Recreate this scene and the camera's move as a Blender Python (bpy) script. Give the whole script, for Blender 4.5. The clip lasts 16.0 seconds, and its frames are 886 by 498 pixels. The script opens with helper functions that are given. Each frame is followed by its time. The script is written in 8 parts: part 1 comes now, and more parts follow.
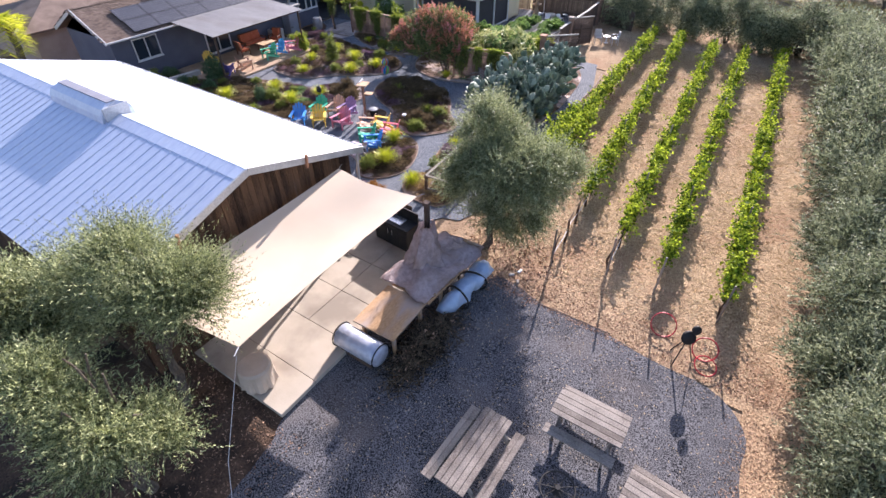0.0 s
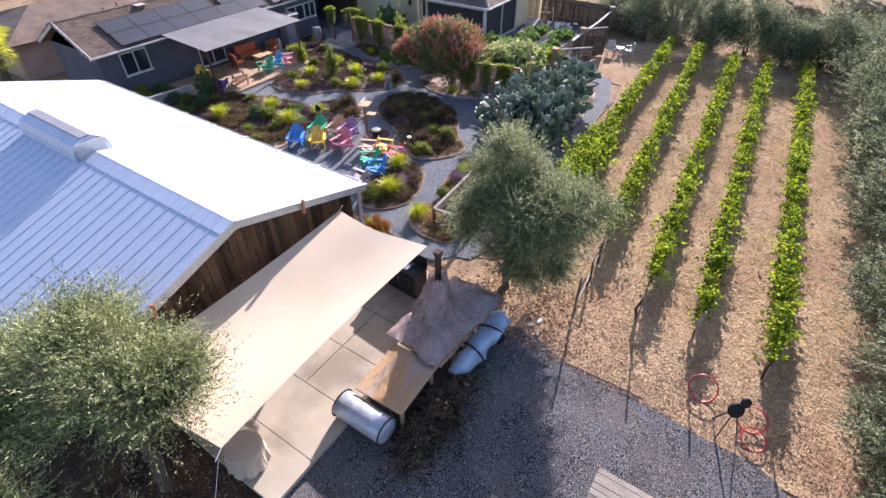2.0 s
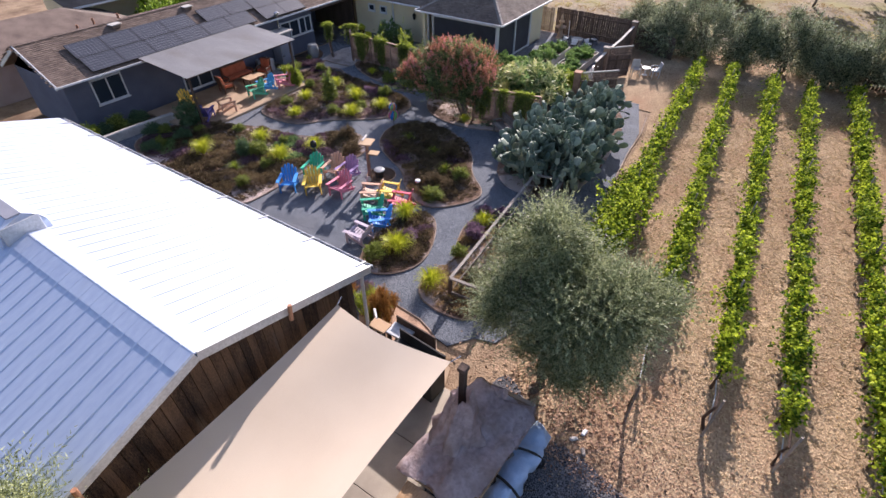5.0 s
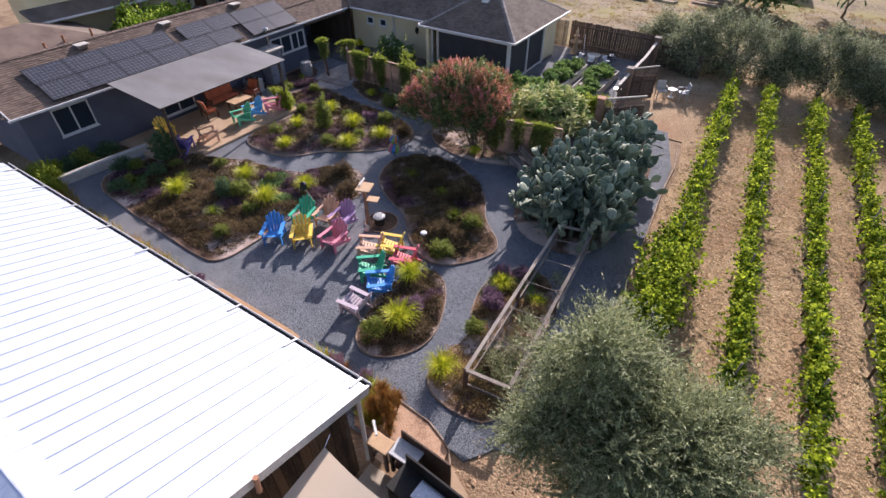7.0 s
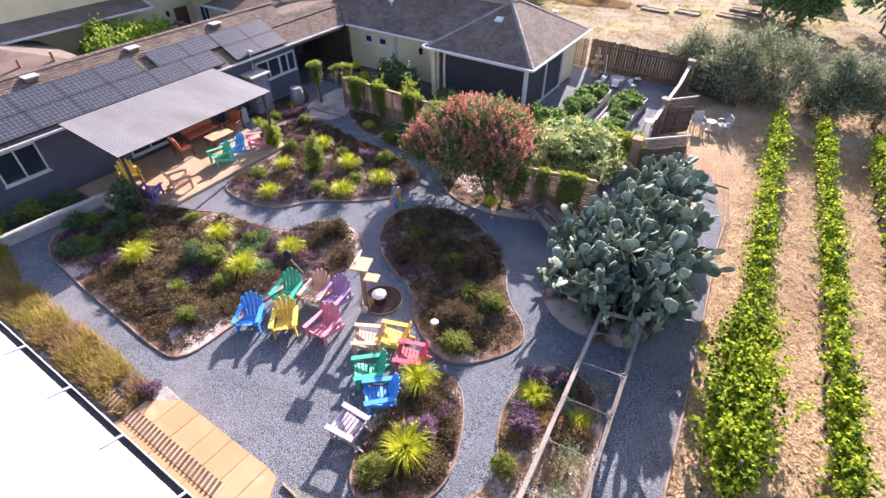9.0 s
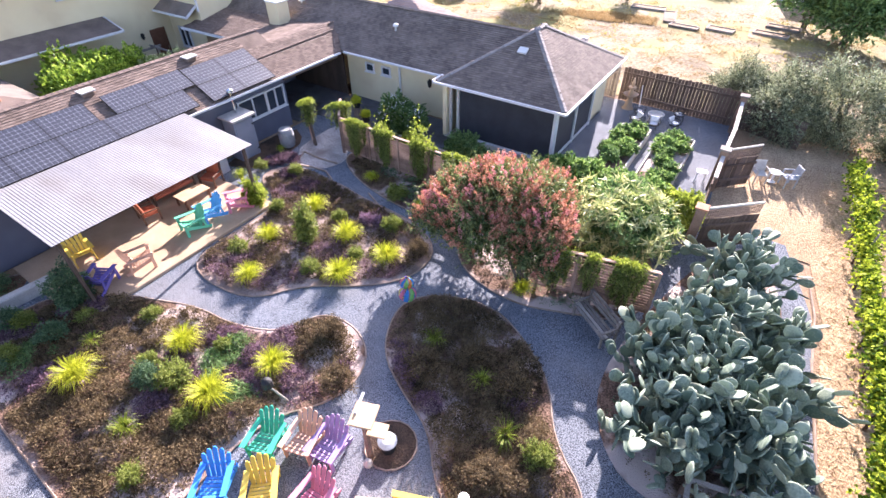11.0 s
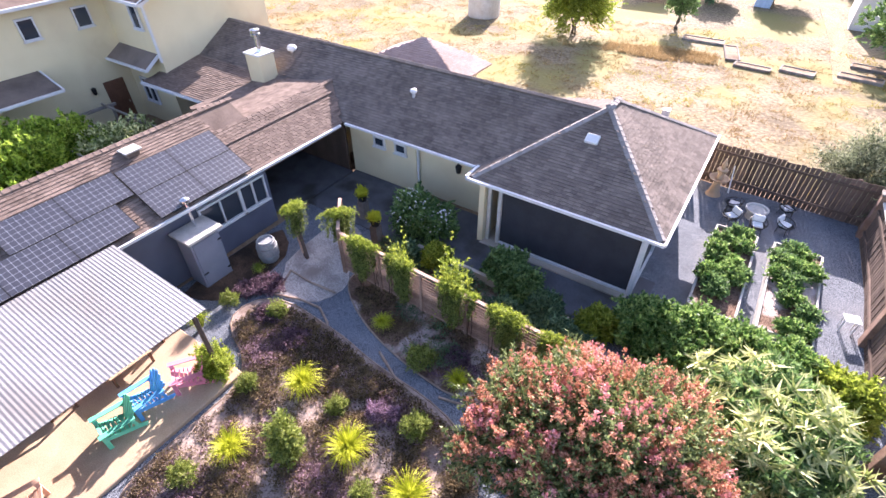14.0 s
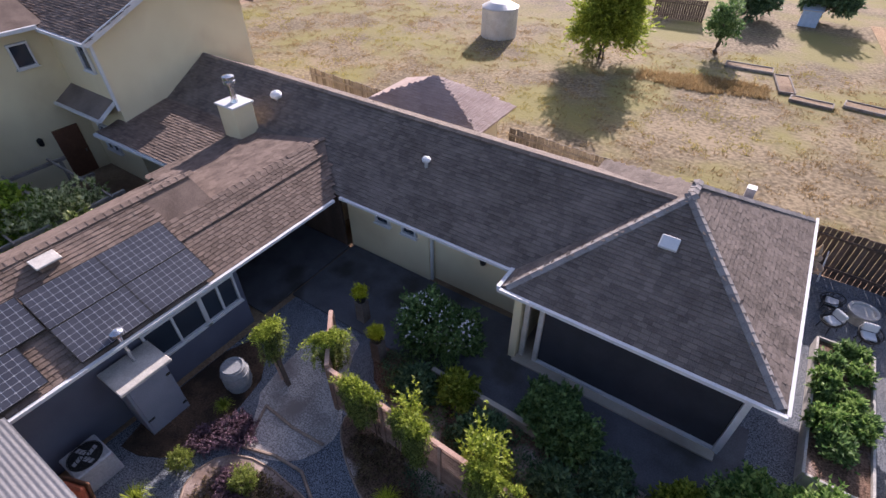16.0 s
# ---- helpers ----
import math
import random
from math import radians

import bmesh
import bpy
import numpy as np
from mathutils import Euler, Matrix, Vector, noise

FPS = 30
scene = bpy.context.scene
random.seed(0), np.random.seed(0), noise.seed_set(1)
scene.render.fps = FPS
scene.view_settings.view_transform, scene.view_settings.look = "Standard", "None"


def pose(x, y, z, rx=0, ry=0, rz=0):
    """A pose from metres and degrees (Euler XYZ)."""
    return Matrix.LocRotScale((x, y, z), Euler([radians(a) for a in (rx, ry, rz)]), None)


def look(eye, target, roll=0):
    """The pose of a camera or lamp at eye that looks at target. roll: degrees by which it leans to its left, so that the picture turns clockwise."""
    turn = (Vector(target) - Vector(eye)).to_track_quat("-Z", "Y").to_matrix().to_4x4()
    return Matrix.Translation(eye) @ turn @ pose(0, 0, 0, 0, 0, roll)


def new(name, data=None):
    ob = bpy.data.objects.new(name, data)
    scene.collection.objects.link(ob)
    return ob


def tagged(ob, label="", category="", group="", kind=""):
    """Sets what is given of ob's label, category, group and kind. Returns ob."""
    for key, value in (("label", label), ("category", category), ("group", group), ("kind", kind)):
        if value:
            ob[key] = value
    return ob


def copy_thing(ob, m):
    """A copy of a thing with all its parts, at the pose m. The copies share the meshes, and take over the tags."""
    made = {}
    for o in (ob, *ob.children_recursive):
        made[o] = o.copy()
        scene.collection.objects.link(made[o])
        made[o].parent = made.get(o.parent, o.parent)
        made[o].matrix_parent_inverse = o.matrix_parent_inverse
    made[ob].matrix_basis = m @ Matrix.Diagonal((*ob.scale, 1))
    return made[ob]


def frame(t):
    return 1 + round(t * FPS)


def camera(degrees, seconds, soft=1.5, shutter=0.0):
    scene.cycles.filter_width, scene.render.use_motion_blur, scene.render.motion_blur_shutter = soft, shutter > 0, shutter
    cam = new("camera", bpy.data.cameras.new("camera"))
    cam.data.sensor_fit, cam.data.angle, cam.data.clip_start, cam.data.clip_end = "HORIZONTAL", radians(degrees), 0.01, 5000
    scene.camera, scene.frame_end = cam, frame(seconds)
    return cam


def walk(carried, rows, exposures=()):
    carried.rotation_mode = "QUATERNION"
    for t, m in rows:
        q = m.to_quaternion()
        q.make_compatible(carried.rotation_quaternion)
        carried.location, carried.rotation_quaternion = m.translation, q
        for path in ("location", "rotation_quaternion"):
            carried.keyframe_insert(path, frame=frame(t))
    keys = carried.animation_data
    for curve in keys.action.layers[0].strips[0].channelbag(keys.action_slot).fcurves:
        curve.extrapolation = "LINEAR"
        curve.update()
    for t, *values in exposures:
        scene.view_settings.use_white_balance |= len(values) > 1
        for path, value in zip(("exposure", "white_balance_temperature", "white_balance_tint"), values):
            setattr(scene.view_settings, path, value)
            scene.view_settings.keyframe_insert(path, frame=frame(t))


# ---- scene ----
cam = camera(84.0, 16.0)
METRES, EYE, TILT, LEAN, TURN = 28.421, 11.25, 0.0, 0.0, 33.8
ROWS = [
    (0.0, 0.0000, 0.0000, 0.0000, -0.14, -40.26, 0.19),
    (0.5, -0.0026, 0.0201, 0.0011, -0.13, -40.27, 0.16),
    (1.0, -0.0058, 0.0394, 0.0020, -0.14, -40.28, 0.16),
    (1.5, -0.0094, 0.0580, 0.0026, -0.15, -40.29, 0.15),
    (2.0, -0.0126, 0.0768, 0.0032, -0.14, -40.31, 0.15),
    (2.5, -0.0151, 0.0953, 0.0031, -0.14, -40.30, 0.19),
    (3.0, -0.0184, 0.1145, 0.0032, -0.15, -40.30, 0.17),
    (3.5, -0.0218, 0.1352, 0.0035, -0.17, -40.33, 0.14),
    (4.0, -0.0250, 0.1577, 0.0034, -0.18, -40.34, 0.19),
    (6.5, -0.0424, 0.2973, -0.0018, -0.34, -40.23, 0.12),
    (7.0, -0.0451, 0.3305, -0.0025, -0.34, -40.25, 0.11),
    (7.5, -0.0487, 0.3652, -0.0035, -0.40, -40.25, 0.10),
    (8.0, -0.0522, 0.4014, -0.0038, -0.43, -40.27, 0.07),
    (8.5, -0.0561, 0.4376, -0.0047, -0.45, -40.28, 0.02),
    (11.0, -0.0823, 0.6425, -0.0065, -0.62, -40.30, 0.08),
    (11.5, -0.0887, 0.6875, -0.0059, -0.62, -40.32, 0.06),
    (12.0, -0.0952, 0.7324, -0.0053, -0.61, -40.32, 0.05),
    (12.5, -0.1014, 0.7778, -0.0047, -0.57, -40.32, 0.07),
    (13.0, -0.1072, 0.8240, -0.0038, -0.48, -40.34, 0.08),
    (13.5, -0.1133, 0.8704, -0.0026, -0.39, -40.33, 0.08),
    (14.0, -0.1194, 0.9168, -0.0022, -0.32, -40.31, 0.10),
    (14.5, -0.1250, 0.9620, -0.0029, -0.25, -40.26, 0.09),
    (15.0, -0.1289, 1.0075, -0.0025, -0.16, -40.28, 0.17),
    (15.5, -0.1336, 1.0524, -0.0029, -0.10, -40.27, 0.09),
    (16.0, -0.1377, 1.0963, -0.0037, -0.03, -40.25, 0.07),
]
EXPOSURES = [(0.0, 1.24, 6300, 24), (2.0, 1.1, 6300, 24), (4.0, 0.94, 6350, 24), (7.0, 0.71, 6550, 24), (8.5, 1.33, 6600, 26), (11.0, 2.11, 6350, 28), (13.5, 2.09, 6400, 28), (14.5, 1.99, 6430, 29), (15.0, 1.79, 6380, 28), (15.5, 1.33, 6380, 28), (16.0, 0.83, 6380, 28)]
walk(cam, [(t, pose(0, 0, EYE, TILT, LEAN, TURN) @ pose(METRES * x, METRES * y, METRES * z, 90 + pitch, roll, yaw)) for t, x, y, z, yaw, pitch, roll in ROWS], EXPOSURES)

# ---- light ----
world = bpy.data.worlds.new("daylight")
scene.world = world
world.use_nodes = True
SUN_AZ, SUN_EL = 103.5, 24.5          # degrees from +x towards +y, and above the horizon
wn = world.node_tree.nodes
sky = wn.new("ShaderNodeTexSky")
sky.sky_type = "NISHITA"
sky.sun_disc = False
sky.sun_elevation = radians(SUN_EL)
sky.sun_rotation = radians(90.0 - SUN_AZ)
sky.air_density, sky.dust_density, sky.ozone_density = 1.0, 1.5, 1.2
wn["Background"].inputs["Strength"].default_value = 0.114
world.node_tree.links.new(sky.outputs["Color"], wn["Background"].inputs["Color"])
lamp = bpy.data.lights.new("sun", "SUN")
lamp.energy, lamp.angle, lamp.color = 4.9, radians(0.55), (1.0, 0.945, 0.875)
sun = new("sun", lamp)
sun_way = Vector((math.cos(radians(SUN_AZ)) * math.cos(radians(SUN_EL)), math.sin(radians(SUN_AZ)) * math.cos(radians(SUN_EL)), math.sin(radians(SUN_EL))))
sun.matrix_world = look(sun_way * 60, (0, 0, 0))

# ---- materials ----
def surface(name, dark, light, scale=6.0, rough=0.85, bump=0.3, fine=60.0, metal=0.0, bump_dist=0.02, island=0.0, stretch=(1, 1, 1), stain=None, stain_scale=0.5, stain_at=(0.5, 0.65), leaf=0.0, gloss=0.3, coarse=1.6, speck=1.8):
    """Two colours mixed by coarse and fine grain, with relief, and, where asked, stains, piece-by-piece variation and light that shines through."""
    m = bpy.data.materials.new(name)
    m.use_nodes = True
    nt = m.node_tree
    N, L = nt.nodes, nt.links
    b = N["Principled BSDF"]
    tc = N.new("ShaderNodeTexCoord")
    mp = N.new("ShaderNodeMapping")
    mp.inputs["Scale"].default_value = stretch
    L.new(tc.outputs["Object"], mp.inputs["Vector"])
    n1 = N.new("ShaderNodeTexNoise")
    n1.inputs["Scale"].default_value, n1.inputs["Detail"].default_value = scale, 4
    n2 = N.new("ShaderNodeTexNoise")
    n2.inputs["Scale"].default_value, n2.inputs["Detail"].default_value = fine, 3
    L.new(mp.outputs["Vector"], n1.inputs["Vector"])
    L.new(mp.outputs["Vector"], n2.inputs["Vector"])
    add = N.new("ShaderNodeMath")
    add.operation = "ADD"
    half = N.new("ShaderNodeMath")
    half.operation = "MULTIPLY_ADD"
    half.inputs[1].default_value, half.inputs[2].default_value = coarse, -0.5 * coarse
    L.new(n1.outputs["Fac"], half.inputs[0])
    fin = N.new("ShaderNodeMath")
    fin.operation = "MULTIPLY_ADD"
    fin.inputs[1].default_value, fin.inputs[2].default_value = speck, 0.5 - 0.5 * speck
    L.new(n2.outputs["Fac"], fin.inputs[0])
    L.new(half.outputs[0], add.inputs[0])
    L.new(fin.outputs[0], add.inputs[1])
    fac = add.outputs[0]
    if island:
        geo = N.new("ShaderNodeNewGeometry")
        oi = N.new("ShaderNodeObjectInfo")
        s = N.new("ShaderNodeMath")
        s.operation = "ADD"
        L.new(geo.outputs["Random Per Island"], s.inputs[0])
        L.new(oi.outputs["Random"], s.inputs[1])
        fr = N.new("ShaderNodeMath")
        fr.operation = "FRACT"
        L.new(s.outputs[0], fr.inputs[0])
        sc = N.new("ShaderNodeMath")
        sc.operation = "MULTIPLY_ADD"
        sc.inputs[1].default_value, sc.inputs[2].default_value = island, -0.5 * island
        L.new(fr.outputs[0], sc.inputs[0])
        ad = N.new("ShaderNodeMath")
        ad.operation = "ADD"
        L.new(fac, ad.inputs[0])
        L.new(sc.outputs[0], ad.inputs[1])
        fac = ad.outputs[0]
    mix = N.new("ShaderNodeMix")
    mix.data_type = "RGBA"
    mix.clamp_factor = True
    mix.inputs["A"].default_value, mix.inputs["B"].default_value = (*dark, 1), (*light, 1)
    L.new(fac, mix.inputs["Factor"])
    col = mix.outputs["Result"]
    if stain:
        n3 = N.new("ShaderNodeTexNoise")
        n3.inputs["Scale"].default_value, n3.inputs["Detail"].default_value = stain_scale, 5
        L.new(mp.outputs["Vector"], n3.inputs["Vector"])
        mr = N.new("ShaderNodeMapRange")
        mr.inputs["From Min"].default_value, mr.inputs["From Max"].default_value = stain_at
        L.new(n3.outputs["Fac"], mr.inputs["Value"])
        mx = N.new("ShaderNodeMix")
        mx.data_type = "RGBA"
        mx.inputs["B"].default_value = (*stain, 1)
        L.new(col, mx.inputs["A"])
        L.new(mr.outputs["Result"], mx.inputs["Factor"])
        col = mx.outputs["Result"]
    L.new(col, b.inputs["Base Color"])
    b.inputs["Roughness"].default_value, b.inputs["Metallic"].default_value = rough, metal
    b.inputs["Specular IOR Level"].default_value = gloss
    if bump:
        bp = N.new("ShaderNodeBump")
        bp.inputs["Strength"].default_value, bp.inputs["Distance"].default_value = bump, bump_dist
        L.new(n2.outputs["Fac"], bp.inputs["Height"])
        L.new(bp.outputs["Normal"], b.inputs["Normal"])
    if leaf:
        tr = N.new("ShaderNodeBsdfTranslucent")
        L.new(col, tr.inputs["Color"])
        ms = N.new("ShaderNodeMixShader")
        ms.inputs["Fac"].default_value = leaf
        L.new(b.outputs["BSDF"], ms.inputs[1])
        L.new(tr.outputs["BSDF"], ms.inputs[2])
        L.new(ms.outputs[0], N["Material Output"].inputs["Surface"])
    return m


def pane_glass(name, tint=(0.02, 0.03, 0.04)):
    m = bpy.data.materials.new(name)
    m.use_nodes = True
    b = m.node_tree.nodes["Principled BSDF"]
    b.inputs["Base Color"].default_value = (*tint, 1)
    b.inputs["Roughness"].default_value = 0.06
    b.inputs["Specular IOR Level"].default_value = 0.7
    return m


M = {}
M["soil"] = surface("dry_soil", (0.20, 0.13, 0.08), (0.42, 0.30, 0.19), 1.2, 0.95, 0.8, 18, bump_dist=0.05, stain=(0.16, 0.10, 0.06), stain_scale=0.35)
M["vine_soil"] = surface("vineyard_soil", (0.23, 0.152, 0.092), (0.58, 0.425, 0.265), 1.1, 0.95, 0.9, 20, bump_dist=0.05, stain=(0.33, 0.19, 0.115), stain_scale=0.45, stain_at=(0.5, 0.78), coarse=1.2, speck=2.6, gloss=0.08, stretch=(1.0, 0.6, 1.0))
M["field"] = surface("dry_grass", (0.12, 0.09, 0.05), (0.315, 0.243, 0.145), 0.3, 0.95, 0.4, 5.0, bump_dist=0.1, stain=(0.235, 0.205, 0.07), stain_scale=0.2, stain_at=(0.46, 0.6), coarse=2.0, speck=3.2)
M["gravel"] = surface("blue_grey_gravel", (0.036, 0.042, 0.052), (0.262, 0.287, 0.322), 1.2, 0.85, 0.5, 40, bump_dist=0.03, stain=(0.235, 0.225, 0.22), stain_scale=0.35, stain_at=(0.5, 0.95), coarse=0.6, speck=4.8, gloss=0.1)
M["yard_gravel"] = surface("dark_yard_gravel", (0.008, 0.009, 0.012), (0.205, 0.203, 0.215), 1.2, 0.88, 0.4, 34, bump_dist=0.03, stain=(0.21, 0.175, 0.15), stain_scale=0.4, stain_at=(0.52, 0.95), coarse=0.7, speck=5.0, gloss=0.1)
M["mulch"] = surface("bark_mulch", (0.075, 0.045, 0.030), (0.26, 0.16, 0.11), 3, 0.95, 1.0, 24, bump_dist=0.05, stain=(0.56, 0.45, 0.40), stain_scale=0.6, stain_at=(0.50, 0.58), speck=2.6)
M["leaf_litter"] = surface("dead_leaf_litter", (0.19, 0.10, 0.06), (0.52, 0.34, 0.23), 2, 0.95, 0.5, 20, bump_dist=0.02, island=1.0)
M["concrete"] = surface("pale_concrete", (0.40, 0.345, 0.27), (0.54, 0.475, 0.385), 1.2, 0.85, 0.2, 70, bump_dist=0.006, stain=(0.30, 0.26, 0.21), stain_scale=0.5)
M["patio"] = surface("tan_patio", (0.36, 0.25, 0.16), (0.52, 0.38, 0.26), 1.3, 0.8, 0.25, 40, bump_dist=0.008)
M["edging"] = surface("weathered_edging", (0.20, 0.14, 0.10), (0.42, 0.32, 0.25), 4, 0.8, 0.2, 40)
M["barn_roof"] = surface("zinc_roof", (0.53, 0.60, 0.745), (0.66, 0.725, 0.84), 1.0, 0.5, 0.04, 9, metal=0.5, bump_dist=0.008, stain=(0.53, 0.56, 0.63), stain_scale=0.45, stain_at=(0.58, 0.8), stretch=(1, 0.35, 1), gloss=0.6)
M["barn_board"] = surface("weathered_barn_board", (0.026, 0.015, 0.010), (0.165, 0.095, 0.055), 2.2, 0.9, 0.5, 40, stretch=(1, 2.5, 0.35), island=0.8, stain=(0.26, 0.20, 0.155), stain_scale=0.9, stain_at=(0.6, 0.82))
M["galv"] = surface("galvanised_sheet", (0.42, 0.43, 0.44), (0.62, 0.63, 0.64), 2, 0.5, 0.1, 20, metal=0.3, stain=(0.38, 0.33, 0.29), stain_scale=0.9, stain_at=(0.55, 0.8))
M["white_trim"] = surface("white_gutter_paint", (0.56, 0.57, 0.58), (0.70, 0.70, 0.69), 3, 0.55, 0.05, 40)
M["sail"] = surface("sand_shade_cloth", (0.62, 0.51, 0.39), (0.70, 0.59, 0.46), 0.8, 0.9, 0.15, 160, leaf=0.12, bump_dist=0.003)
M["shingle"] = surface("brown_shingle", (0.11, 0.08, 0.064), (0.25, 0.185, 0.15), 1.5, 0.95, 0.5, 50, island=0.6, bump_dist=0.01)
M["dark_shingle"] = surface("grey_brown_shingle", (0.106, 0.085, 0.071), (0.238, 0.191, 0.162), 1.2, 0.92, 0.5, 50, island=0.55, bump_dist=0.01)
M["pale_cap"] = surface("pale_grey_ridge_tile", (0.19, 0.172, 0.16), (0.35, 0.32, 0.30), 2.0, 0.92, 0.4, 40, island=0.5, bump_dist=0.008)
M["blue_wall"] = surface("slate_blue_stucco", (0.105, 0.112, 0.15), (0.145, 0.155, 0.20), 1.2, 0.9, 0.3, 60, bump_dist=0.008)
M["yellow_wall"] = surface("pale_yellow_stucco", (0.70, 0.60, 0.38), (0.79, 0.69, 0.46), 0.8, 0.9, 0.3, 60, bump_dist=0.008, stain=(0.66, 0.55, 0.35), stain_scale=0.4)
M["glass"] = pane_glass("dark_window_glass", (0.03, 0.04, 0.055))
M["screen"] = surface("grey_insect_screen", (0.028, 0.031, 0.038), (0.046, 0.050, 0.060), 2, 0.6, 0.05, 100)
M["cell"] = surface("solar_cell", (0.036, 0.036, 0.046), (0.058, 0.058, 0.070), 1.0, 0.34, 0.0, 20, gloss=0.9)
M["cell_back"] = surface("solar_backsheet", (0.36, 0.362, 0.37), (0.44, 0.44, 0.445), 2, 0.3, 0.0, 30, gloss=0.6)
M["black"] = surface("black_metal", (0.012, 0.012, 0.013), (0.035, 0.034, 0.033), 4, 0.6, 0.1, 40)
M["steel"] = surface("bright_steel", (0.55, 0.56, 0.57), (0.72, 0.73, 0.74), 2, 0.25, 0.15, 8, metal=0.9)
M["grey_box"] = surface("blue_grey_painted_door", (0.20, 0.21, 0.25), (0.27, 0.28, 0.33), 2, 0.7, 0.1, 40)
M["old_wood"] = surface("silvered_timber", (0.13, 0.110, 0.096), (0.35, 0.31, 0.27), 2.0, 0.9, 0.4, 34, stretch=(1, 1, 1), island=0.7, bump_dist=0.01)
M["fence_wood"] = surface("dark_fence_board", (0.075, 0.052, 0.040), (0.17, 0.12, 0.095), 2.0, 0.92, 0.4, 40, island=0.7, stretch=(1, 1, 0.3), bump_dist=0.01)
M["red_wood"] = surface("redwood_lattice", (0.17, 0.098, 0.070), (0.38, 0.255, 0.19), 2.0, 0.9, 0.3, 40, island=0.5, bump_dist=0.01)
M["cedar"] = surface("tan_cedar", (0.44, 0.28, 0.16), (0.62, 0.44, 0.28), 2.0, 0.8, 0.3, 40, island=0.3, bump_dist=0.01)
M["ply"] = surface("orange_plywood", (0.34, 0.20, 0.10), (0.56, 0.37, 0.21), 1.2, 0.85, 0.2, 30, stretch=(1, 0.3, 1), stain=(0.40, 0.32, 0.27), stain_scale=1.4, stain_at=(0.46, 0.62))
M["rust_cloth"] = surface("rust_red_cloth", (0.34, 0.085, 0.04), (0.52, 0.16, 0.085), 3, 0.95, 0.2, 80)
M["brown_door"] = surface("brown_door", (0.10, 0.045, 0.026), (0.18, 0.085, 0.05), 2, 0.6, 0.1, 30)
M["terracotta"] = surface("terracotta", (0.32, 0.15, 0.085), (0.45, 0.24, 0.15), 5, 0.85, 0.2, 50)
M["stone"] = surface("pale_stone", (0.40, 0.37, 0.33), (0.62, 0.59, 0.54), 4, 0.9, 0.4, 40)
M["brushwood"] = surface("dark_brushwood", (0.012, 0.009, 0.007), (0.16, 0.12, 0.075), 3, 0.95, 0.3, 20, island=1.3)
M["bark"] = surface("olive_bark", (0.07, 0.055, 0.042), (0.20, 0.165, 0.13), 5, 0.95, 0.8, 30, stretch=(1, 1, 0.4), bump_dist=0.02)
M["vine_bark"] = surface("vine_bark", (0.045, 0.028, 0.02), (0.14, 0.09, 0.065), 6, 0.95, 0.8, 40, stretch=(1, 1, 0.4))
M["olive_leaf"] = surface("olive_leaf", (0.10, 0.13, 0.055), (0.46, 0.50, 0.275), 0.9, 0.5, 0, 8, island=1.5, leaf=0.36, gloss=0.4)
M["fresh_olive_leaf"] = surface("fresh_olive_leaf", (0.052, 0.076, 0.026), (0.50, 0.54, 0.255), 0.9, 0.5, 0, 8, island=1.4, leaf=0.19, gloss=0.35)
M["hedge_leaf"] = surface("hedge_leaf", (0.055, 0.075, 0.042), (0.42, 0.46, 0.27), 0.8, 0.55, 0, 8, island=1.6, leaf=0.3, gloss=0.35)
M["vine_leaf"] = surface("vine_leaf", (0.050, 0.110, 0.010), (0.50, 0.59, 0.05), 0.9, 0.65, 0, 8, island=1.8, leaf=0.42, gloss=0.12)
M["green_leaf"] = surface("green_leaf", (0.062, 0.13, 0.042), (0.26, 0.40, 0.14), 1, 0.5, 0, 8, island=1.3, leaf=0.4)
M["dark_leaf"] = surface("dark_green_leaf", (0.040, 0.090, 0.046), (0.18, 0.29, 0.14), 1, 0.5, 0, 8, island=1.2, leaf=0.3)
# climber leaf darkened in colour for the shade side of the fence
M["shade_side_leaf"] = surface("shaded_climber_leaf", (0.075, 0.105, 0.022), (0.29, 0.34, 0.08), 1, 0.55, 0, 8, island=1.3, leaf=0.3)
M["pale_leaf"] = surface("pale_variegated_leaf", (0.17, 0.24, 0.06), (0.74, 0.75, 0.42), 1, 0.5, 0, 8, island=1.6, leaf=0.4)
M["star_leaf"] = surface("cream_edged_leaf", (0.27, 0.34, 0.09), (0.78, 0.75, 0.39), 1, 0.45, 0, 8, island=1.3, leaf=0.32)
M["lime_leaf"] = surface("lime_leaf", (0.15, 0.21, 0.022), (0.46, 0.53, 0.085), 1, 0.55, 0, 8, island=1.3, leaf=0.5)
M["fresh_bush"] = surface("bright_grape_leaf", (0.11, 0.21, 0.02), (0.50, 0.64, 0.10), 1, 0.5, 0, 8, island=1.5, leaf=0.5)
M["tuft"] = surface("yellow_green_grass_blade", (0.34, 0.40, 0.02), (0.80, 0.80, 0.085), 1, 0.5, 0, 8, island=1.2, leaf=0.5)
M["green_straw"] = surface("yellowing_grass_blade", (0.27, 0.23, 0.06), (0.56, 0.47, 0.15), 1, 0.8, 0, 8, island=1.0, leaf=0.4)
M["straw"] = surface("straw_stem", (0.27, 0.18, 0.085), (0.47, 0.345, 0.175), 1, 0.8, 0, 8, island=1.0, leaf=0.4)
M["pale_straw"] = surface("pale_straw", (0.42, 0.31, 0.18), (0.66, 0.53, 0.34), 1, 0.8, 0, 8, island=1.0, leaf=0.3)
M["myrtle_red"] = surface("coral_red_bloom", (0.35, 0.145, 0.078), (0.71, 0.36, 0.235), 1, 0.7, 0, 8, island=1.6, leaf=0.35)
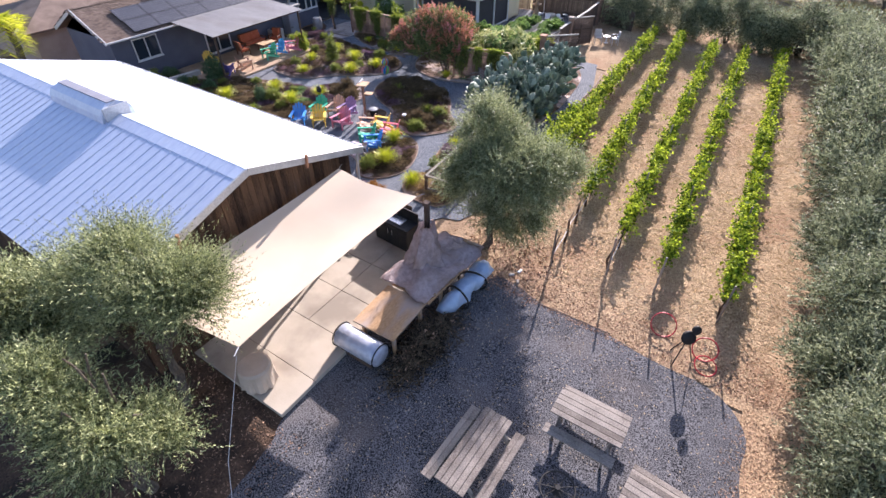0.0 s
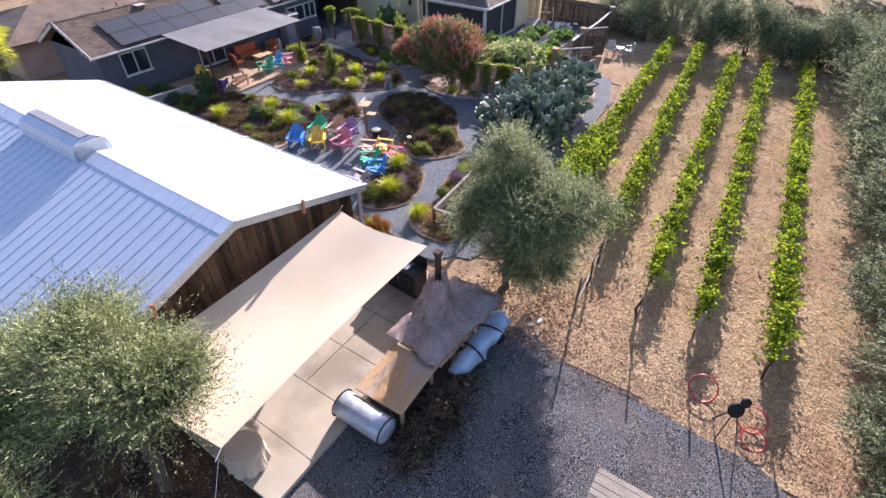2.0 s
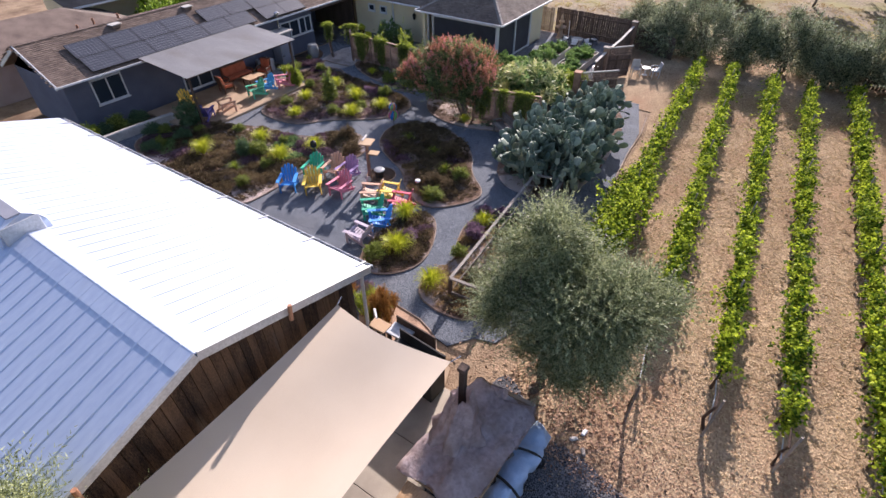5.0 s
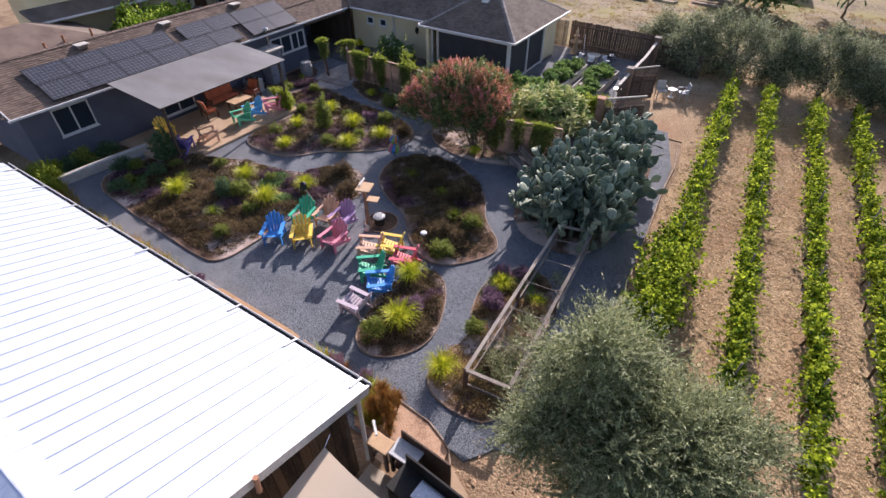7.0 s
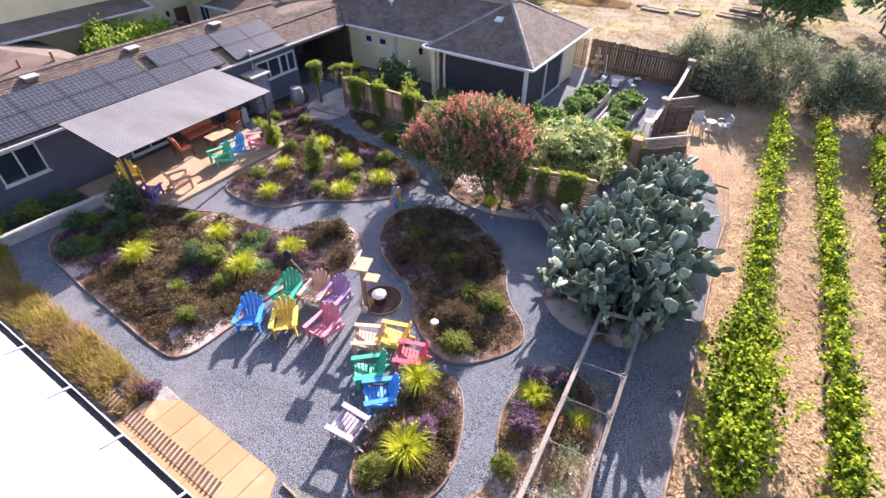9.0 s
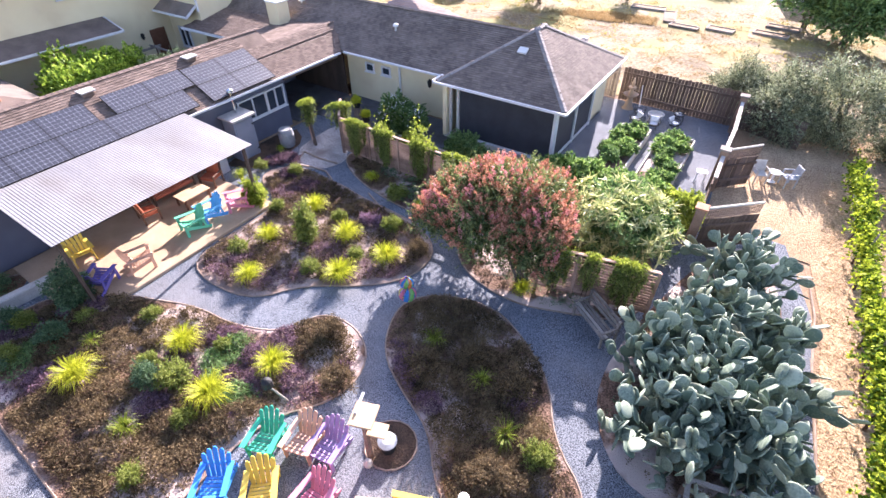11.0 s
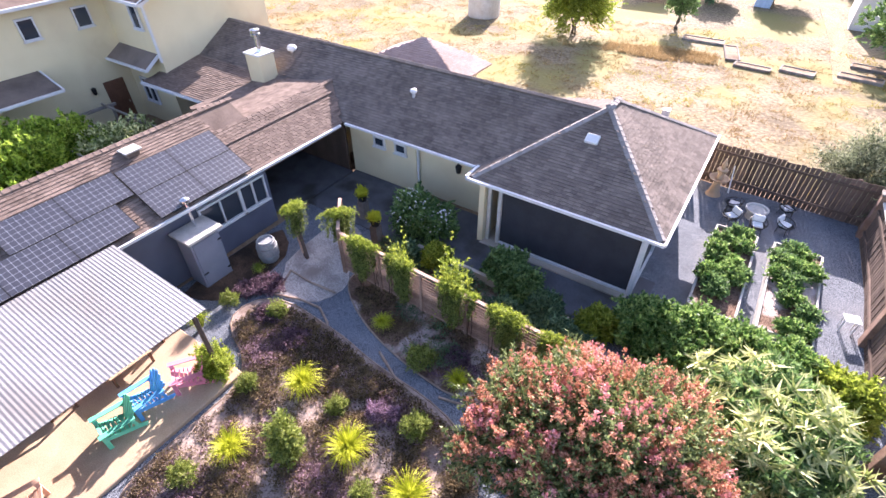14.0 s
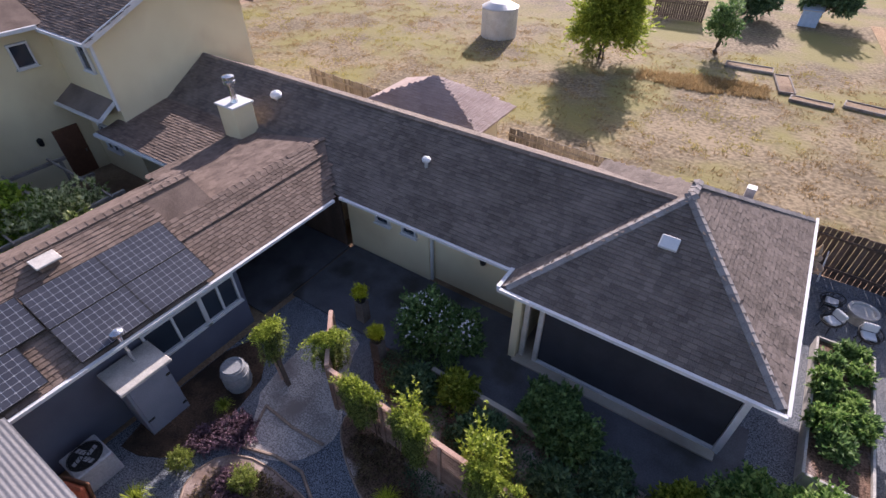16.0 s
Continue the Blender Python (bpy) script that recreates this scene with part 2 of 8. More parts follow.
M["myrtle_pink"] = surface("pink_coral_bloom", (0.54, 0.18, 0.17), (0.84, 0.42, 0.40), 1, 0.7, 0, 8, island=1.0, leaf=0.35)
M["myrtle_leaf"] = surface("myrtle_leaf", (0.060, 0.100, 0.035), (0.28, 0.33, 0.12), 1, 0.5, 0, 8, island=1.3, leaf=0.35)
M["veg_leaf"] = surface("fresh_vegetable_leaf", (0.052, 0.135, 0.028), (0.33, 0.47, 0.14), 1, 0.5, 0, 8, island=1.6, leaf=0.42)
M["heather"] = surface("heather_brown_green", (0.055, 0.040, 0.022), (0.26, 0.19, 0.10), 0.7, 0.9, 0, 5, island=1.1, leaf=0.3)
M["plum_heather"] = surface("plum_heather", (0.085, 0.052, 0.056), (0.38, 0.245, 0.28), 0.8, 0.9, 0, 6, island=1.2, leaf=0.25)
M["bare_bed"] = surface("pale_dusty_bed_soil", (0.22, 0.16, 0.13), (0.46, 0.36, 0.31), 1.6, 0.95, 0.6, 26, bump_dist=0.02, stain=(0.20, 0.14, 0.11), stain_scale=1.1)
M["box_leaf"] = surface("box_shrub_leaf", (0.10, 0.14, 0.025), (0.37, 0.42, 0.10), 1, 0.5, 0, 8, island=1.2, leaf=0.4)
M["drum_cloth"] = surface("tan_canvas", (0.46, 0.37, 0.28), (0.66, 0.55, 0.44), 2, 0.85, 0.2, 60)
M["heather_purple"] = surface("heather_purple", (0.066, 0.040, 0.048), (0.28, 0.172, 0.215), 0.8, 0.9, 0, 6, island=1.1, leaf=0.25)
M["cactus"] = surface("prickly_pear_pad", (0.085, 0.13, 0.095), (0.31, 0.365, 0.27), 1.2, 0.6, 0.35, 26, island=1.3, bump_dist=0.012, stain=(0.33, 0.29, 0.17), stain_scale=1.1, stain_at=(0.6, 0.78))
M["red_hoop"] = surface("red_plastic", (0.50, 0.04, 0.05), (0.62, 0.08, 0.09), 3, 0.4, 0, 20)
M["blue_tarp"] = surface("pale_blue_tarp", (0.36, 0.50, 0.68), (0.52, 0.64, 0.80), 2, 0.4, 0.6, 7, bump_dist=0.05, stain=(0.30, 0.40, 0.55), stain_scale=2.0, stain_at=(0.58, 0.75))
M["film"] = surface("dusty_plastic_sheet", (0.54, 0.43, 0.42), (0.84, 0.74, 0.74), 2.5, 0.38, 0.8, 9, bump_dist=0.05, gloss=0.6, stain=(0.50, 0.36, 0.30), stain_scale=1.6, stain_at=(0.52, 0.8), leaf=0.2)
M["white_plastic"] = surface("white_plastic", (0.70, 0.70, 0.70), (0.82, 0.82, 0.81), 3, 0.45, 0.05, 30)
M["lavender"] = surface("lavender_flower", (0.13, 0.08, 0.105), (0.42, 0.27, 0.37), 0.8, 0.9, 0, 6, island=1.2, leaf=0.25)
M["rust_grass"] = surface("rust_coloured_grass", (0.20, 0.09, 0.025), (0.50, 0.27, 0.08), 1, 0.8, 0, 8, island=1.2, leaf=0.4)
M["hardpan"] = surface("worn_orange_plywood", (0.40, 0.235, 0.12), (0.52, 0.335, 0.19), 0.8, 0.85, 0.1, 30, bump_dist=0.004, stain=(0.64, 0.46, 0.30), stain_scale=1.0, stain_at=(0.55, 0.75), island=0.3, stretch=(0.5, 1, 1), speck=0.8)
# dark paving whose colour also carries the shade of the house
M["paving"] = surface("dark_shaded_paving", (0.085, 0.087, 0.096), (0.155, 0.155, 0.168), 1.5, 0.9, 0.3, 30, bump_dist=0.01, stain=(0.07, 0.065, 0.06), stain_scale=0.7)
M["dull_zinc"] = surface("dull_zinc", (0.26, 0.27, 0.28), (0.38, 0.39, 0.40), 3, 0.5, 0.1, 20, metal=0.3)
M["porch_metal"] = surface("weathered_corrugated_sheet", (0.225, 0.215, 0.21), (0.33, 0.315, 0.305), 1.2, 0.5, 0.05, 30, metal=0.3, stain=(0.22, 0.20, 0.18), stain_scale=0.8, stain_at=(0.5, 0.8), stretch=(0.4, 1, 1))
M["rail_wood"] = surface("faded_salmon_timber", (0.36, 0.21, 0.15), (0.58, 0.40, 0.31), 2.0, 0.85, 0.3, 40, bump_dist=0.01)
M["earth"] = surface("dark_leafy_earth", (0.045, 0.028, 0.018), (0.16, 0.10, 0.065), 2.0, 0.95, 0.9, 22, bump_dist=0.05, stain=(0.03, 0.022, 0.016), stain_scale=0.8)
M["foil"] = surface("dull_silver_wrap", (0.40, 0.44, 0.54), (0.60, 0.64, 0.73), 2, 0.42, 0.5, 6, metal=0.35, bump_dist=0.03, stain=(0.30, 0.31, 0.36), stain_scale=2.2, stain_at=(0.55, 0.75))
M["sand"] = surface("pale_pebbled_path", (0.24, 0.215, 0.20), (0.60, 0.545, 0.50), 1.4, 0.95, 0.6, 26, bump_dist=0.02, stain=(0.24, 0.205, 0.185), stain_scale=0.9, speck=4.0)
M["pink_roof"] = surface("pinkish_gravel_roof", (0.32, 0.24, 0.21), (0.48, 0.38, 0.34), 1, 0.95, 0.3, 40, island=0.4)


def paint(name, c):
    return surface(name, [v * 0.82 for v in c], [min(1, v * 1.08) for v in c], 3, 0.55, 0.08, 50, bump_dist=0.003, island=0.4)


# ---- mesh helpers ----
def gz(x):
    """Height of the ground, which falls gently towards the vineyard."""
    return -0.033 * min(max(x + 12.0, 0.0), 14.0)


def link_mesh(name, bm, material, parent=None):
    me = bpy.data.meshes.new(name)
    bm.to_mesh(me)
    bm.free()
    me.materials.append(material)
    ob = new(name, me)
    if parent is not None:
        ob.parent = parent
    return ob


def part(name, bm, material, parent, label=""):
    ob = link_mesh(name, bm, material, parent)
    return tagged(ob, label) if label else ob


def thing(name, at, label, category, group="", kind="", turn=0.0):
    ob = new(name)
    ob.matrix_world = pose(*at, 0, 0, turn)
    return tagged(ob, label, category, group, kind)


def box(bm, c, s, rz=0.0, tilt=None, bevel=0.0):
    m = Matrix.Translation(c) @ Matrix.Rotation(radians(rz), 4, "Z")
    if tilt:
        m = m @ Matrix.Rotation(radians(tilt[1]), 4, tilt[0])
    r = bmesh.ops.create_cube(bm, size=1.0, matrix=m @ Matrix.Diagonal((*s, 1)))
    if bevel:
        edges = list({e for v in r["verts"] for e in v.link_edges})
        bmesh.ops.bevel(bm, geom=edges, offset=bevel, segments=1, affect="EDGES")
    return bm


def boxed(c, s, rz=0.0, tilt=None, bevel=0.0):
    return box(bmesh.new(), c, s, rz, tilt, bevel)


def rod(bm, a, b, r0, r1=None, seg=8):
    a, b = Vector(a), Vector(b)
    d = b - a
    m = Matrix.Translation((a + b) / 2) @ d.to_track_quat("Z", "Y").to_matrix().to_4x4()
    bmesh.ops.create_cone(bm, cap_ends=True, segments=seg, radius1=r0, radius2=r0 if r1 is None else r1, depth=d.length, matrix=m)
    return bm


def beam(bm, a, b, w, h):
    """A squared bar from a to b."""
    a, b = Vector(a), Vector(b)
    d = b - a
    m = Matrix.Translation((a + b) / 2) @ d.to_track_quat("X", "Z").to_matrix().to_4x4()
    bmesh.ops.create_cube(bm, size=1.0, matrix=m @ Matrix.Diagonal((d.length, w, h, 1)))
    return bm


def tube(bm, pts, r, seg=6, closed=False):
    n = len(pts)
    rings = []
    for i, p in enumerate(pts):
        p = Vector(p)
        a = Vector(pts[(i - 1) % n] if closed or i else pts[0])
        b = Vector(pts[(i + 1) % n] if closed or i < n - 1 else pts[-1])
        q = (b - a).to_track_quat("Z", "Y").to_matrix()
        rr = r[i] if isinstance(r, (list, tuple)) else r
        rings.append([bm.verts.new(p + q @ Vector((math.cos(2 * math.pi * k / seg) * rr, math.sin(2 * math.pi * k / seg) * rr, 0))) for k in range(seg)])
    for i in range(n if closed else n - 1):
        u, v = rings[i], rings[(i + 1) % n]
        for k in range(seg):
            bm.faces.new((u[k], u[(k + 1) % seg], v[(k + 1) % seg], v[k]))
    if not closed:
        bm.faces.new(rings[0][::-1])
        bm.faces.new(rings[-1])
    return bm


def lathe(bm, profile, c=(0, 0, 0), seg=16):
    rings = []
    for r, z in profile:
        rings.append([bm.verts.new((c[0] + r * math.cos(2 * math.pi * k / seg), c[1] + r * math.sin(2 * math.pi * k / seg), c[2] + z)) for k in range(seg)])
    for u, v in zip(rings, rings[1:]):
        for k in range(seg):
            bm.faces.new((u[k], u[(k + 1) % seg], v[(k + 1) % seg], v[k]))
    bm.faces.new(rings[0][::-1])
    bm.faces.new(rings[-1])
    return bm


def quads(name, V, material, parent=None):
    """One mesh of many loose faces from an array of corners, shaped (faces, per, 3)."""
    n, per = V.shape[:2]
    me = bpy.data.meshes.new(name)
    me.vertices.add(n * per)
    me.vertices.foreach_set("co", np.ascontiguousarray(V, dtype=np.float32).ravel())
    me.loops.add(n * per)
    me.loops.foreach_set("vertex_index", np.arange(n * per, dtype=np.int32))
    me.polygons.add(n)
    me.polygons.foreach_set("loop_start", np.arange(0, n * per, per, dtype=np.int32))
    me.update(calc_edges=True)
    me.materials.append(material)
    ob = new(name, me)
    if parent is not None:
        ob.parent = parent
    return ob


def unit(a):
    return a / np.maximum(np.linalg.norm(a, axis=-1, keepdims=True), 1e-9)


def leaf_quads(P, D, length, width, rng, flat=0.5):
    """Pointed leaves at P that grow along D."""
    n = len(P)
    D = unit(D)
    side = unit(np.cross(D, unit(rng.normal(size=(n, 3)) * (1, 1, 1) + np.array([0, 0, flat * 2]))))
    ln = (length * rng.uniform(0.7, 1.3, n))[:, None]
    wd = (width * rng.uniform(0.7, 1.3, n))[:, None]
    return np.stack([P - side * wd * 0.55, P + side * wd * 0.55, P + D * ln], 1)


def crown_leaves(rng, centre, radii, twigs, twig_len, per, leaf_len, leaf_w, shell=0.5, lump=0.28, up=0.35, freq=1.6, low=-0.75, spread=0.8):
    """Leaves along twigs that fill the outer part of a lumpy crown."""
    d = unit(rng.normal(size=(twigs * 2, 3)))
    d = d[d[:, 2] > low][:twigs]
    n = len(d)
    ph = rng.uniform(0, 6.28, 6)
    bump = 1 + lump * (np.sin(d[:, 0] * freq * 3.1 + ph[0]) * np.sin(d[:, 1] * freq * 2.7 + ph[1]) + 0.7 * np.sin(d[:, 2] * freq * 3.7 + ph[2] + d[:, 0] * 4) + 0.5 * np.sin(d[:, 1] * freq * 6 + ph[3]) * np.sin(d[:, 0] * freq * 7 + ph[4]))
    r = (shell + (1 - shell) * rng.uniform(0, 1, n) ** 0.6) * bump
    base = np.array(centre) + d * r[:, None] * np.array(radii)
    way = unit(d + rng.normal(size=(n, 3)) * 0.45 + np.array([0, 0, up]))
    s = rng.uniform(0, 1, (n, per, 1))
    P = base[:, None, :] + way[:, None, :] * (s * twig_len * rng.uniform(0.5, 1.4, (n, 1, 1))) + rng.normal(size=(n, per, 3)) * 0.015
    D = way[:, None, :] + rng.normal(size=(n, per, 3)) * spread
    return leaf_quads(P.reshape(-1, 3), D.reshape(-1, 3), leaf_len, leaf_w, rng)


def plume_crown(rng, centre, radii, clumps, shoots, shoot_len, per, leaf_len, leaf_w, low=-0.6, up=0.7, tight=0.3):
    """Sprays of narrow leaves in two ranks along bent shoots; the shoots of a clump fan out from one limb tip."""
    d = unit(rng.normal(size=(clumps * 5, 3)))
    d = d[d[:, 2] > low][:clumps]
    radii = np.array(radii, float)
    size = tight * radii.mean() * rng.uniform(0.55, 1.3, len(d))
    mid = np.array(centre) + d * radii * rng.uniform(0.35, 1.0, (len(d), 1)) ** 0.6
    head = unit(d * 0.8 + rng.normal(size=d.shape) * 0.35 + np.array([0, 0, up]))
    who = rng.integers(0, len(d), clumps * shoots)
    n = len(who)
    off = rng.normal(size=(n, 3)) * 0.5
    way = unit(head[who] + off * 0.75)
    base = mid[who] + off * size[who][:, None]
    long = shoot_len * rng.uniform(0.45, 1.35, (n, 1, 1))
    s = (np.arange(per)[None, :, None] + rng.uniform(0, 1, (n, per, 1))) / per
    bend = rng.normal(size=(n, 1, 3)) * 0.16 + np.array([0, 0, -0.14])
    P = base[:, None, :] + (way[:, None, :] * s + bend * s * s) * long
    flip = np.where(np.arange(per) % 2 == 0, 1.0, -1.0)[None, :, None]
    side = unit(np.cross(way, rng.normal(size=(n, 3))))[:, None, :] * flip
    D = way[:, None, :] * 0.85 + 2 * bend * s + side * 0.75 + rng.normal(size=(n, per, 3)) * 0.2
    return leaf_quads(P.reshape(-1, 3), D.reshape(-1, 3), leaf_len, leaf_w, rng)


def broad_leaves(P, D, length, width, rng):
    """Broad kite-shaped leaves at P that grow along D, their faces turned mostly upwards."""
    n = len(P)
    D = unit(D)
    side = unit(np.cross(D, unit(rng.normal(size=(n, 3)) + np.array([0, 0, 0.6]))))
    ln = (length * rng.uniform(0.65, 1.3, n))[:, None]
    wd = (width * rng.uniform(0.7, 1.25, n))[:, None]
    sag = np.array([0, 0, -0.12]) * ln
    return np.stack([P, P + D * ln * 0.42 - side * wd * 0.5, P + D * ln + sag, P + D * ln * 0.42 + side * wd * 0.5], 1)


def sheet(name, outline, lift, material, label, category, smooth=0, kind="structure", parent=None):
    """A flat area on the ground with the given outline."""
    pts = rounded(outline, smooth) if smooth else outline
    bm = bmesh.new()
    f = bm.faces.new([bm.verts.new((x, y, 0)) for x, y in pts])
    if f.normal.z < 0 or sum((a[0] - b[0]) * (a[1] + b[1]) for a, b in zip(pts[1:] + pts[:1], pts)) > 0:
        bmesh.ops.reverse_faces(bm, faces=bm.faces[:])
    for cut in (-12.0, 2.0):
        bmesh.ops.bisect_plane(bm, geom=bm.verts[:] + bm.edges[:] + bm.faces[:], plane_co=(cut, 0, 0), plane_no=(1, 0, 0))
    bmesh.ops.triangulate(bm, faces=bm.faces[:])
    low = bmesh.ops.extrude_face_region(bm, geom=bm.faces[:])
    top = [g for g in low["geom"] if isinstance(g, bmesh.types.BMVert)]
    tops = set(top)
    for v in bm.verts:
        v.co.z = gz(v.co.x) + (lift if v in tops else -0.05)
    bmesh.ops.recalc_face_normals(bm, faces=bm.faces[:])
    ob = link_mesh(name, bm, material, parent)
    return tagged(ob, label, category, kind=kind)


def rounded(pts, n=3):
    """A closed outline smoothed by cutting its corners n times."""
    for _ in range(n):
        out = []
        for a, b in zip(pts, pts[1:] + pts[:1]):
            out += [(a[0] * 0.75 + b[0] * 0.25, a[1] * 0.75 + b[1] * 0.25), (a[0] * 0.25 + b[0] * 0.75, a[1] * 0.25 + b[1] * 0.75)]
        pts = out
    return pts


def inside(pts, X, Y):
    ok = np.zeros(len(X), bool)
    for (x0, y0), (x1, y1) in zip(pts, pts[1:] + pts[:1]):
        if y0 != y1:
            ok ^= ((y0 > Y) != (y1 > Y)) & (X < (x1 - x0) * (Y - y0) / (y1 - y0) + x0)
    return ok


def scatter(pts, per_m2, rng):
    xs, ys = [p[0] for p in pts], [p[1] for p in pts]
    n = int((max(xs) - min(xs)) * (max(ys) - min(ys)) * per_m2)
    X, Y = rng.uniform(min(xs), max(xs), n), rng.uniform(min(ys), max(ys), n)
    k = inside(pts, X, Y)
    return X[k], Y[k]


def gzs(X):
    return -0.033 * np.clip(X + 12.0, 0.0, 14.0)

# ---- ground ----
bm = bmesh.new()
xs = [-400, -120, -60, -40, -26, -12, -9, -6, -3, 0, 2, 8, 20, 60, 400]
ys = [-300, -60, -20, 0, 10, 20, 30, 40, 60, 100, 200, 500]
grid = [[bm.verts.new((x, y, gz(x) - 0.02)) for y in ys] for x in xs]
for i in range(len(xs) - 1):
    for j in range(len(ys) - 1):
        bm.faces.new((grid[i][j], grid[i + 1][j], grid[i + 1][j + 1], grid[i][j + 1]))
tagged(link_mesh("ground", bm, M["soil"]), "bare dry brown soil between garden and buildings", "ground", kind="structure")
sheet("field", [(-60, 41.0), (-12, 41.0), (-9.5, 44), (30, 44), (60, 44), (60, 130), (-90, 130), (-60, 60)], 0.012, M["field"], "wide field of mown golden dry grass", "field")
sheet("vineyard_ground", [(-12.3, 40.2), (-12.1, 31.0), (-8.5, 31.0), (-8.0, 28.3), (-7.9, 24.0), (-7.6, 20.0), (-7.2, 16.5), (-7.0, 12.6), (-5.8, 10.6), (-3.5, 10.4), (2.6, 10.3), (2.8, 2.0), (6.5, 2.0), (8.0, 44), (-9.4, 44), (-12.2, 41.2)], 0.015, M["vine_soil"], "pale tan raked soil under the vine rows", "ground")
sheet("yard", [(-6.5, -7.0), (4.5, -7.0), (3.6, 0.0), (3.2, 4.0), (3.25, 6.5), (2.75, 8.4), (2.9, 9.6), (1.9, 10.65), (0.2, 10.55), (-1.6, 10.85), (-3.4, 10.7), (-4.6, 11.15), (-5.7, 11.0), (-6.6, 12.0), (-7.4, 12.2), (-7.4, 8.0), (-7.4, 3.6), (-6.7, 2.4)], 0.02, M["yard_gravel"], "dark grey crushed gravel of the picnic yard", "gravel", smooth=2)
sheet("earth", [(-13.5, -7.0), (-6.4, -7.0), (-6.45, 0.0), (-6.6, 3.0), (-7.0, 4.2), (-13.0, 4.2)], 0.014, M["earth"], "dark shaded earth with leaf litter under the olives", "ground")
sheet("garden_gravel", [(-29.8, 10.6), (-10.9, 11.2), (-10.7, 11.9), (-9.9, 12.15), (-9.0, 12.0), (-8.5, 12.7), (-7.9, 12.9), (-7.6, 13.8), (-7.4, 16.0), (-7.6, 20.0), (-8.0, 24.0), (-8.3, 28.3), (-9.3, 31.6), (-12.0, 31.6), (-12.5, 40.4), (-20.5, 40.4), (-20.5, 31.2), (-30.4, 32.5), (-30.6, 24.0), (-29.8, 16.0)], 0.02, M["gravel"], "blue-grey gravel paths winding through the garden", "gravel path")

# ---- barn ----
BX0, BX1, RY, RZ, EZ, EYN = -25.5, -10.48, 6.42, 4.54, 3.2, 10.8
barn = thing("barn", (0, 0, 0), "low weathered timber barn with a ribbed zinc roof", "barn")
SL = math.hypot(EYN - RY, RZ - EZ)
ANG = math.degrees(math.atan2(RZ - EZ, EYN - RY))
wall = part("wall", boxed(((BX0 + BX1) / 2 - 0.1, RY, 1.5), (BX1 - BX0 - 0.7, 8.1, 3.2)), M["barn_board"], barn)
bm = bmesh.new()
f = [bm.verts.new((BX1 - 0.46, y, z)) for y, z in ((2.37, 3.0), (10.47, 3.0), (RY, RZ - 0.16))]
bm.faces.new(f)
bmesh.ops.solidify(bm, geom=bm.faces[:], thickness=0.06)
part("gable_wall", bm, M["barn_board"], barn)
random.seed(4)
y = 2.4
while y < 10.44:
    w = random.uniform(0.16, 0.24)
    top = RZ - 0.14 - abs(y + w / 2 - RY) * (RZ - EZ) / (EYN - RY)
    part("board", boxed((BX1 - 0.40 + random.uniform(0, 0.012), y + w / 2, top / 2 - 0.05), (0.03, w - 0.012, top - 0.1)), M["barn_board"], barn)
    y += w
bm = bmesh.new()
prof = [(0, 0), (0.350, 0), (0.366, 0.02), (0.382, 0.02), (0.396, 0), (0.399, 0)]
top, bot = [], []
for px, pz in prof:
    top.append([bm.verts.new((px, 0, pz)), bm.verts.new((px, SL, pz))])
    bot.append([bm.verts.new((px, 0, pz - 0.012)), bm.verts.new((px, SL, pz - 0.012))])
for i in range(len(prof) - 1):
    bm.faces.new((top[i][0], top[i + 1][0], top[i + 1][1], top[i][1]))
    bm.faces.new((bot[i][1], bot[i + 1][1], bot[i + 1][0], bot[i][0]))
    bm.faces.new((top[i][1], top[i + 1][1], bot[i + 1][1], bot[i][1]))
for far in (True, False):
    roof = None
    for k in range(38):
        if roof is None:
            bm2 = bmesh.new()
            box(bm2, ((BX0 + BX1) / 2, SL / 2, -0.06), (BX1 - BX0, SL - 0.04, 0.08))
            roof = part("roof", bm2, M["barn_roof"], barn)
            roof.matrix_world = Matrix.Translation((0 if far else BX0 + BX1, RY, RZ)) @ Matrix.Rotation(0 if far else math.pi, 4, "Z") @ Matrix.Rotation(radians(-ANG), 4, "X")
            if far:
                sheet_mesh = part("roof_panel", bm, M["barn_roof"], roof)
                sheet_mesh.location.x = BX0
                continue
        ob = new("roof_panel", sheet_mesh.data)
        ob.parent = roof
        ob.location.x = BX0 + 0.3953 * k
bm = bmesh.new()
for s in (1, -1):
    box(bm, ((BX0 + BX1) / 2, RY + s * 0.19, RZ - 0.048), (BX1 - BX0, 0.42, 0.012), 0, ("X", -s * ANG))
part("ridge_cap", bm, M["barn_roof"], barn)
for s in (1, -1):
    bm = bmesh.new()
    beam(bm, (BX1 + 0.02, RY, RZ - 0.06), (BX1 + 0.02, RY + s * (EYN - RY), EZ - 0.06), 0.05, 0.2)
    part("rake_board", bm, M["galv"], barn, "grey metal rake trim")
# solid black channel behind the white lip
gut = part("gutter", boxed(((BX0 + BX1) / 2, EYN + 0.06, EZ - 0.12), (BX1 - BX0, 0.12, 0.05), bevel=0.01), M["black"], barn, "dark gutter channel")
part("gutter_lip", boxed(((BX0 + BX1) / 2, EYN + 0.125, EZ - 0.09), (BX1 - BX0, 0.022, 0.1), bevel=0.006), M["white_trim"], gut, "white gutter lip")
for k in range(9):
    part("gutter_strap", boxed((BX0 + 0.8 + k * 1.75, EYN - 0.06, EZ + 0.04), (0.045, 0.36, 0.025), 0, ("X", -ANG)), M["galv"], barn)
bm = bmesh.new()
prof = [(-0.52, 4.34), (-0.50, 4.62), (-0.40, 4.80), (-0.16, 4.92), (0.16, 4.92), (0.40, 4.80), (0.50, 4.62), (0.52, 4.34)]
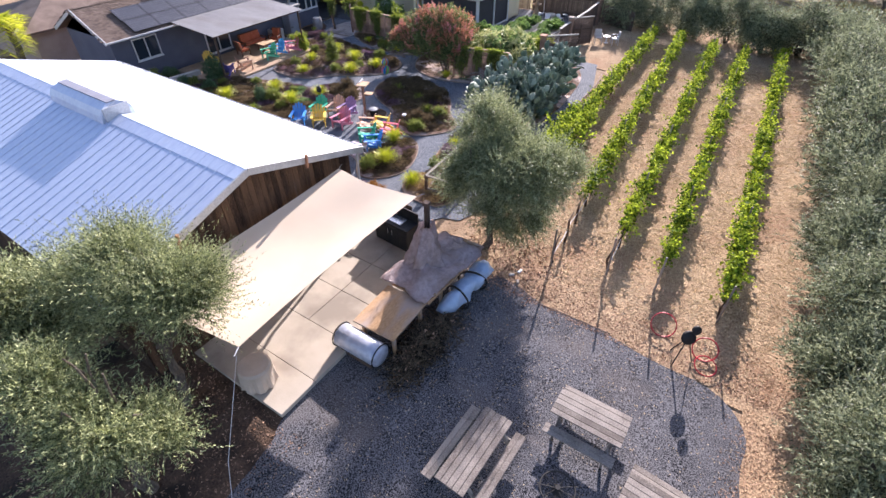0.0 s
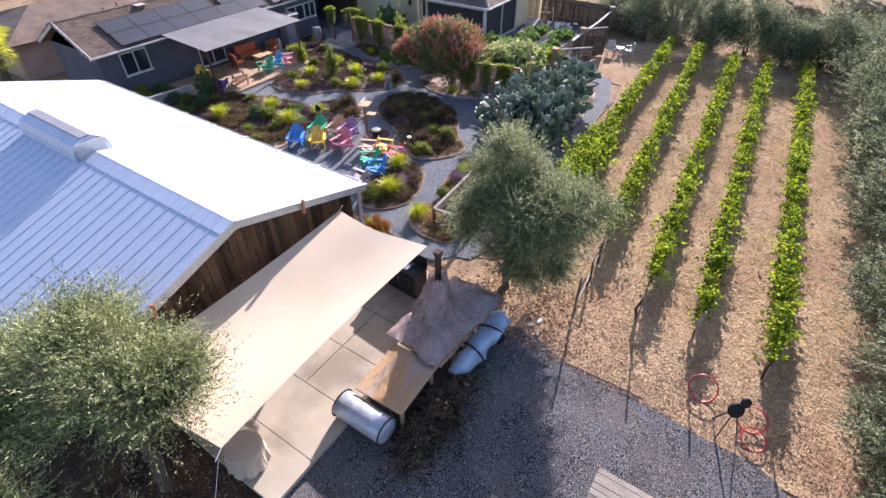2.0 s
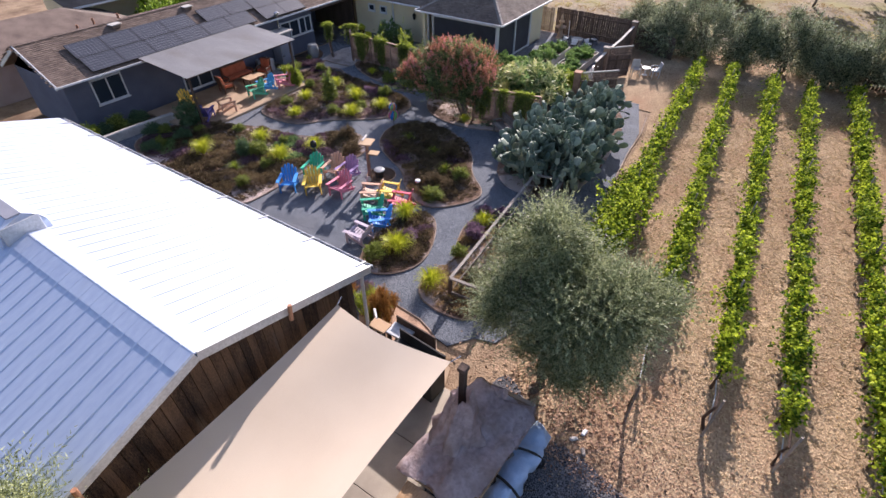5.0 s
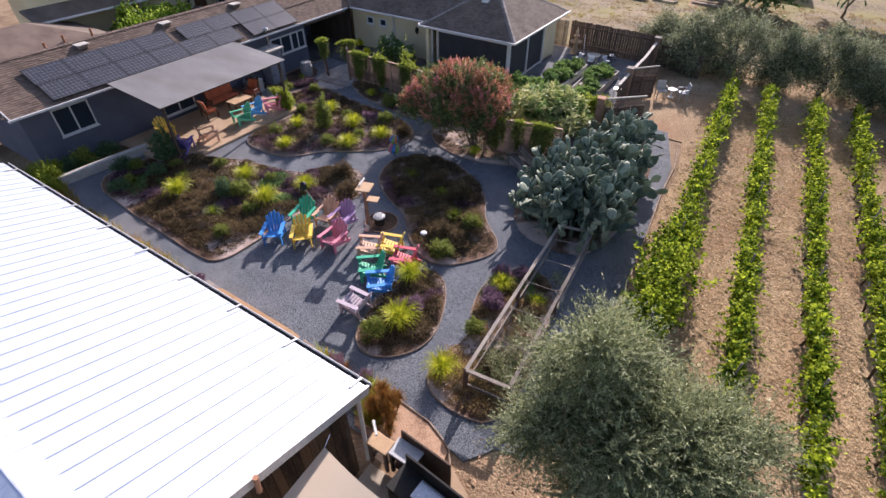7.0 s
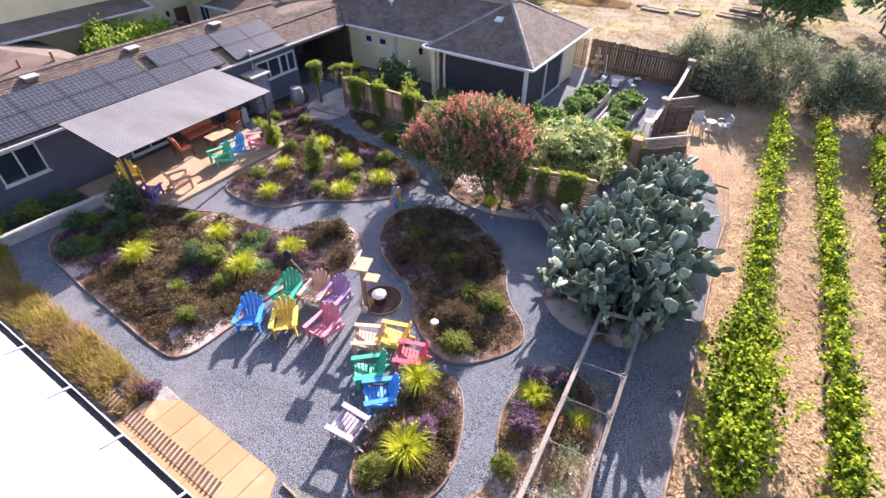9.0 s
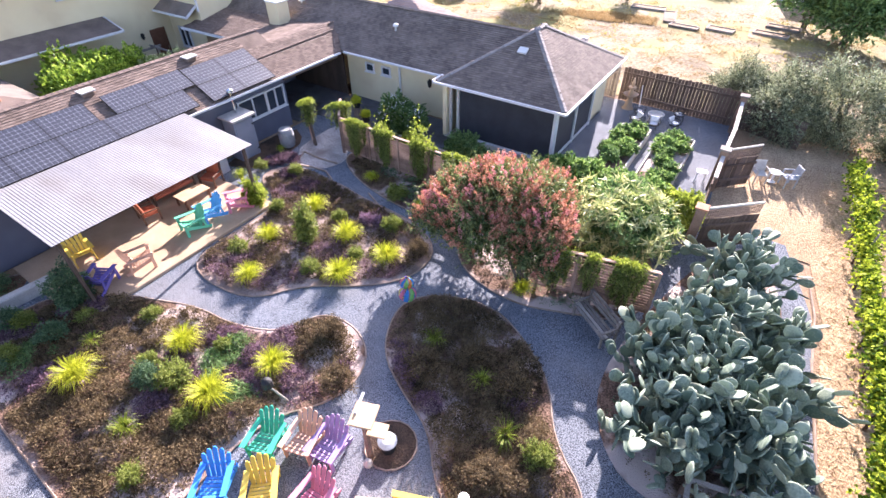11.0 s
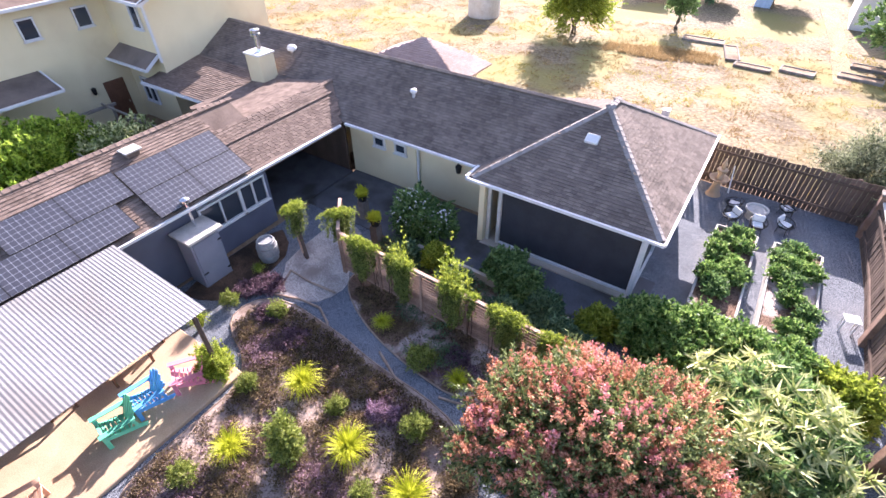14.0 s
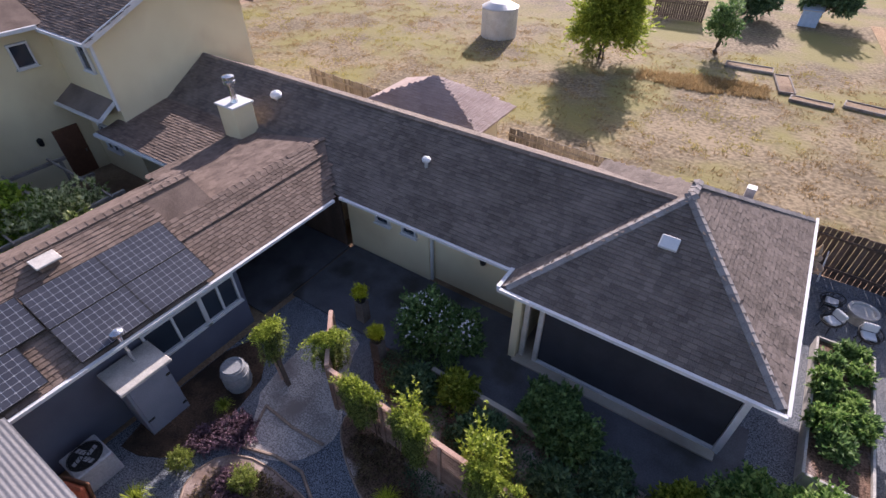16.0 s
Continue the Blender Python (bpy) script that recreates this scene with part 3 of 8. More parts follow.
ends = [[bm.verts.new((x + (0.12 if b > 4.8 else 0) * s, RY + a, b)) for a, b in prof] for x, s in ((-19.75, 1), (-16.55, -1))]
for i in range(len(prof) - 1):
    bm.faces.new((ends[0][i], ends[0][i + 1], ends[1][i + 1], ends[1][i]))
bm.faces.new(ends[0])
bm.faces.new(ends[1][::-1])
bmesh.ops.recalc_face_normals(bm, faces=bm.faces[:])
vent = part("ridge_vent", bm, M["barn_roof"], barn, "boxy sheet-metal ridge vent")
part("vent_cap", boxed((-18.15, RY, 4.935), (3.0, 0.30, 0.03), bevel=0.008), M["grey_box"], vent, "dark strip along the vent top")
part("vent_end", boxed((-16.5, RY - 0.02, 4.64), (0.04, 0.8, 0.42), bevel=0.01), M["galv"], vent, "bright metal end plate")
for y, z in ((4.05, 3.55), (8.3, 3.7)):
    bm = bmesh.new()
    rod(bm, (BX1 + 0.1, y, z), (BX1 + 0.13, y + 0.03, z + 0.42), 0.045, 0.045, 8)
    tagged(link_mesh("orange_flag", bm, M["terracotta"]), "small faded orange tube fixed to the barn gable", "tube")

# concrete floor beside the barn, in panels
slab = thing("floor", (0, 0, 0), "pale concrete slab in panels beneath the shade sail", "floor", kind="structure")
for y0, y1 in ((3.35, 4.55), (4.55, 6.03), (6.03, 7.5), (7.5, 9.0), (9.0, 10.75)):
    for x0, x1 in ((-10.75, -8.95), (-8.95, -7.18 if y1 < 9.5 else -7.3)) if y0 > 6 else ((-10.75, -7.18),):
        part("panel", boxed(((x0 + x1) / 2, (y0 + y1) / 2, gz(-9) + 0.06), (x1 - x0 - 0.014, y1 - y0 - 0.014, 0.14), bevel=0.008), M["concrete"], slab)

# ---- shade sail ----
C4 = [Vector((-10.4, 2.2, 3.0)), Vector((-7.2, 3.05, 3.05)), Vector((-7.35, 9.62, 3.05)), Vector((-10.38, 9.53, 3.05))]
bm = bmesh.new()
n = 24
gr = []
for i in range(n + 1):
    row = []
    for j in range(n + 1):
        u, v = i / n, j / n
        uu = u + 0.06 * (0.5 - u) * 2 * 0.5 * math.sin(math.pi * v) * abs(2 * u - 1)
        vv = v + 0.05 * (0.5 - v) * math.sin(math.pi * u) * abs(2 * v - 1)
        p = C4[0] * (1 - uu) * (1 - vv) + C4[1] * uu * (1 - vv) + C4[2] * uu * vv + C4[3] * (1 - uu) * vv
        p.z -= 0.32 * math.sin(math.pi * u) * math.sin(math.pi * v) + 0.02 * math.sin(9 * u + 4 * v) * math.sin(math.pi * u)
        row.append(bm.verts.new(p))
    gr.append(row)
for i in range(n):
    for j in range(n):
        bm.faces.new((gr[i][j], gr[i + 1][j], gr[i + 1][j + 1], gr[i][j + 1]))
for f in bm.faces:
    f.smooth = True
sail = thing("shade_sail", (0, 0, 0), "sand-coloured four-cornered shade sail stretched beside the barn", "shade sail")
part("cloth", bm, M["sail"], sail)
for k in range(4):
    bm = bmesh.new()
    rod(bm, C4[k], C4[k] + (C4[k] - (C4[0] + C4[2]) / 2).normalized() * 0.25, 0.012, 0.012, 6)
    part("corner_ring", bm, M["steel"], sail)
for x, y in ((-7.15, 9.8),):
    p = thing("sail_post", (x, y, gz(x)), "dark square timber post holding the shade sail", "post", "sail posts")
    part("post", boxed((0, 0, 1.48), (0.14, 0.14, 2.96), bevel=0.01), M["fence_wood"], p)
    part("bracket", boxed((0, 0, 2.93), (0.2, 0.2, 0.12), bevel=0.01), M["fence_wood"], p)
bm = bmesh.new()
tube(bm, [(-7.1, 2.9, 3.0), (-6.4, 1.6, 1.4), (-6.1, 1.0, gz(-6))], 0.006, 6)
tagged(link_mesh("guy_rope", bm, M["white_plastic"]), "thin pale guy rope running down from the sail corner", "rope")


# ---- roofs ----
def slab_roof(name, corners, thick, material, parent, label=""):
    """A roof plane with thickness."""
    bm = bmesh.new()
    f = bm.faces.new([bm.verts.new(c) for c in corners])
    f.normal_update()
    if f.normal.z < 0:
        f.normal_flip()
        f.normal_update()
    down = -f.normal * thick
    ex = bmesh.ops.extrude_face_region(bm, geom=[f])
    for g in ex["geom"]:
        if isinstance(g, bmesh.types.BMVert):
            g.co += down
    bmesh.ops.recalc_face_normals(bm, faces=bm.faces[:])
    return part(name, bm, material, parent, label)


def shingles(parent, eave_a, eave_b, up_to, material, keep, seed, singles=None, course=0.118, tab=0.21):
    """Courses of shingles on the plane through the eave and the point up_to, where keep(u, v) is true; those in singles(u, v) become pieces of their own."""
    rng = np.random.default_rng(seed)
    A, B, C = (np.array(p, float) for p in (eave_a, eave_b, up_to))
    U = (B - A) / np.linalg.norm(B - A)
    Vv = C - A - U * np.dot(C - A, U)
    h = np.linalg.norm(Vv)
    Vv /= h
    Nn = np.cross(U, Vv)
    if Nn[2] < 0:
        Nn = -Nn
    w = np.linalg.norm(B - A)
    us, vs = [], []
    for r in range(int(h / course) + 1):
        u = np.arange(-tab * rng.uniform(0, 1), w, tab)
        us.append(u)
        vs.append(np.full(len(u), r * course))
    u, v = np.concatenate(us), np.concatenate(vs)
    k = keep(u + tab / 2, v + course / 2)
    u, v = u[k], v[k]
    lone = singles(u, v) if singles else np.zeros(len(u), bool)

    def at(uu, vv, n):
        return A + uu[:, None] * U + vv[:, None] * Vv + (n[:, None] if hasattr(n, "shape") else n) * Nn

    def make(uu, vv):
        lift = rng.uniform(0.020, 0.034, len(uu))
        drop = rng.uniform(-0.008, 0.008, len(uu))
        g = 0.006
        t = np.stack([at(uu + g, vv + drop, lift), at(uu + tab - g, vv + drop, lift), at(uu + tab - g, vv + course + 0.02, 0.008), at(uu + g, vv + course + 0.02, 0.008)], 1)
        f = np.stack([at(uu + g, vv + drop, 0.0), at(uu + tab - g, vv + drop, 0.0), at(uu + tab - g, vv + drop, lift), at(uu + g, vv + drop, lift)], 1)
        return np.concatenate([t, f])

    tagged(quads("shingle_field", make(u[~lone], v[~lone]), material, parent), kind="stuff")
    if lone.any():
        q = Matrix((U, Vv, Nn)).transposed().to_4x4()
        bm = bmesh.new()
        box(bm, (tab / 2, course / 2 + 0.005, 0.012), (tab - 0.012, course + 0.01, 0.014), 0, ("X", -6))
        first = None
        for uu, vv in list(zip(u[lone], v[lone]))[:300]:
            if first is None:
                first = part("shingle", bm, material, parent)
                ob = first
            else:
                ob = new("shingle", first.data)
                ob.parent = parent
            ob.matrix_world = Matrix.Translation(A + uu * U + (vv + rng.uniform(-0.006, 0.006)) * Vv) @ q


def cap_tiles(parent, a, b, material, step=0.22, size=0.26):
    """Overlapping bent ridge tiles along a line, each a piece of its own on one mesh."""
    a, b = Vector(a), Vector(b)
    n = max(1, int((b - a).length / step))
    d = (b - a).normalized()
    q = d.to_track_quat("X", "Z").to_matrix().to_4x4()
    bm = bmesh.new()
    rows = []
    for x, lift in ((0.0, 0.018), (step * 1.12, 0.004)):
        w, drop = size * 0.46, size * 0.2
        rows.append([bm.verts.new((x, y, z + lift)) for y, z in ((-w, -drop), (0, 0), (w, -drop), (w, -drop - 0.014), (0, -0.014), (-w, -drop - 0.014))])
    for k in range(6):
        bm.faces.new((rows[0][k], rows[0][(k + 1) % 6], rows[1][(k + 1) % 6], rows[1][k]))
    bm.faces.new(rows[0][::-1])
    bm.faces.new(rows[1])
    bmesh.ops.recalc_face_normals(bm, faces=bm.faces[:])
    first = None
    for i in range(n + 1):
        if first is None:
            first = ob = part("ridge_tile", bm, material, parent)
        else:
            ob = new("ridge_tile", first.data)
            ob.parent = parent
        ob.matrix_world = Matrix.Translation(a + d * step * i + Vector((0, 0, 0.02))) @ q


def window_unit(parent, at, w, h, face, panes=2, depth=0.1):
    """A framed window: at is its centre on the wall, face the wall's outward axis ('x' or '-y')."""
    win = new("window")
    win.parent = parent
    win.matrix_world = pose(*at, 0, 0, 90 if face == "x" else 0)
    t = 0.07
    bm = bmesh.new()
    for z in (-h / 2, h / 2):
        box(bm, (0, -depth * 0.4, z), (w + t, depth, t))
    for x in np.linspace(-w / 2, w / 2, panes + 1):
        box(bm, (x, -depth * 0.4, 0), (t * 0.8, depth * 0.92, h - t))
    part("window_frame", bm, M["white_trim"], win)
    for i in range(panes):
        part("pane", boxed((-w / 2 + w / panes * (i + 0.5), -0.01, 0), (w / panes - t * 0.8, 0.02, h - t)), M["glass"], win)
    part("sill", boxed((0, -depth * 0.6, -h / 2 - 0.05), (w + 0.16, depth * 1.3, 0.04)), M["white_trim"], win)
    return win


# ---- blue-grey wing ----
wing = thing("wing_house", (0, 0, 0), "long slate-blue single-storey wing with brown shingle roof and solar panels", "house")
WX, WE, WEZ, WRX, WRZ = -30.75, -30.3, 2.62, -33.0, 3.95
part("wall", boxed((-33.0, 20.9, 1.3), (4.5, 15.7, 2.6)), M["blue_wall"], wing)
bm = bmesh.new()
bm.faces.new([bm.verts.new(p) for p in ((-35.25, 13.06, 2.58), (-30.75, 13.06, 2.58), (WRX, 13.06, 3.8))])
bmesh.ops.solidify(bm, geom=bm.faces[:], thickness=0.12)
part("gable_wall", bm, M["blue_wall"], wing)
part("back_wall", boxed((-34.9, 30.8, 1.25), (0.2, 4.2, 2.5)), M["blue_wall"], wing)
# added dark panel, stands in for the deep shade inside the carport
part("carport_wall", boxed((-32.95, 33.0, 1.25), (4.1, 0.1, 2.5)), M["fence_wood"], wing, "dark panel added for the shade inside the carport")
part("carport_beam", boxed((-30.55, 30.4, 2.42), (0.12, 3.6, 0.22)), M["fence_wood"], wing)
r1 = slab_roof("front_roof", [(WE, 12.7, WEZ), (WE, 32.2, WEZ), (WRX + 0.9, 33.85, WRZ - 0.52), (WRX + 0.9, 29.5, WRZ - 0.52), (WRX, 29.5, WRZ), (WRX, 12.7, WRZ)], 0.14, M["shingle"], wing)
r2 = slab_roof("back_roof", [(WRX, 12.7, WRZ), (WRX, 29.5, WRZ), (-35.8, 29.5, WEZ), (-35.8, 12.7, WEZ)], 0.14, M["shingle"], wing)
r3 = slab_roof("low_roof", [(WRX + 0.9, 29.5, WRZ - 0.53), (WRX + 0.9, 33.9, WRZ - 0.53), (-35.6, 33.2, 3.0), (-35.6, 29.5, 3.0)], 0.12, M["shingle"], wing)
shingles(r1, (WE, 12.7, WEZ), (WE, 33.0, WEZ), (WRX, 12.7, WRZ), M["shingle"], lambda u, v: np.where(u < 16.8, v < 3.02, (v < 2.0) & (u < 19.5 + v * 0.95)), 1, lambda u, v: (u > 15.3) & (u < 19.4) & (v < 3.0) & (v > 0.0))
shingles(r2, (-35.8, 12.7, WEZ), (-35.8, 29.5, WEZ), (WRX, 12.7, WRZ), M["shingle"], lambda u, v: (v < 3.05), 2)
shingles(r3, (-35.6, 29.5, 3.0), (-35.6, 33.2, 3.0), (WRX + 0.9, 29.5, WRZ - 0.53), M["shingle"], lambda u, v: (v < 3.45), 11)
cap_tiles(r1, (WRX, 12.7, WRZ + 0.02), (WRX, 29.5, WRZ + 0.02), M["shingle"])
cap_tiles(r1, (WRX + 0.9, 29.6, WRZ - 0.48), (WRX + 0.9, 33.7, WRZ - 0.48), M["shingle"])
cap_tiles(r1, (-31.5, 27.7, 3.25), (-31.55, 33.1, 3.28), M["shingle"], 0.25, 0.12)
bm = bmesh.new()
beam(bm, (WE + 0.06, 12.6, WEZ - 0.03), (WE + 0.06, 32.15, WEZ - 0.03), 0.09, 0.08)
part("gutter", bm, M["white_trim"], wing, "white gutter along the eave")
bm = bmesh.new()
beam(bm, (WE, 12.68, WEZ - 0.06), (WRX, 12.68, WRZ - 0.06), 0.05, 0.2)
beam(bm, (WRX, 12.68, WRZ - 0.06), (-35.8, 12.68, WEZ - 0.06), 0.05, 0.2)
part("rake_board", bm, M["white_trim"], wing)
window_unit(wing, (-30.74, 14.95, 1.75), 1.45, 1.15, "x", 2)
window_unit(wing, (-30.74, 19.6, 1.25), 1.7, 1.9, "x", 2)
window_unit(wing, (-30.74, 26.75, 1.62), 1.5, 0.95, "x", 2)
window_unit(wing, (-30.74, 28.05, 1.62), 1.0, 0.95, "x", 2)
for y, x in ((25.6, -32.55), (21.3, -32.55), (17.2, -32.6)):
    v = new("roof_vent")
    v.parent = wing
    v.location = (x, y, WRZ - (x - WRX) * 0.49)
    part("box", boxed((0, 0, 0.06), (0.34, 0.42, 0.16), bevel=0.02), M["shingle"], v)
    part("cap", boxed((0.02, 0, 0.16), (0.46, 0.54, 0.05), bevel=0.01), M["stone"], v)

# solar panels: two rows on the front slope
SA = math.degrees(math.atan2(WRZ - WEZ, WE - WRX))
cell_bm = bmesh.new()
for i in range(10):
    for j in range(6):
        cx, cy, h, c = -0.72 + i * 0.16, -0.4 + j * 0.16, 0.0748, 0.014
        pts = [(-h + c, -h), (h - c, -h), (h, -h + c), (h, h - c), (h - c, h), (-h + c, h), (-h, h - c), (-h, -h + c)]
        cell_bm.faces.new([cell_bm.verts.new((cx + a, cy + b, 0.026)) for a, b in pts])
frame_bm = bmesh.new()
for s in (1, -1):
    box(frame_bm, (0, s * 0.492, 0.005), (1.61, 0.016, 0.05))
    box(frame_bm, (s * 0.802, 0, 0.005), (0.016, 1.0, 0.05))
panel0 = None
spots = [(24.75 + 1.62 * (i + 0.5), v) for i in range(2) for v in (0.55, 1.56)]
spots += [(24.15 - 1.62 * (i + 0.5), 0.62) for i in range(6)]
spots += [(24.72 - 1.62 * (i + 0.5), 1.63) for i in range(2)] + [(20.85 - 1.62 * (i + 0.5), 1.63) for i in range(4)]
for y, v in spots:
    p = Vector((WE, y, WEZ)) + Vector((-math.cos(radians(SA)), 0, math.sin(radians(SA)))) * v + Vector((math.sin(radians(SA)), 0, math.cos(radians(SA)))) * 0.11
    m = Matrix.Translation(p) @ Matrix.Rotation(radians(SA), 4, "Y") @ Matrix.Rotation(radians(90), 4, "Z")
    if panel0 is None:
        panel0 = new("photovoltaic_module")
        tagged(panel0, "dark roof-mounted photovoltaic module with white cell grid on the shingle roof", "solar panel", "roof solar panels")
        part("backsheet", boxed((0, 0, 0.01), (1.59, 0.97, 0.026)), M["cell_back"], panel0)
        tagged(part("cell_grid", cell_bm, M["cell"], panel0), kind="stuff")
        part("frame", frame_bm, M["black"], panel0)
        bm = bmesh.new()
        for s in (1, -1):
            box(bm, (0.4 * s, 0, -0.05), (0.04, 0.98, 0.06))
        part("rail", bm, M["steel"], panel0)
        panel0.matrix_world = m
    else:
        copy_thing(panel0, m)

# porch with a corrugated roof
porch = thing("porch_roof", (0, 0, 0), "grey corrugated metal porch roof on timber posts", "porch roof")
bm = bmesh.new()
nrib = 76
prev = None
for k in range(nrib * 6 + 1):
    y = 16.55 + (23.3 - 16.55) * k / (nrib * 6)
    dz = 0.004 * math.sin(k * 2 * math.pi / 6)
    pair = [bm.verts.new((-30.15, y, 2.84 + dz)), bm.verts.new((-28.3, y, 2.735 + dz)), bm.verts.new((-26.36, y, 2.62 + dz))]
    if prev:
        bm.faces.new((prev[0], prev[1], pair[1], pair[0]))
        bm.faces.new((prev[1], prev[2], pair[2], pair[1]))
    prev = pair
bmesh.ops.recalc_face_normals(bm, faces=bm.faces[:])
bmesh.ops.solidify(bm, geom=bm.faces[:], thickness=0.006)
part("corrugated_sheet", bm, M["porch_metal"], porch)
for x in (-26.6, -28.3, -30.0):
    part("purlin", boxed((x, 19.9, 2.55 + (-26.6 - x) * 0.06), (0.09, 6.6, 0.1)), M["fence_wood"], porch)
for y in (16.75, 23.05):
    part("post", boxed((-26.6, y, 1.25), (0.1, 0.1, 2.5), bevel=0.01), M["fence_wood"], porch)
porch_floor = tagged(link_mesh("floor", boxed((-28.35, 19.75, 0.05), (4.3, 7.3, 0.16), bevel=0.02), M["patio"]), "sunlit tan porch floor", "floor", kind="structure")
tagged(link_mesh("low_wall", boxed((-28.9, 14.2, 0.2), (0.28, 4.6, 0.44), -6, bevel=0.03), M["stone"]), "low pale retaining wall beside the dark planting", "wall", kind="structure")

# floor takes the paving colour that has shade in it
tagged(link_mesh("floor", boxed((-32.8, 31.0, 0.03), (4.2, 3.8, 0.08)), M["paving"]), "paved carport floor in the shade-darkened paving", "floor", kind="structure")

# ---- yellow house ----
yh = thing("yellow_house", (0, 0, 0), "pale yellow stucco house with a dark hipped shingle roof", "house")
part("wall", boxed((-29.05, 35.6, 1.28), (3.3, 5.0, 2.55)), M["yellow_wall"], yh)
part("wall", boxed((-25.5, 35.85, 1.28), (4.6, 5.1, 2.55)), M["yellow_wall"], yh)
part("wall", boxed((-36.5, 35.4, 1.28), (9.2, 4.4, 2.55)), M["yellow_wall"], yh)
part("wall", boxed((-21.2, 38.5, 1.25), (5.2, 0.2, 2.5)), M["yellow_wall"], yh)
part("wall", boxed((-18.6, 37.6, 1.25), (0.2, 2.0, 2.5)), M["yellow_wall"], yh)
part("wall", boxed((-23.75, 32.6, 1.25), (0.2, 1.6, 2.5)), M["yellow_wall"], yh)
tagged(link_mesh("floor", boxed((-21.1, 35.0, 0.05), (5.2, 6.6, 0.14)), M["concrete"]), "shaded concrete porch floor behind the screens", "floor", kind="structure")
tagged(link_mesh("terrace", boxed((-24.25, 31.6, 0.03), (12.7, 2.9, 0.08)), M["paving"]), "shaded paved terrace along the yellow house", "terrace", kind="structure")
MY, MRY, MRZ, MEZ = 32.42, 35.3, 4.25, 2.62
rf = slab_roof("front_roof", [(-34.6, MY, MEZ), (-24.0, MY, MEZ), (-21.3, MRY, MRZ), (-41.0, MRY, MRZ), (-41.0, 33.0, 2.95), (-34.6, 33.0, 2.95)], 0.14, M["dark_shingle"], yh)
rb = slab_roof("back_roof", [(-41.0, 38.4, MEZ), (-21.0, 38.4, MEZ), (-21.0, MRY, MRZ), (-41.0, MRY, MRZ)], 0.14, M["dark_shingle"], yh)
shingles(rf, (-34.6, MY, MEZ), (-21.3, MY, MEZ), (-34.6, MRY, MRZ), M["dark_shingle"], lambda u, v: (v < 3.3) & (u < 10.6 + v * 0.81), 3)
shingles(rf, (-41.0, 33.0, 2.99), (-34.6, 33.0, 2.99), (-41.0, MRY, MRZ + 0.04), M["dark_shingle"], lambda u, v: (v < 2.62), 4)
ra = slab_roof("porch_roof", [(-40.6, 30.5, 2.62), (-35.6, 30.7, 2.62), (-34.9, 33.2, 3.08), (-40.9, 33.2, 3.12)], 0.12, M["shingle"], yh)
shingles(ra, (-40.5, 30.5, 2.64), (-35.5, 30.6, 2.64), (-40.5, 33.2, 3.14), M["shingle"], lambda u, v: (v < 2.7), 5)
AX, AY0, AY1, AZ = -21.1, 35.2, 35.9, 4.42
HE = 2.62
hip = part("hip_roof", bmesh.new(), M["dark_shingle"], yh)
h1 = slab_roof("front_face", [(-24.2, 31.65, HE), (-18.0, 31.65, HE), (AX, AY0, AZ)], 0.13, M["dark_shingle"], hip)
h2 = slab_roof("side_face", [(-18.0, 31.65, HE), (-18.0, 39.1, HE), (AX, AY1, AZ), (AX, AY0, AZ)], 0.13, M["dark_shingle"], hip)
h3 = slab_roof("side_face", [(-24.2, 31.65, HE), (AX, AY0, AZ), (AX, AY1, AZ), (-24.2, 39.1, HE)], 0.13, M["dark_shingle"], hip)
h4 = slab_roof("back_face", [(-24.2, 39.1, HE), (-18.0, 39.1, HE), (AX, AY1, AZ)], 0.13, M["dark_shingle"], hip)
lenf = math.hypot(AY0 - 31.65, AZ - HE)
lens_ = math.hypot(3.1, AZ - HE)
shingles(hip, (-24.2, 31.65, HE), (-18.0, 31.65, HE), (-24.2, AY0, AZ), M["dark_shingle"], lambda u, v: (v < lenf) & (u > v / lenf * 3.1) & (u < 6.2 - v / lenf * 3.1), 6)
shingles(hip, (-18.0, 31.65, HE), (-18.0, 39.1, HE), (AX, 31.65, AZ), M["dark_shingle"], lambda u, v: (v < lens_) & (u > v / lens_ * 3.5) & (u < 7.45 - v / lens_ * 3.2), 7)
shingles(hip, (-24.2, 31.65, HE), (-24.2, 39.1, HE), (AX, 31.65, AZ), M["dark_shingle"], lambda u, v: (v < lens_) & (u > v / lens_ * 3.5) & (u < 7.45 - v / lens_ * 3.2), 9)
shingles(rb, (-41.0, 38.4, MEZ), (-21.0, 38.4, MEZ), (-41.0, MRY, MRZ), M["dark_shingle"], lambda u, v: (v < 3.45), 10)
for a, b in (((-24.1, 31.7, HE), (AX, AY0, AZ)), ((-18.05, 31.7, HE), (AX, AY0, AZ)), ((AX, AY0, AZ), (AX, AY1, AZ)), ((-18.05, 39.05, HE), (AX, AY1, AZ))):
    cap_tiles(hip, (a[0], a[1], a[2] + 0.04), (b[0], b[1], b[2] + 0.04), M["pale_cap"])
cap_tiles(rf, (-41.0, MRY, MRZ + 0.03), (-21.6, MRY, MRZ + 0.03), M["dark_shingle"])
bm = bmesh.new()
beam(bm, (-30.2, MY - 0.06, MEZ - 0.03), (-24.1, MY - 0.06, MEZ - 0.03), 0.09, 0.08)
part("gutter", bm, M["white_trim"], yh)
bm = bmesh.new()
beam(bm, (-24.25, 32.4, HE), (-24.25, 31.6, HE), 0.1, 0.12)
beam(bm, (-24.25, 31.58, HE - 0.02), (-17.95, 31.58, HE - 0.02), 0.09, 0.09)
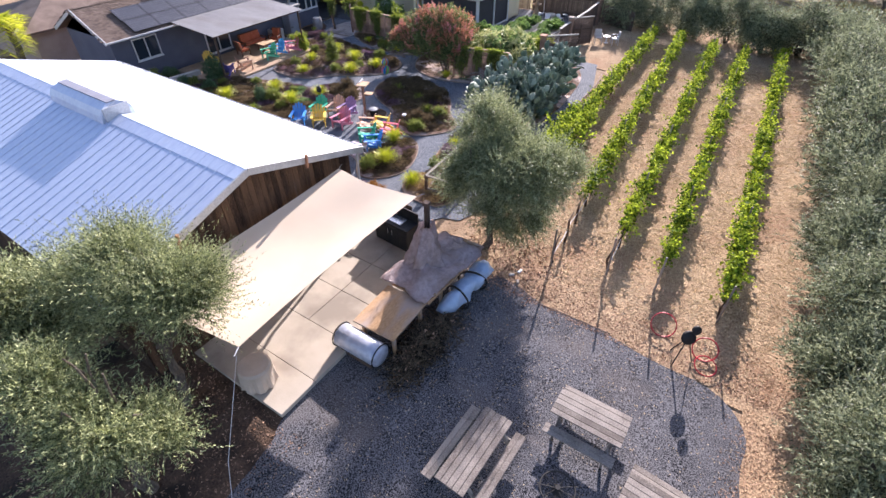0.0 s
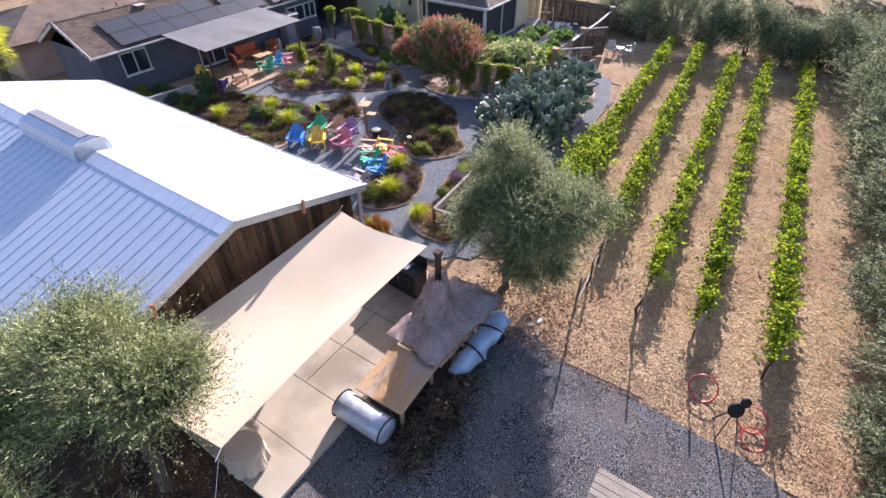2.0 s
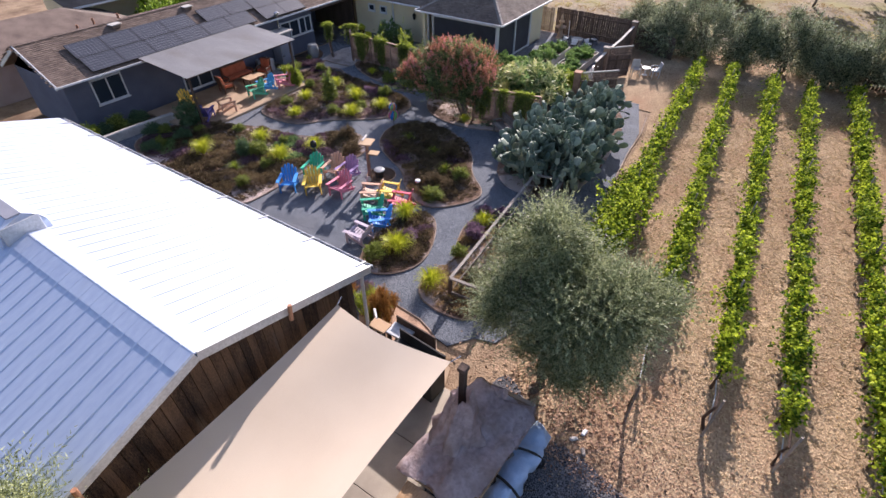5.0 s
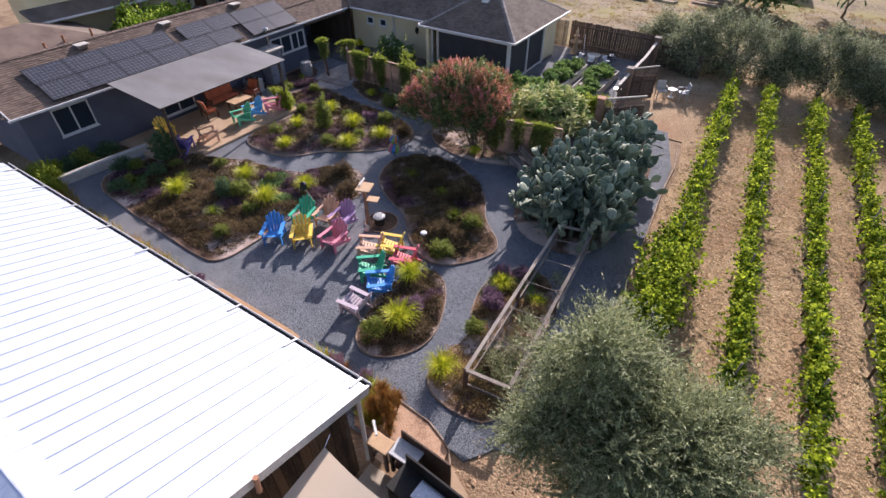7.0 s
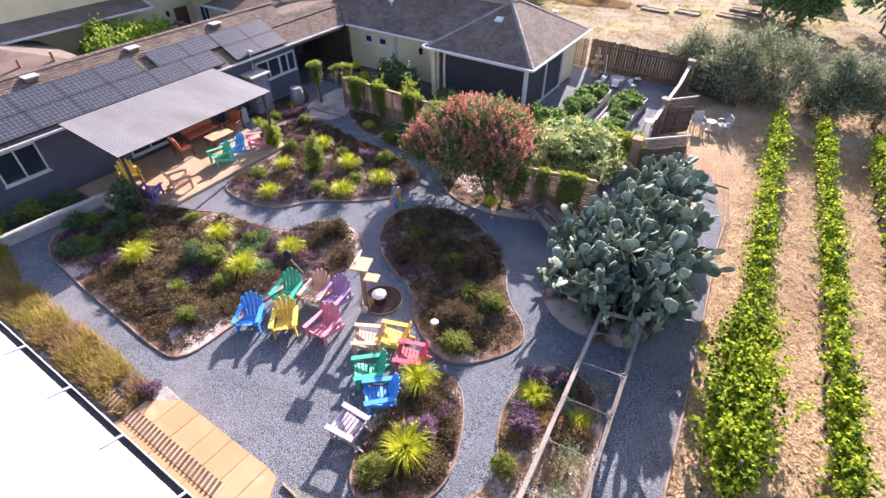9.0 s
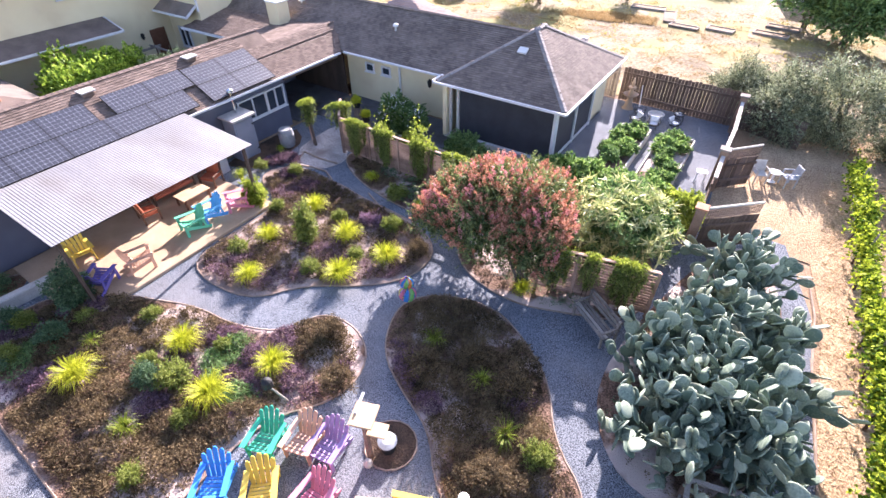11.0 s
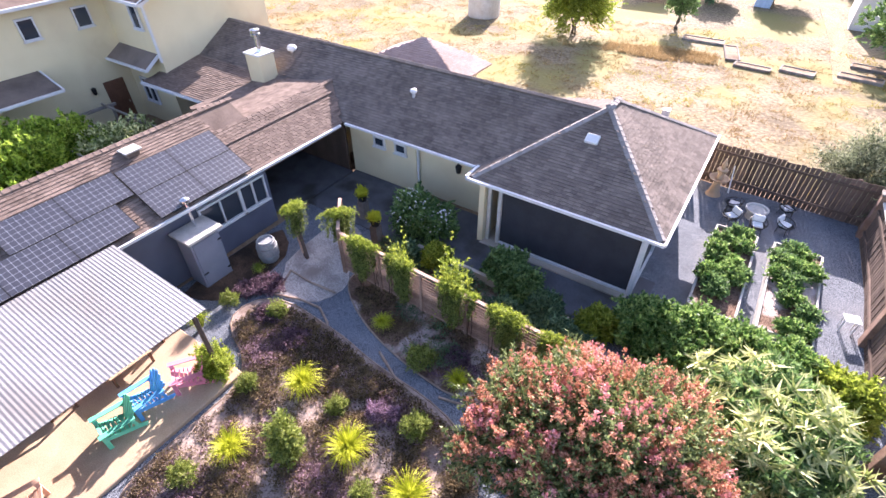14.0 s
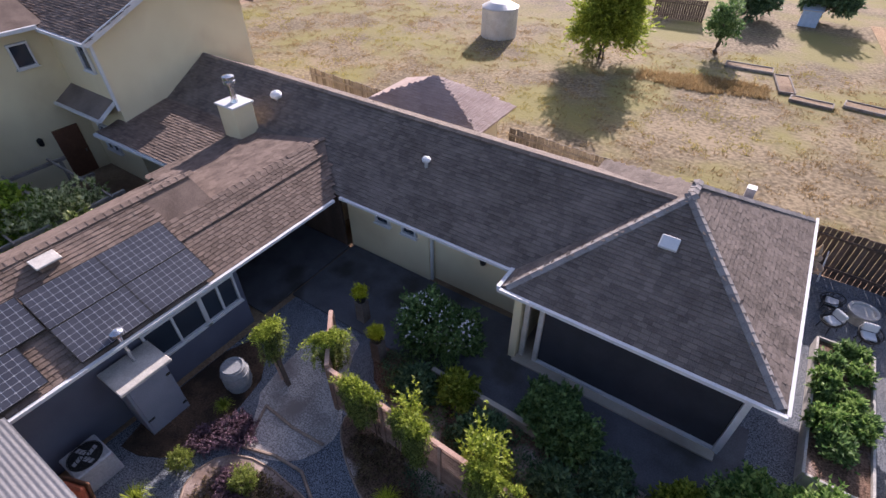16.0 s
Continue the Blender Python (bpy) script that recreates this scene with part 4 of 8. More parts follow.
beam(bm, (-17.94, 31.6, HE - 0.02), (-17.94, 39.2, HE - 0.02), 0.07, 0.09)
part("gutter", bm, M["white_trim"], yh, "white gutter round the hipped roof")
bm = bmesh.new()
beam(bm, (-40.7, 30.42, 2.56), (-35.6, 30.62, 2.56), 0.12, 0.11)
part("gutter", bm, M["white_trim"], yh)
# screened porch front and side
for x in (-23.55, -23.15, -18.5):
    part("post", boxed((x, 32.02, 1.22), (0.13, 0.13, 2.44), bevel=0.01), M["white_trim"] if x > -19 else M["stone"], yh)
scr = part("screen", boxed((-20.83, 32.05, 1.28), (4.5, 0.03, 2.2)), M["screen"], yh, "large black insect screen")
bm = bmesh.new()
box(bm, (-20.83, 32.0, 0.16), (4.5, 0.08, 0.08))
box(bm, (-20.83, 32.0, 2.4), (4.5, 0.08, 0.1))
part("screen_frame", bm, M["white_trim"], scr)
sc2 = part("screen", boxed((-18.5, 34.4, 1.28), (0.03, 4.4, 2.2)), M["screen"], yh)
bm = bmesh.new()
for y in (32.1, 34.4, 36.6):
    box(bm, (-18.45, y, 1.25), (0.1, 0.1, 2.4))
box(bm, (-18.45, 34.4, 0.16), (0.08, 4.6, 0.08))
part("screen_frame", bm, M["white_trim"], sc2)
window_unit(yh, (-29.15, 33.09, 1.82), 0.5, 0.4, "-y", 1)
window_unit(yh, (-28.1, 33.09, 1.82), 0.5, 0.4, "-y", 1)
part("downspout", boxed((-27.36, 33.2, 1.25), (0.09, 0.09, 2.5)), M["white_trim"], yh)
part("door", boxed((-37.0, 33.18, 1.05), (1.5, 0.06, 2.05)), M["brown_door"], yh)
ln = new("wall_lantern")
ln.parent = yh
ln.location = (-25.55, 33.22, 1.66)
part("lantern", lathe(bmesh.new(), [(0.02, 0.26), (0.05, 0.2), (0.13, 0.13), (0.12, 0.1), (0.085, -0.12), (0.03, -0.18)], seg=8), M["black"], ln)
bm = bmesh.new()
tube(bm, [(-28.1, 34.05, 3.45), (-28.1, 34.05, 3.78)], 0.06, 8)
part("vent_pipe", bm, M["galv"], yh)
bm = bmesh.new()
tube(bm, [(-34.98, 34.5, 3.7), (-34.98, 34.5, 4.0)], 0.08, 8)
part("vent_pipe", bm, M["galv"], yh)
for x, y, z, k in ((-28.1, 34.05, 3.8, 1.0), (-34.98, 34.5, 4.02, 1.55)):
    part("vent_cap", lathe(bmesh.new(), [(0.12 * k, -0.06 * k), (0.14 * k, 0.0), (0.1 * k, 0.06 * k), (0.03 * k, 0.09 * k)], (x, y, z), 12), M["white_plastic"], yh)
part("roof_vent", boxed((-21.12, 33.95, 3.86), (0.42, 0.34, 0.1), 0, ("X", 28), bevel=0.02), M["white_trim"], yh)
part("vent_pipe", boxed((-19.85, 38.2, 3.3), (0.24, 0.24, 0.5)), M["galv"], yh)
ch = part("chimney", boxed((-35.3, 33.0, 3.54), (0.86, 0.78, 1.26), bevel=0.01), M["yellow_wall"], yh, "square yellow stucco chimney with white cap")
part("cap", boxed((-35.3, 33.0, 4.2), (0.95, 0.88, 0.06), bevel=0.01), M["white_trim"], ch)
bm = bmesh.new()
lathe(bm, [(0.14, 0), (0.1, 0.12), (0.1, 0.62), (0.2, 0.64), (0.2, 0.72), (0.12, 0.74), (0.2, 0.78), (0.2, 0.88), (0.06, 0.92)], (-35.25, 33.0, 4.22), 12)
part("flue", bm, M["steel"], ch, "shiny steel flue with a cowl")

# ---- two-storey yellow house behind ----
ty = thing("tall_house", (0, 0, 0), "two-storey pale yellow stucco house with brown tiled roof", "house")
part("wall", boxed((-46.5, 26.1, 3.0), (6.2, 10.8, 6.0)), M["yellow_wall"], ty)
bm = bmesh.new()
f = bm.faces.new([bm.verts.new((-40.1, y, z)) for y, z in ((31.4, 0), (37.6, 0), (37.6, 5.82), (34.5, 7.12), (31.4, 5.82))])
for g in bmesh.ops.extrude_face_region(bm, geom=[f])["geom"]:
    if isinstance(g, bmesh.types.BMVert):
        g.co.x -= 9.5
bmesh.ops.recalc_face_normals(bm, faces=bm.faces[:])
part("wall", bm, M["yellow_wall"], ty)
tr = slab_roof("roof", [(-39.7, 31.05, 5.85), (-39.7, 34.5, 7.3), (-50, 34.5, 7.3), (-50, 31.05, 5.85)], 0.14, M["shingle"], ty)
slab_roof("roof", [(-39.7, 38, 5.85), (-39.7, 34.5, 7.3), (-50, 34.5, 7.3), (-50, 38, 5.85)], 0.14, M["shingle"], ty)
slab_roof("roof", [(-42.9, 20.5, 5.95), (-42.9, 31.3, 5.95), (-46.5, 31.3, 7.4), (-46.5, 20.5, 7.4)], 0.14, M["shingle"], ty)
shingles(tr, (-50, 31.05, 5.87), (-39.7, 31.05, 5.87), (-50, 34.5, 7.32), M["shingle"], lambda u, v: (v < 3.7) & (u > 4), 8)
bm = bmesh.new()
beam(bm, (-39.66, 31.0, 5.8), (-39.66, 34.5, 7.25), 0.06, 0.2)
beam(bm, (-42.9, 31.0, 5.8), (-39.66, 31.0, 5.8), 0.12, 0.12)
part("gutter", bm, M["white_trim"], ty)
bm = bmesh.new()
beam(bm, (-42.85, 20.5, 5.9), (-42.85, 31.0, 5.9), 0.12, 0.12)
part("gutter", bm, M["white_trim"], ty)
part("downspout", boxed((-40.0, 31.3, 4.55), (0.09, 0.09, 2.4)), M["white_trim"], ty)
window_unit(ty, (-43.38, 30.3, 5.0), 0.62, 0.8, "x", 1)
window_unit(ty, (-43.38, 28.1, 5.0), 0.62, 0.8, "x", 1)
window_unit(ty, (-43.38, 26.2, 5.0), 0.62, 0.8, "x", 1)
window_unit(ty, (-40.95, 31.38, 5.1), 0.6, 0.95, "-y", 1)
window_unit(ty, (-42.1, 31.38, 1.6), 0.95, 1.1, "-y", 2)
dd = part("door", boxed((-43.38, 30.4, 1.08), (0.06, 0.95, 2.1)), M["brown_door"], ty, "brown panelled door")
part("door_handle", boxed((-43.33, 30.75, 1.0), (0.05, 0.04, 0.14)), M["steel"], dd)
ln = part("lantern", lathe(bmesh.new(), [(0.03, 0.2), (0.11, 0.14), (0.09, -0.1), (0.03, -0.15)], (-43.3, 29.4, 1.9), 8), M["black"], ty)
aw = slab_roof("canopy", [(-43.4, 30.6, 3.15), (-40.3, 30.65, 3.15), (-40.3, 31.45, 3.65), (-43.4, 31.45, 3.65)], 0.1, M["dark_shingle"], ty)
bm = bmesh.new()
beam(bm, (-43.4, 30.56, 3.1), (-40.26, 30.61, 3.1), 0.1, 0.1)
beam(bm, (-40.26, 30.61, 3.1), (-40.26, 31.38, 3.57), 0.06, 0.12)
part("gutter", bm, M["white_trim"], aw)
lt = slab_roof("lean_to", [(-43.4, 19.0, 3.4), (-41.8, 19.0, 2.95), (-41.8, 27.7, 2.95), (-43.4, 27.7, 3.4)], 0.12, M["dark_shingle"], ty)
bm = bmesh.new()
beam(bm, (-41.74, 19.0, 2.9), (-41.74, 27.75, 2.9), 0.1, 0.1)
beam(bm, (-41.74, 27.75, 2.9), (-43.36, 27.75, 3.35), 0.06, 0.12)
part("gutter", bm, M["white_trim"], lt)

# ---- planting ----
def limb(bm, a, b, r0, r1, rng, n=4, wob=0.08):
    a, b = np.array(a, float), np.array(b, float)
    pts = [tuple(a + (b - a) * t + (rng.normal(size=3) * wob * (0 < t < 1))) for t in np.linspace(0, 1, n + 1)]
    tube(bm, pts, [r0 + (r1 - r0) * i / n for i in range(n + 1)], 7)


def olive(at, centre, radii, seed, label, twigs=2600, mat="olive_leaf", trunks=1, group="olive trees", name="olive_tree", leaf=(0.105, 0.03), twig=0.42, per=9, shell=0.35, lump=0.42, low=-0.8, clumps=60, up=0.7, lobes=()):
    """A tree or large bush: tapered trunk, limbs and a lumpy open crown of narrow leaves."""
    rng = np.random.default_rng(seed)
    t = thing(name, at, label, "tree", group)
    c, r = np.array(centre, float) - np.array(at), np.array(radii, float)
    bm = bmesh.new()
    for k in range(trunks):
        off = rng.normal(size=3) * (0.12, 0.12, 0) * (trunks > 1)
        limb(bm, off, c * (0.25, 0.25, 0.5) + off * 2, 0.15 / trunks ** 0.5, 0.1 / trunks ** 0.5, rng)
    for k in range(9):
        d = unit(rng.normal(size=3) + np.array([0, 0, 0.5]))
        limb(bm, c * (0.25, 0.25, 0.48), c + d * r * 0.75, 0.06, 0.015, rng, 5, 0.1)
    part("trunk", bm, M["bark"], t)
    V = []
    for lc, lr, share in lobes or ((centre, radii, 1.0),):
        k = max(6, int(clumps * share))
        V.append(plume_crown(rng, np.array(lc, float) - np.array(at), np.array(lr, float) * 0.92, k, int(twigs * share * 0.7 / k), twig, per, *leaf, low=low, up=up))
        V.append(crown_leaves(rng, np.array(lc, float) - np.array(at), np.array(lr, float) * 0.62, int(twigs * share * 0.28), twig, per, *leaf, shell=shell, lump=lump, low=low))
    quads("crown", np.concatenate(V), M[mat], t)
    return t


olive((-9.6, 2.3, gz(-9.6)), (-9.0, 2.8, 3.9), (1.9, 1.1, 1.2), 11, "tall olive tree with feathery upright shoots beside the barn", 7600, "fresh_olive_leaf", clumps=46, leaf=(0.072, 0.0165), twig=0.85, low=-0.3, per=21, up=0.9,
      lobes=(((-9.1, 2.8, 3.9), (1.25, 0.7, 0.65), 0.36), ((-8.2, 3.0, 3.7), (0.6, 0.55, 0.5), 0.2), ((-10.3, 2.9, 3.8), (0.85, 0.7, 0.65), 0.24), ((-11.4, 2.2, 3.1), (0.9, 0.7, 0.7), 0.2)))
olive((-8.3, 0.5, gz(-8.3)), (-7.7, 0.7, 4.1), (1.5, 0.7, 0.9), 12, "pale feathery olive in front of the larger tree", 3200, "fresh_olive_leaf", clumps=26, leaf=(0.075, 0.018), twig=0.7, low=-0.2, per=22, up=0.5,
      lobes=(((-8.6, 0.2, 3.8), (0.7, 0.3, 0.22), 0.3), ((-7.5, 0.4, 3.55), (0.7, 0.3, 0.22), 0.3), ((-6.85, 0.9, 3.0), (0.5, 0.3, 0.22), 0.22), ((-7.8, 0.1, 2.8), (0.9, 0.35, 0.35), 0.18)))
olive((-13.0, 0.6, gz(-13)), (-12.8, 0.9, 2.1), (1.9, 1.1, 1.35), 14, "silvery olive tree against the barn side", 4200, "fresh_olive_leaf", clumps=30, leaf=(0.095, 0.024), twig=0.65, low=-0.4, per=18)
olive((-6.3, 12.1, gz(-6.4)), (-6.1, 13.1, 2.7), (2.2, 1.9, 1.9), 13, "tall grey-green olive tree with wispy shoots over the gravel path", 12000, clumps=60, leaf=(0.082, 0.021), twig=0.75, low=-0.9, per=17, up=0.75,
      lobes=(((-5.95, 13.05, 2.5), (1.75, 1.4, 1.2), 0.42), ((-4.75, 13.5, 2.65), (0.8, 0.8, 0.7), 0.15), ((-6.95, 13.2, 3.75), (0.65, 0.65, 0.9), 0.14), ((-7.4, 12.5, 2.0), (0.6, 0.6, 0.7), 0.1), ((-5.9, 12.6, 1.3), (1.3, 0.9, 0.65), 0.13), ((-5.3, 12.7, 3.3), (0.7, 0.6, 0.6), 0.06)))
k = 0
for x, y, rx, ry, top in ((5.0, 6.0, 1.8, 1.8, 2.7), (5.2, 9.0, 1.9, 1.8, 3.2), (4.6, 11.8, 1.6, 1.5, 2.5), (5.2, 14.4, 2.1, 1.7, 3.4), (4.5, 17.2, 1.6, 1.6, 2.6), (5.2, 20.0, 2.1, 1.7, 3.5), (4.4, 23.0, 1.8, 1.8, 2.9), (4.6, 26.2, 2.2, 1.9, 3.7), (3.9, 29.6, 1.9, 1.9, 3.2), (4.3, 33.2, 2.4, 2.1, 3.9), (3.7, 37.2, 2.6, 2.1, 3.7), (7.6, 12.0, 2.2, 2.4, 3.4), (7.8, 18.0, 2.3, 2.6, 3.5), (7.8, 24.0, 2.3, 2.6, 3.5), (8.0, 31.0, 2.3, 2.8, 3.6), (7.5, 6.5, 2.2, 2.4, 3.2)):
    k += 1
    near = y < 22 and x < 6
    olive((x, y, gz(x)), (x, y, top * 0.5 - 0.3), (rx, ry, top * 0.56), 30 + k, "dense olive-green hedge tree bordering the vineyard", 5000 if near else 1900, "hedge_leaf", 2, "boundary hedge trees", "hedge_tree", (0.095, 0.03) if near else (0.13, 0.042), 0.42, 9, 0.5, 0.25, -0.9)
for x, y, r, top in ((-10.6, 41.0, 1.5, 3.4), (-8.4, 41.5, 1.7, 4.0), (-5.5, 40.8, 1.3, 3.0), (-3.4, 41.5, 1.5, 3.4), (-1.0, 40.6, 1.2, 2.7), (1.1, 41.5, 1.6, 3.4), (3.2, 40.7, 1.4, 2.9), (-12.6, 43.0, 1.3, 2.6)):
    k += 1
    olive((x, y, gz(x)), (x, y, top * 0.36), (r * 1.1, r, top * 0.58), 30 + k, "feathery grey-green bush at the end of the vine rows", 3600, "hedge_leaf", 2, "bushes behind the vines", "hedge_bush", (0.12, 0.034), 0.6, 9, 0.45, 0.25, -0.95, 26, 0.9)


def vine_row(a, b, label, seed, bushy=0.0, first_leaf=0.0, density=1.0):
    """A trellised row of vines from a to b."""
    rng = np.random.default_rng(seed)
    a, b = np.array(a, float), np.array(b, float)
    length = np.linalg.norm(b - a)
    d = (b - a) / length
    side = np.array([d[1], -d[0]])
    row = thing("vine_row", (0, 0, 0), label, "grape vine", "vine rows")
    s = 0.2
    while s < length:
        p = a + d * s
        z = gz(p[0])
        bm = bmesh.new()
        q = p + d * rng.normal() * 0.05
        tube(bm, [(p[0], p[1], z), (p[0] + rng.normal() * 0.05, p[1] + rng.normal() * 0.06, z + 0.45), (q[0], q[1], z + 0.92), (q[0] + d[0] * 0.5, q[1] + d[1] * 0.5, z + 1.0)], [0.048, 0.042, 0.036, 0.018], 6)
        part("trunk", bm, M["vine_bark"], row)
        s += rng.uniform(1.25, 1.55)
    for s in np.arange(0, length + 0.1, 4.6):
        p = a + d * s
        bm = bmesh.new()
        rod(bm, (p[0], p[1], gz(p[0]) - 0.02), (p[0], p[1], gz(p[0]) + 1.6), 0.035, 0.03, 7)
        part("post", bm, M["old_wood"], row)
    n = 24
    bm = bmesh.new()
    tube(bm, [tuple(a + d * length * i / n + side * 0.04 * math.sin(i * 2.3)) + (gz((a + d * length * i / n)[0]) + 0.5 + 0.03 * math.sin(i * 1.7),) for i in range(n + 1)], 0.014, 5)
    part("drip_hose", bm, M["galv"], row)
    N = int(length * 92 * density)
    s = rng.uniform(first_leaf, length, N)
    lump = 0.55 + 0.5 * np.sin(s * 5.3 + seed) * np.sin(s * 2.1 + 2 * seed) + 0.32 * np.sin(s * 0.8 + seed)
    keep = rng.uniform(0, 1, N) < np.clip(0.3 + 0.8 * lump, 0.12, 1)
    s, lump = s[keep], lump[keep]
    if bushy:
        more = rng.uniform(-0.4, 5.6, 760)
        s, lump = np.concatenate([s, more]), np.concatenate([lump, np.full(len(more), 1.0)])
    N = len(s)
    big = bushy * np.clip(np.sin(np.clip((s + 0.6) / 6.4, 0, 1) * math.pi) * 1.15, 0, 1)
    wide = 0.03 + 0.045 * np.clip(lump, 0, 1.4) + big
    h = 0.64 + rng.uniform(0, 1, N) * (0.38 + 0.2 * np.clip(lump, 0, 1.4)) + rng.uniform(-0.45, 1.0, N) * big * 1.5
    base = a + s[:, None] * d + (rng.normal(size=N) * wide)[:, None] * side
    P = np.concatenate([base, (gzs(base[:, 0]) + np.maximum(h, 0.15))[:, None]], 1)
    lean = rng.normal(size=N) * 0.34
    way = unit(np.concatenate([lean[:, None] * side + rng.normal(size=(N, 1)) * 0.45 * d, rng.uniform(-0.15, 1.1, (N, 1))], 1))
    per = 13
    t = (np.arange(per)[None, :, None] + rng.uniform(0, 1, (N, per, 1))) / per
    reach = np.where(rng.uniform(size=N) < 0.12, rng.uniform(0.5, 0.85, N), rng.uniform(0.2, 0.5, N))[:, None, None]
    PP = P[:, None] + (way[:, None] * t + np.array([0, 0, -0.35]) * t * t) * reach + rng.normal(size=(N, per, 3)) * 0.035
    D = way[:, None] * 0.5 + rng.normal(size=(N, per, 3)) * (1, 1, 0.7)
    quads("foliage", broad_leaves(PP.reshape(-1, 3), D.reshape(-1, 3), 0.108, 0.09, rng), M["vine_leaf"], row)


vine_row((-6.55, 17.6), (-7.6, 37.6), "bushy bright green vine row beside the gravel path", 1, bushy=0.27, density=1.5)
vine_row((-3.95, 12.6), (-5.8, 37.9), "bright green trellised vine row with bare trunks at its end", 2, first_leaf=3.6)
vine_row((-2.2, 13.3), (-3.65, 37.5), "bright green trellised vine row on tan soil", 3, first_leaf=1.6)
vine_row((-0.6, 13.3), (-1.85, 37.8), "thin bright green trellised vine row on tan soil", 4, first_leaf=0.8, density=0.85)
vine_row((1.4, 13.2), (0.3, 38.4), "full bright green trellised vine row beside the hedge", 5, first_leaf=0.2, density=1.15)

# ---- garden beds ----
BEDS = {
    "west": [(-25.2, 13.3), (-22.6, 13.2), (-20.6, 13.1), (-19.5, 13.2), (-19.35, 14.8), (-19.4, 16.9), (-18.2, 18.3), (-18.3, 19.7), (-19.4, 20.45), (-20.7, 20.3), (-20.9, 19.2), (-22.4, 18.5), (-24.0, 18.4), (-25.5, 17.8), (-27.0, 17.2), (-28.3, 16.2), (-28.3, 13.6)],
    "middle": [(-18.8, 21.3), (-18.2, 20.1), (-17.0, 19.4), (-15.8, 18.9), (-14.9, 17.8), (-13.3, 17.0), (-12.0, 18.5), (-12.0, 19.4), (-13.2, 20.3), (-13.9, 21.7), (-15.0, 22.6), (-16.3, 23.3), (-17.9, 23.0), (-18.8, 22.2)],
    "point": [(-13.8, 14.2), (-13.6, 13.4), (-12.9, 13.0), (-12.1, 13.4), (-11.6, 14.3), (-11.8, 15.4), (-12.5, 16.7), (-13.3, 17.0), (-14.0, 16.0), (-13.9, 15.0)],
    "trellis": [(-11.0, 19.0), (-11.5, 17.6), (-11.4, 16.4), (-10.7, 15.2), (-11.2, 14.0), (-10.9, 13.1), (-9.8, 12.9), (-8.7, 13.2), (-8.8, 16), (-9.4, 18.6)],
    "centre": [(-26.0, 19.6), (-24.6, 19.2), (-22.8, 19.5), (-22.0, 20.8), (-20.2, 21.9), (-19.2, 23.1), (-19.4, 24.7), (-21.1, 25.5), (-23.5, 25.6), (-25.0, 25.9), (-27.9, 26.0), (-28.4, 24.4), (-26.0, 23.6), (-26.05, 21.4)],
    "myrtle": [(-19.2, 25.6), (-18.2, 24.2), (-16.1, 23.7), (-14.4, 24.3), (-12.9, 24.9), (-12.5, 26.4), (-13.2, 28.6), (-15, 30.0), (-18, 28.6), (-19.5, 26.9)],
    "fence": [(-26.3, 27.5), (-24.6, 26.5), (-22.5, 26.0), (-20.8, 25.9), (-19.3, 26.8), (-18.9, 28.0), (-20, 28.4), (-26.3, 28.4)],
    "cactus": [(-12.9, 22.4), (-12.3, 20.9), (-11.3, 20.1), (-9.2, 20.3), (-8.7, 23), (-8.8, 26), (-9.3, 29.4), (-10.8, 30.9), (-11.9, 28), (-12.7, 24.6)],
    "terrace": [(-26.8, 28.5), (-19.5, 28.4), (-18.2, 30.0), (-18.4, 30.4), (-21.0, 30.1), (-24.9, 30.1), (-25.5, 31.8), (-27.2, 31.8)],
    "wall": [(-30.6, 11.3), (-29.0, 11.4), (-29.2, 16.2), (-30.6, 16.2)],
}
PLUM = [(-24.9, 19.9), (-24.8, 20.6), (-24.2, 19.5), (-20.9, 22.4), (-22.1, 24.5), (-21.7, 22.3), (-22.6, 20.7), (-23.1, 20.3), (-19.8, 22.7), (-26.3, 24.2), (-26.7, 23.6), (-21.0, 21.0), (-22.5, 22.5)]
BARE = [(-25.7, 21.3), (-25.6, 22.2), (-25.0, 22.6), (-23.8, 23.5), (-23.4, 22.9), (-21.5, 23.4), (-23.8, 19.6), (-21.8, 21.1), (-20.6, 24.3), (-20.2, 23.9), (-22.9, 21.6)]
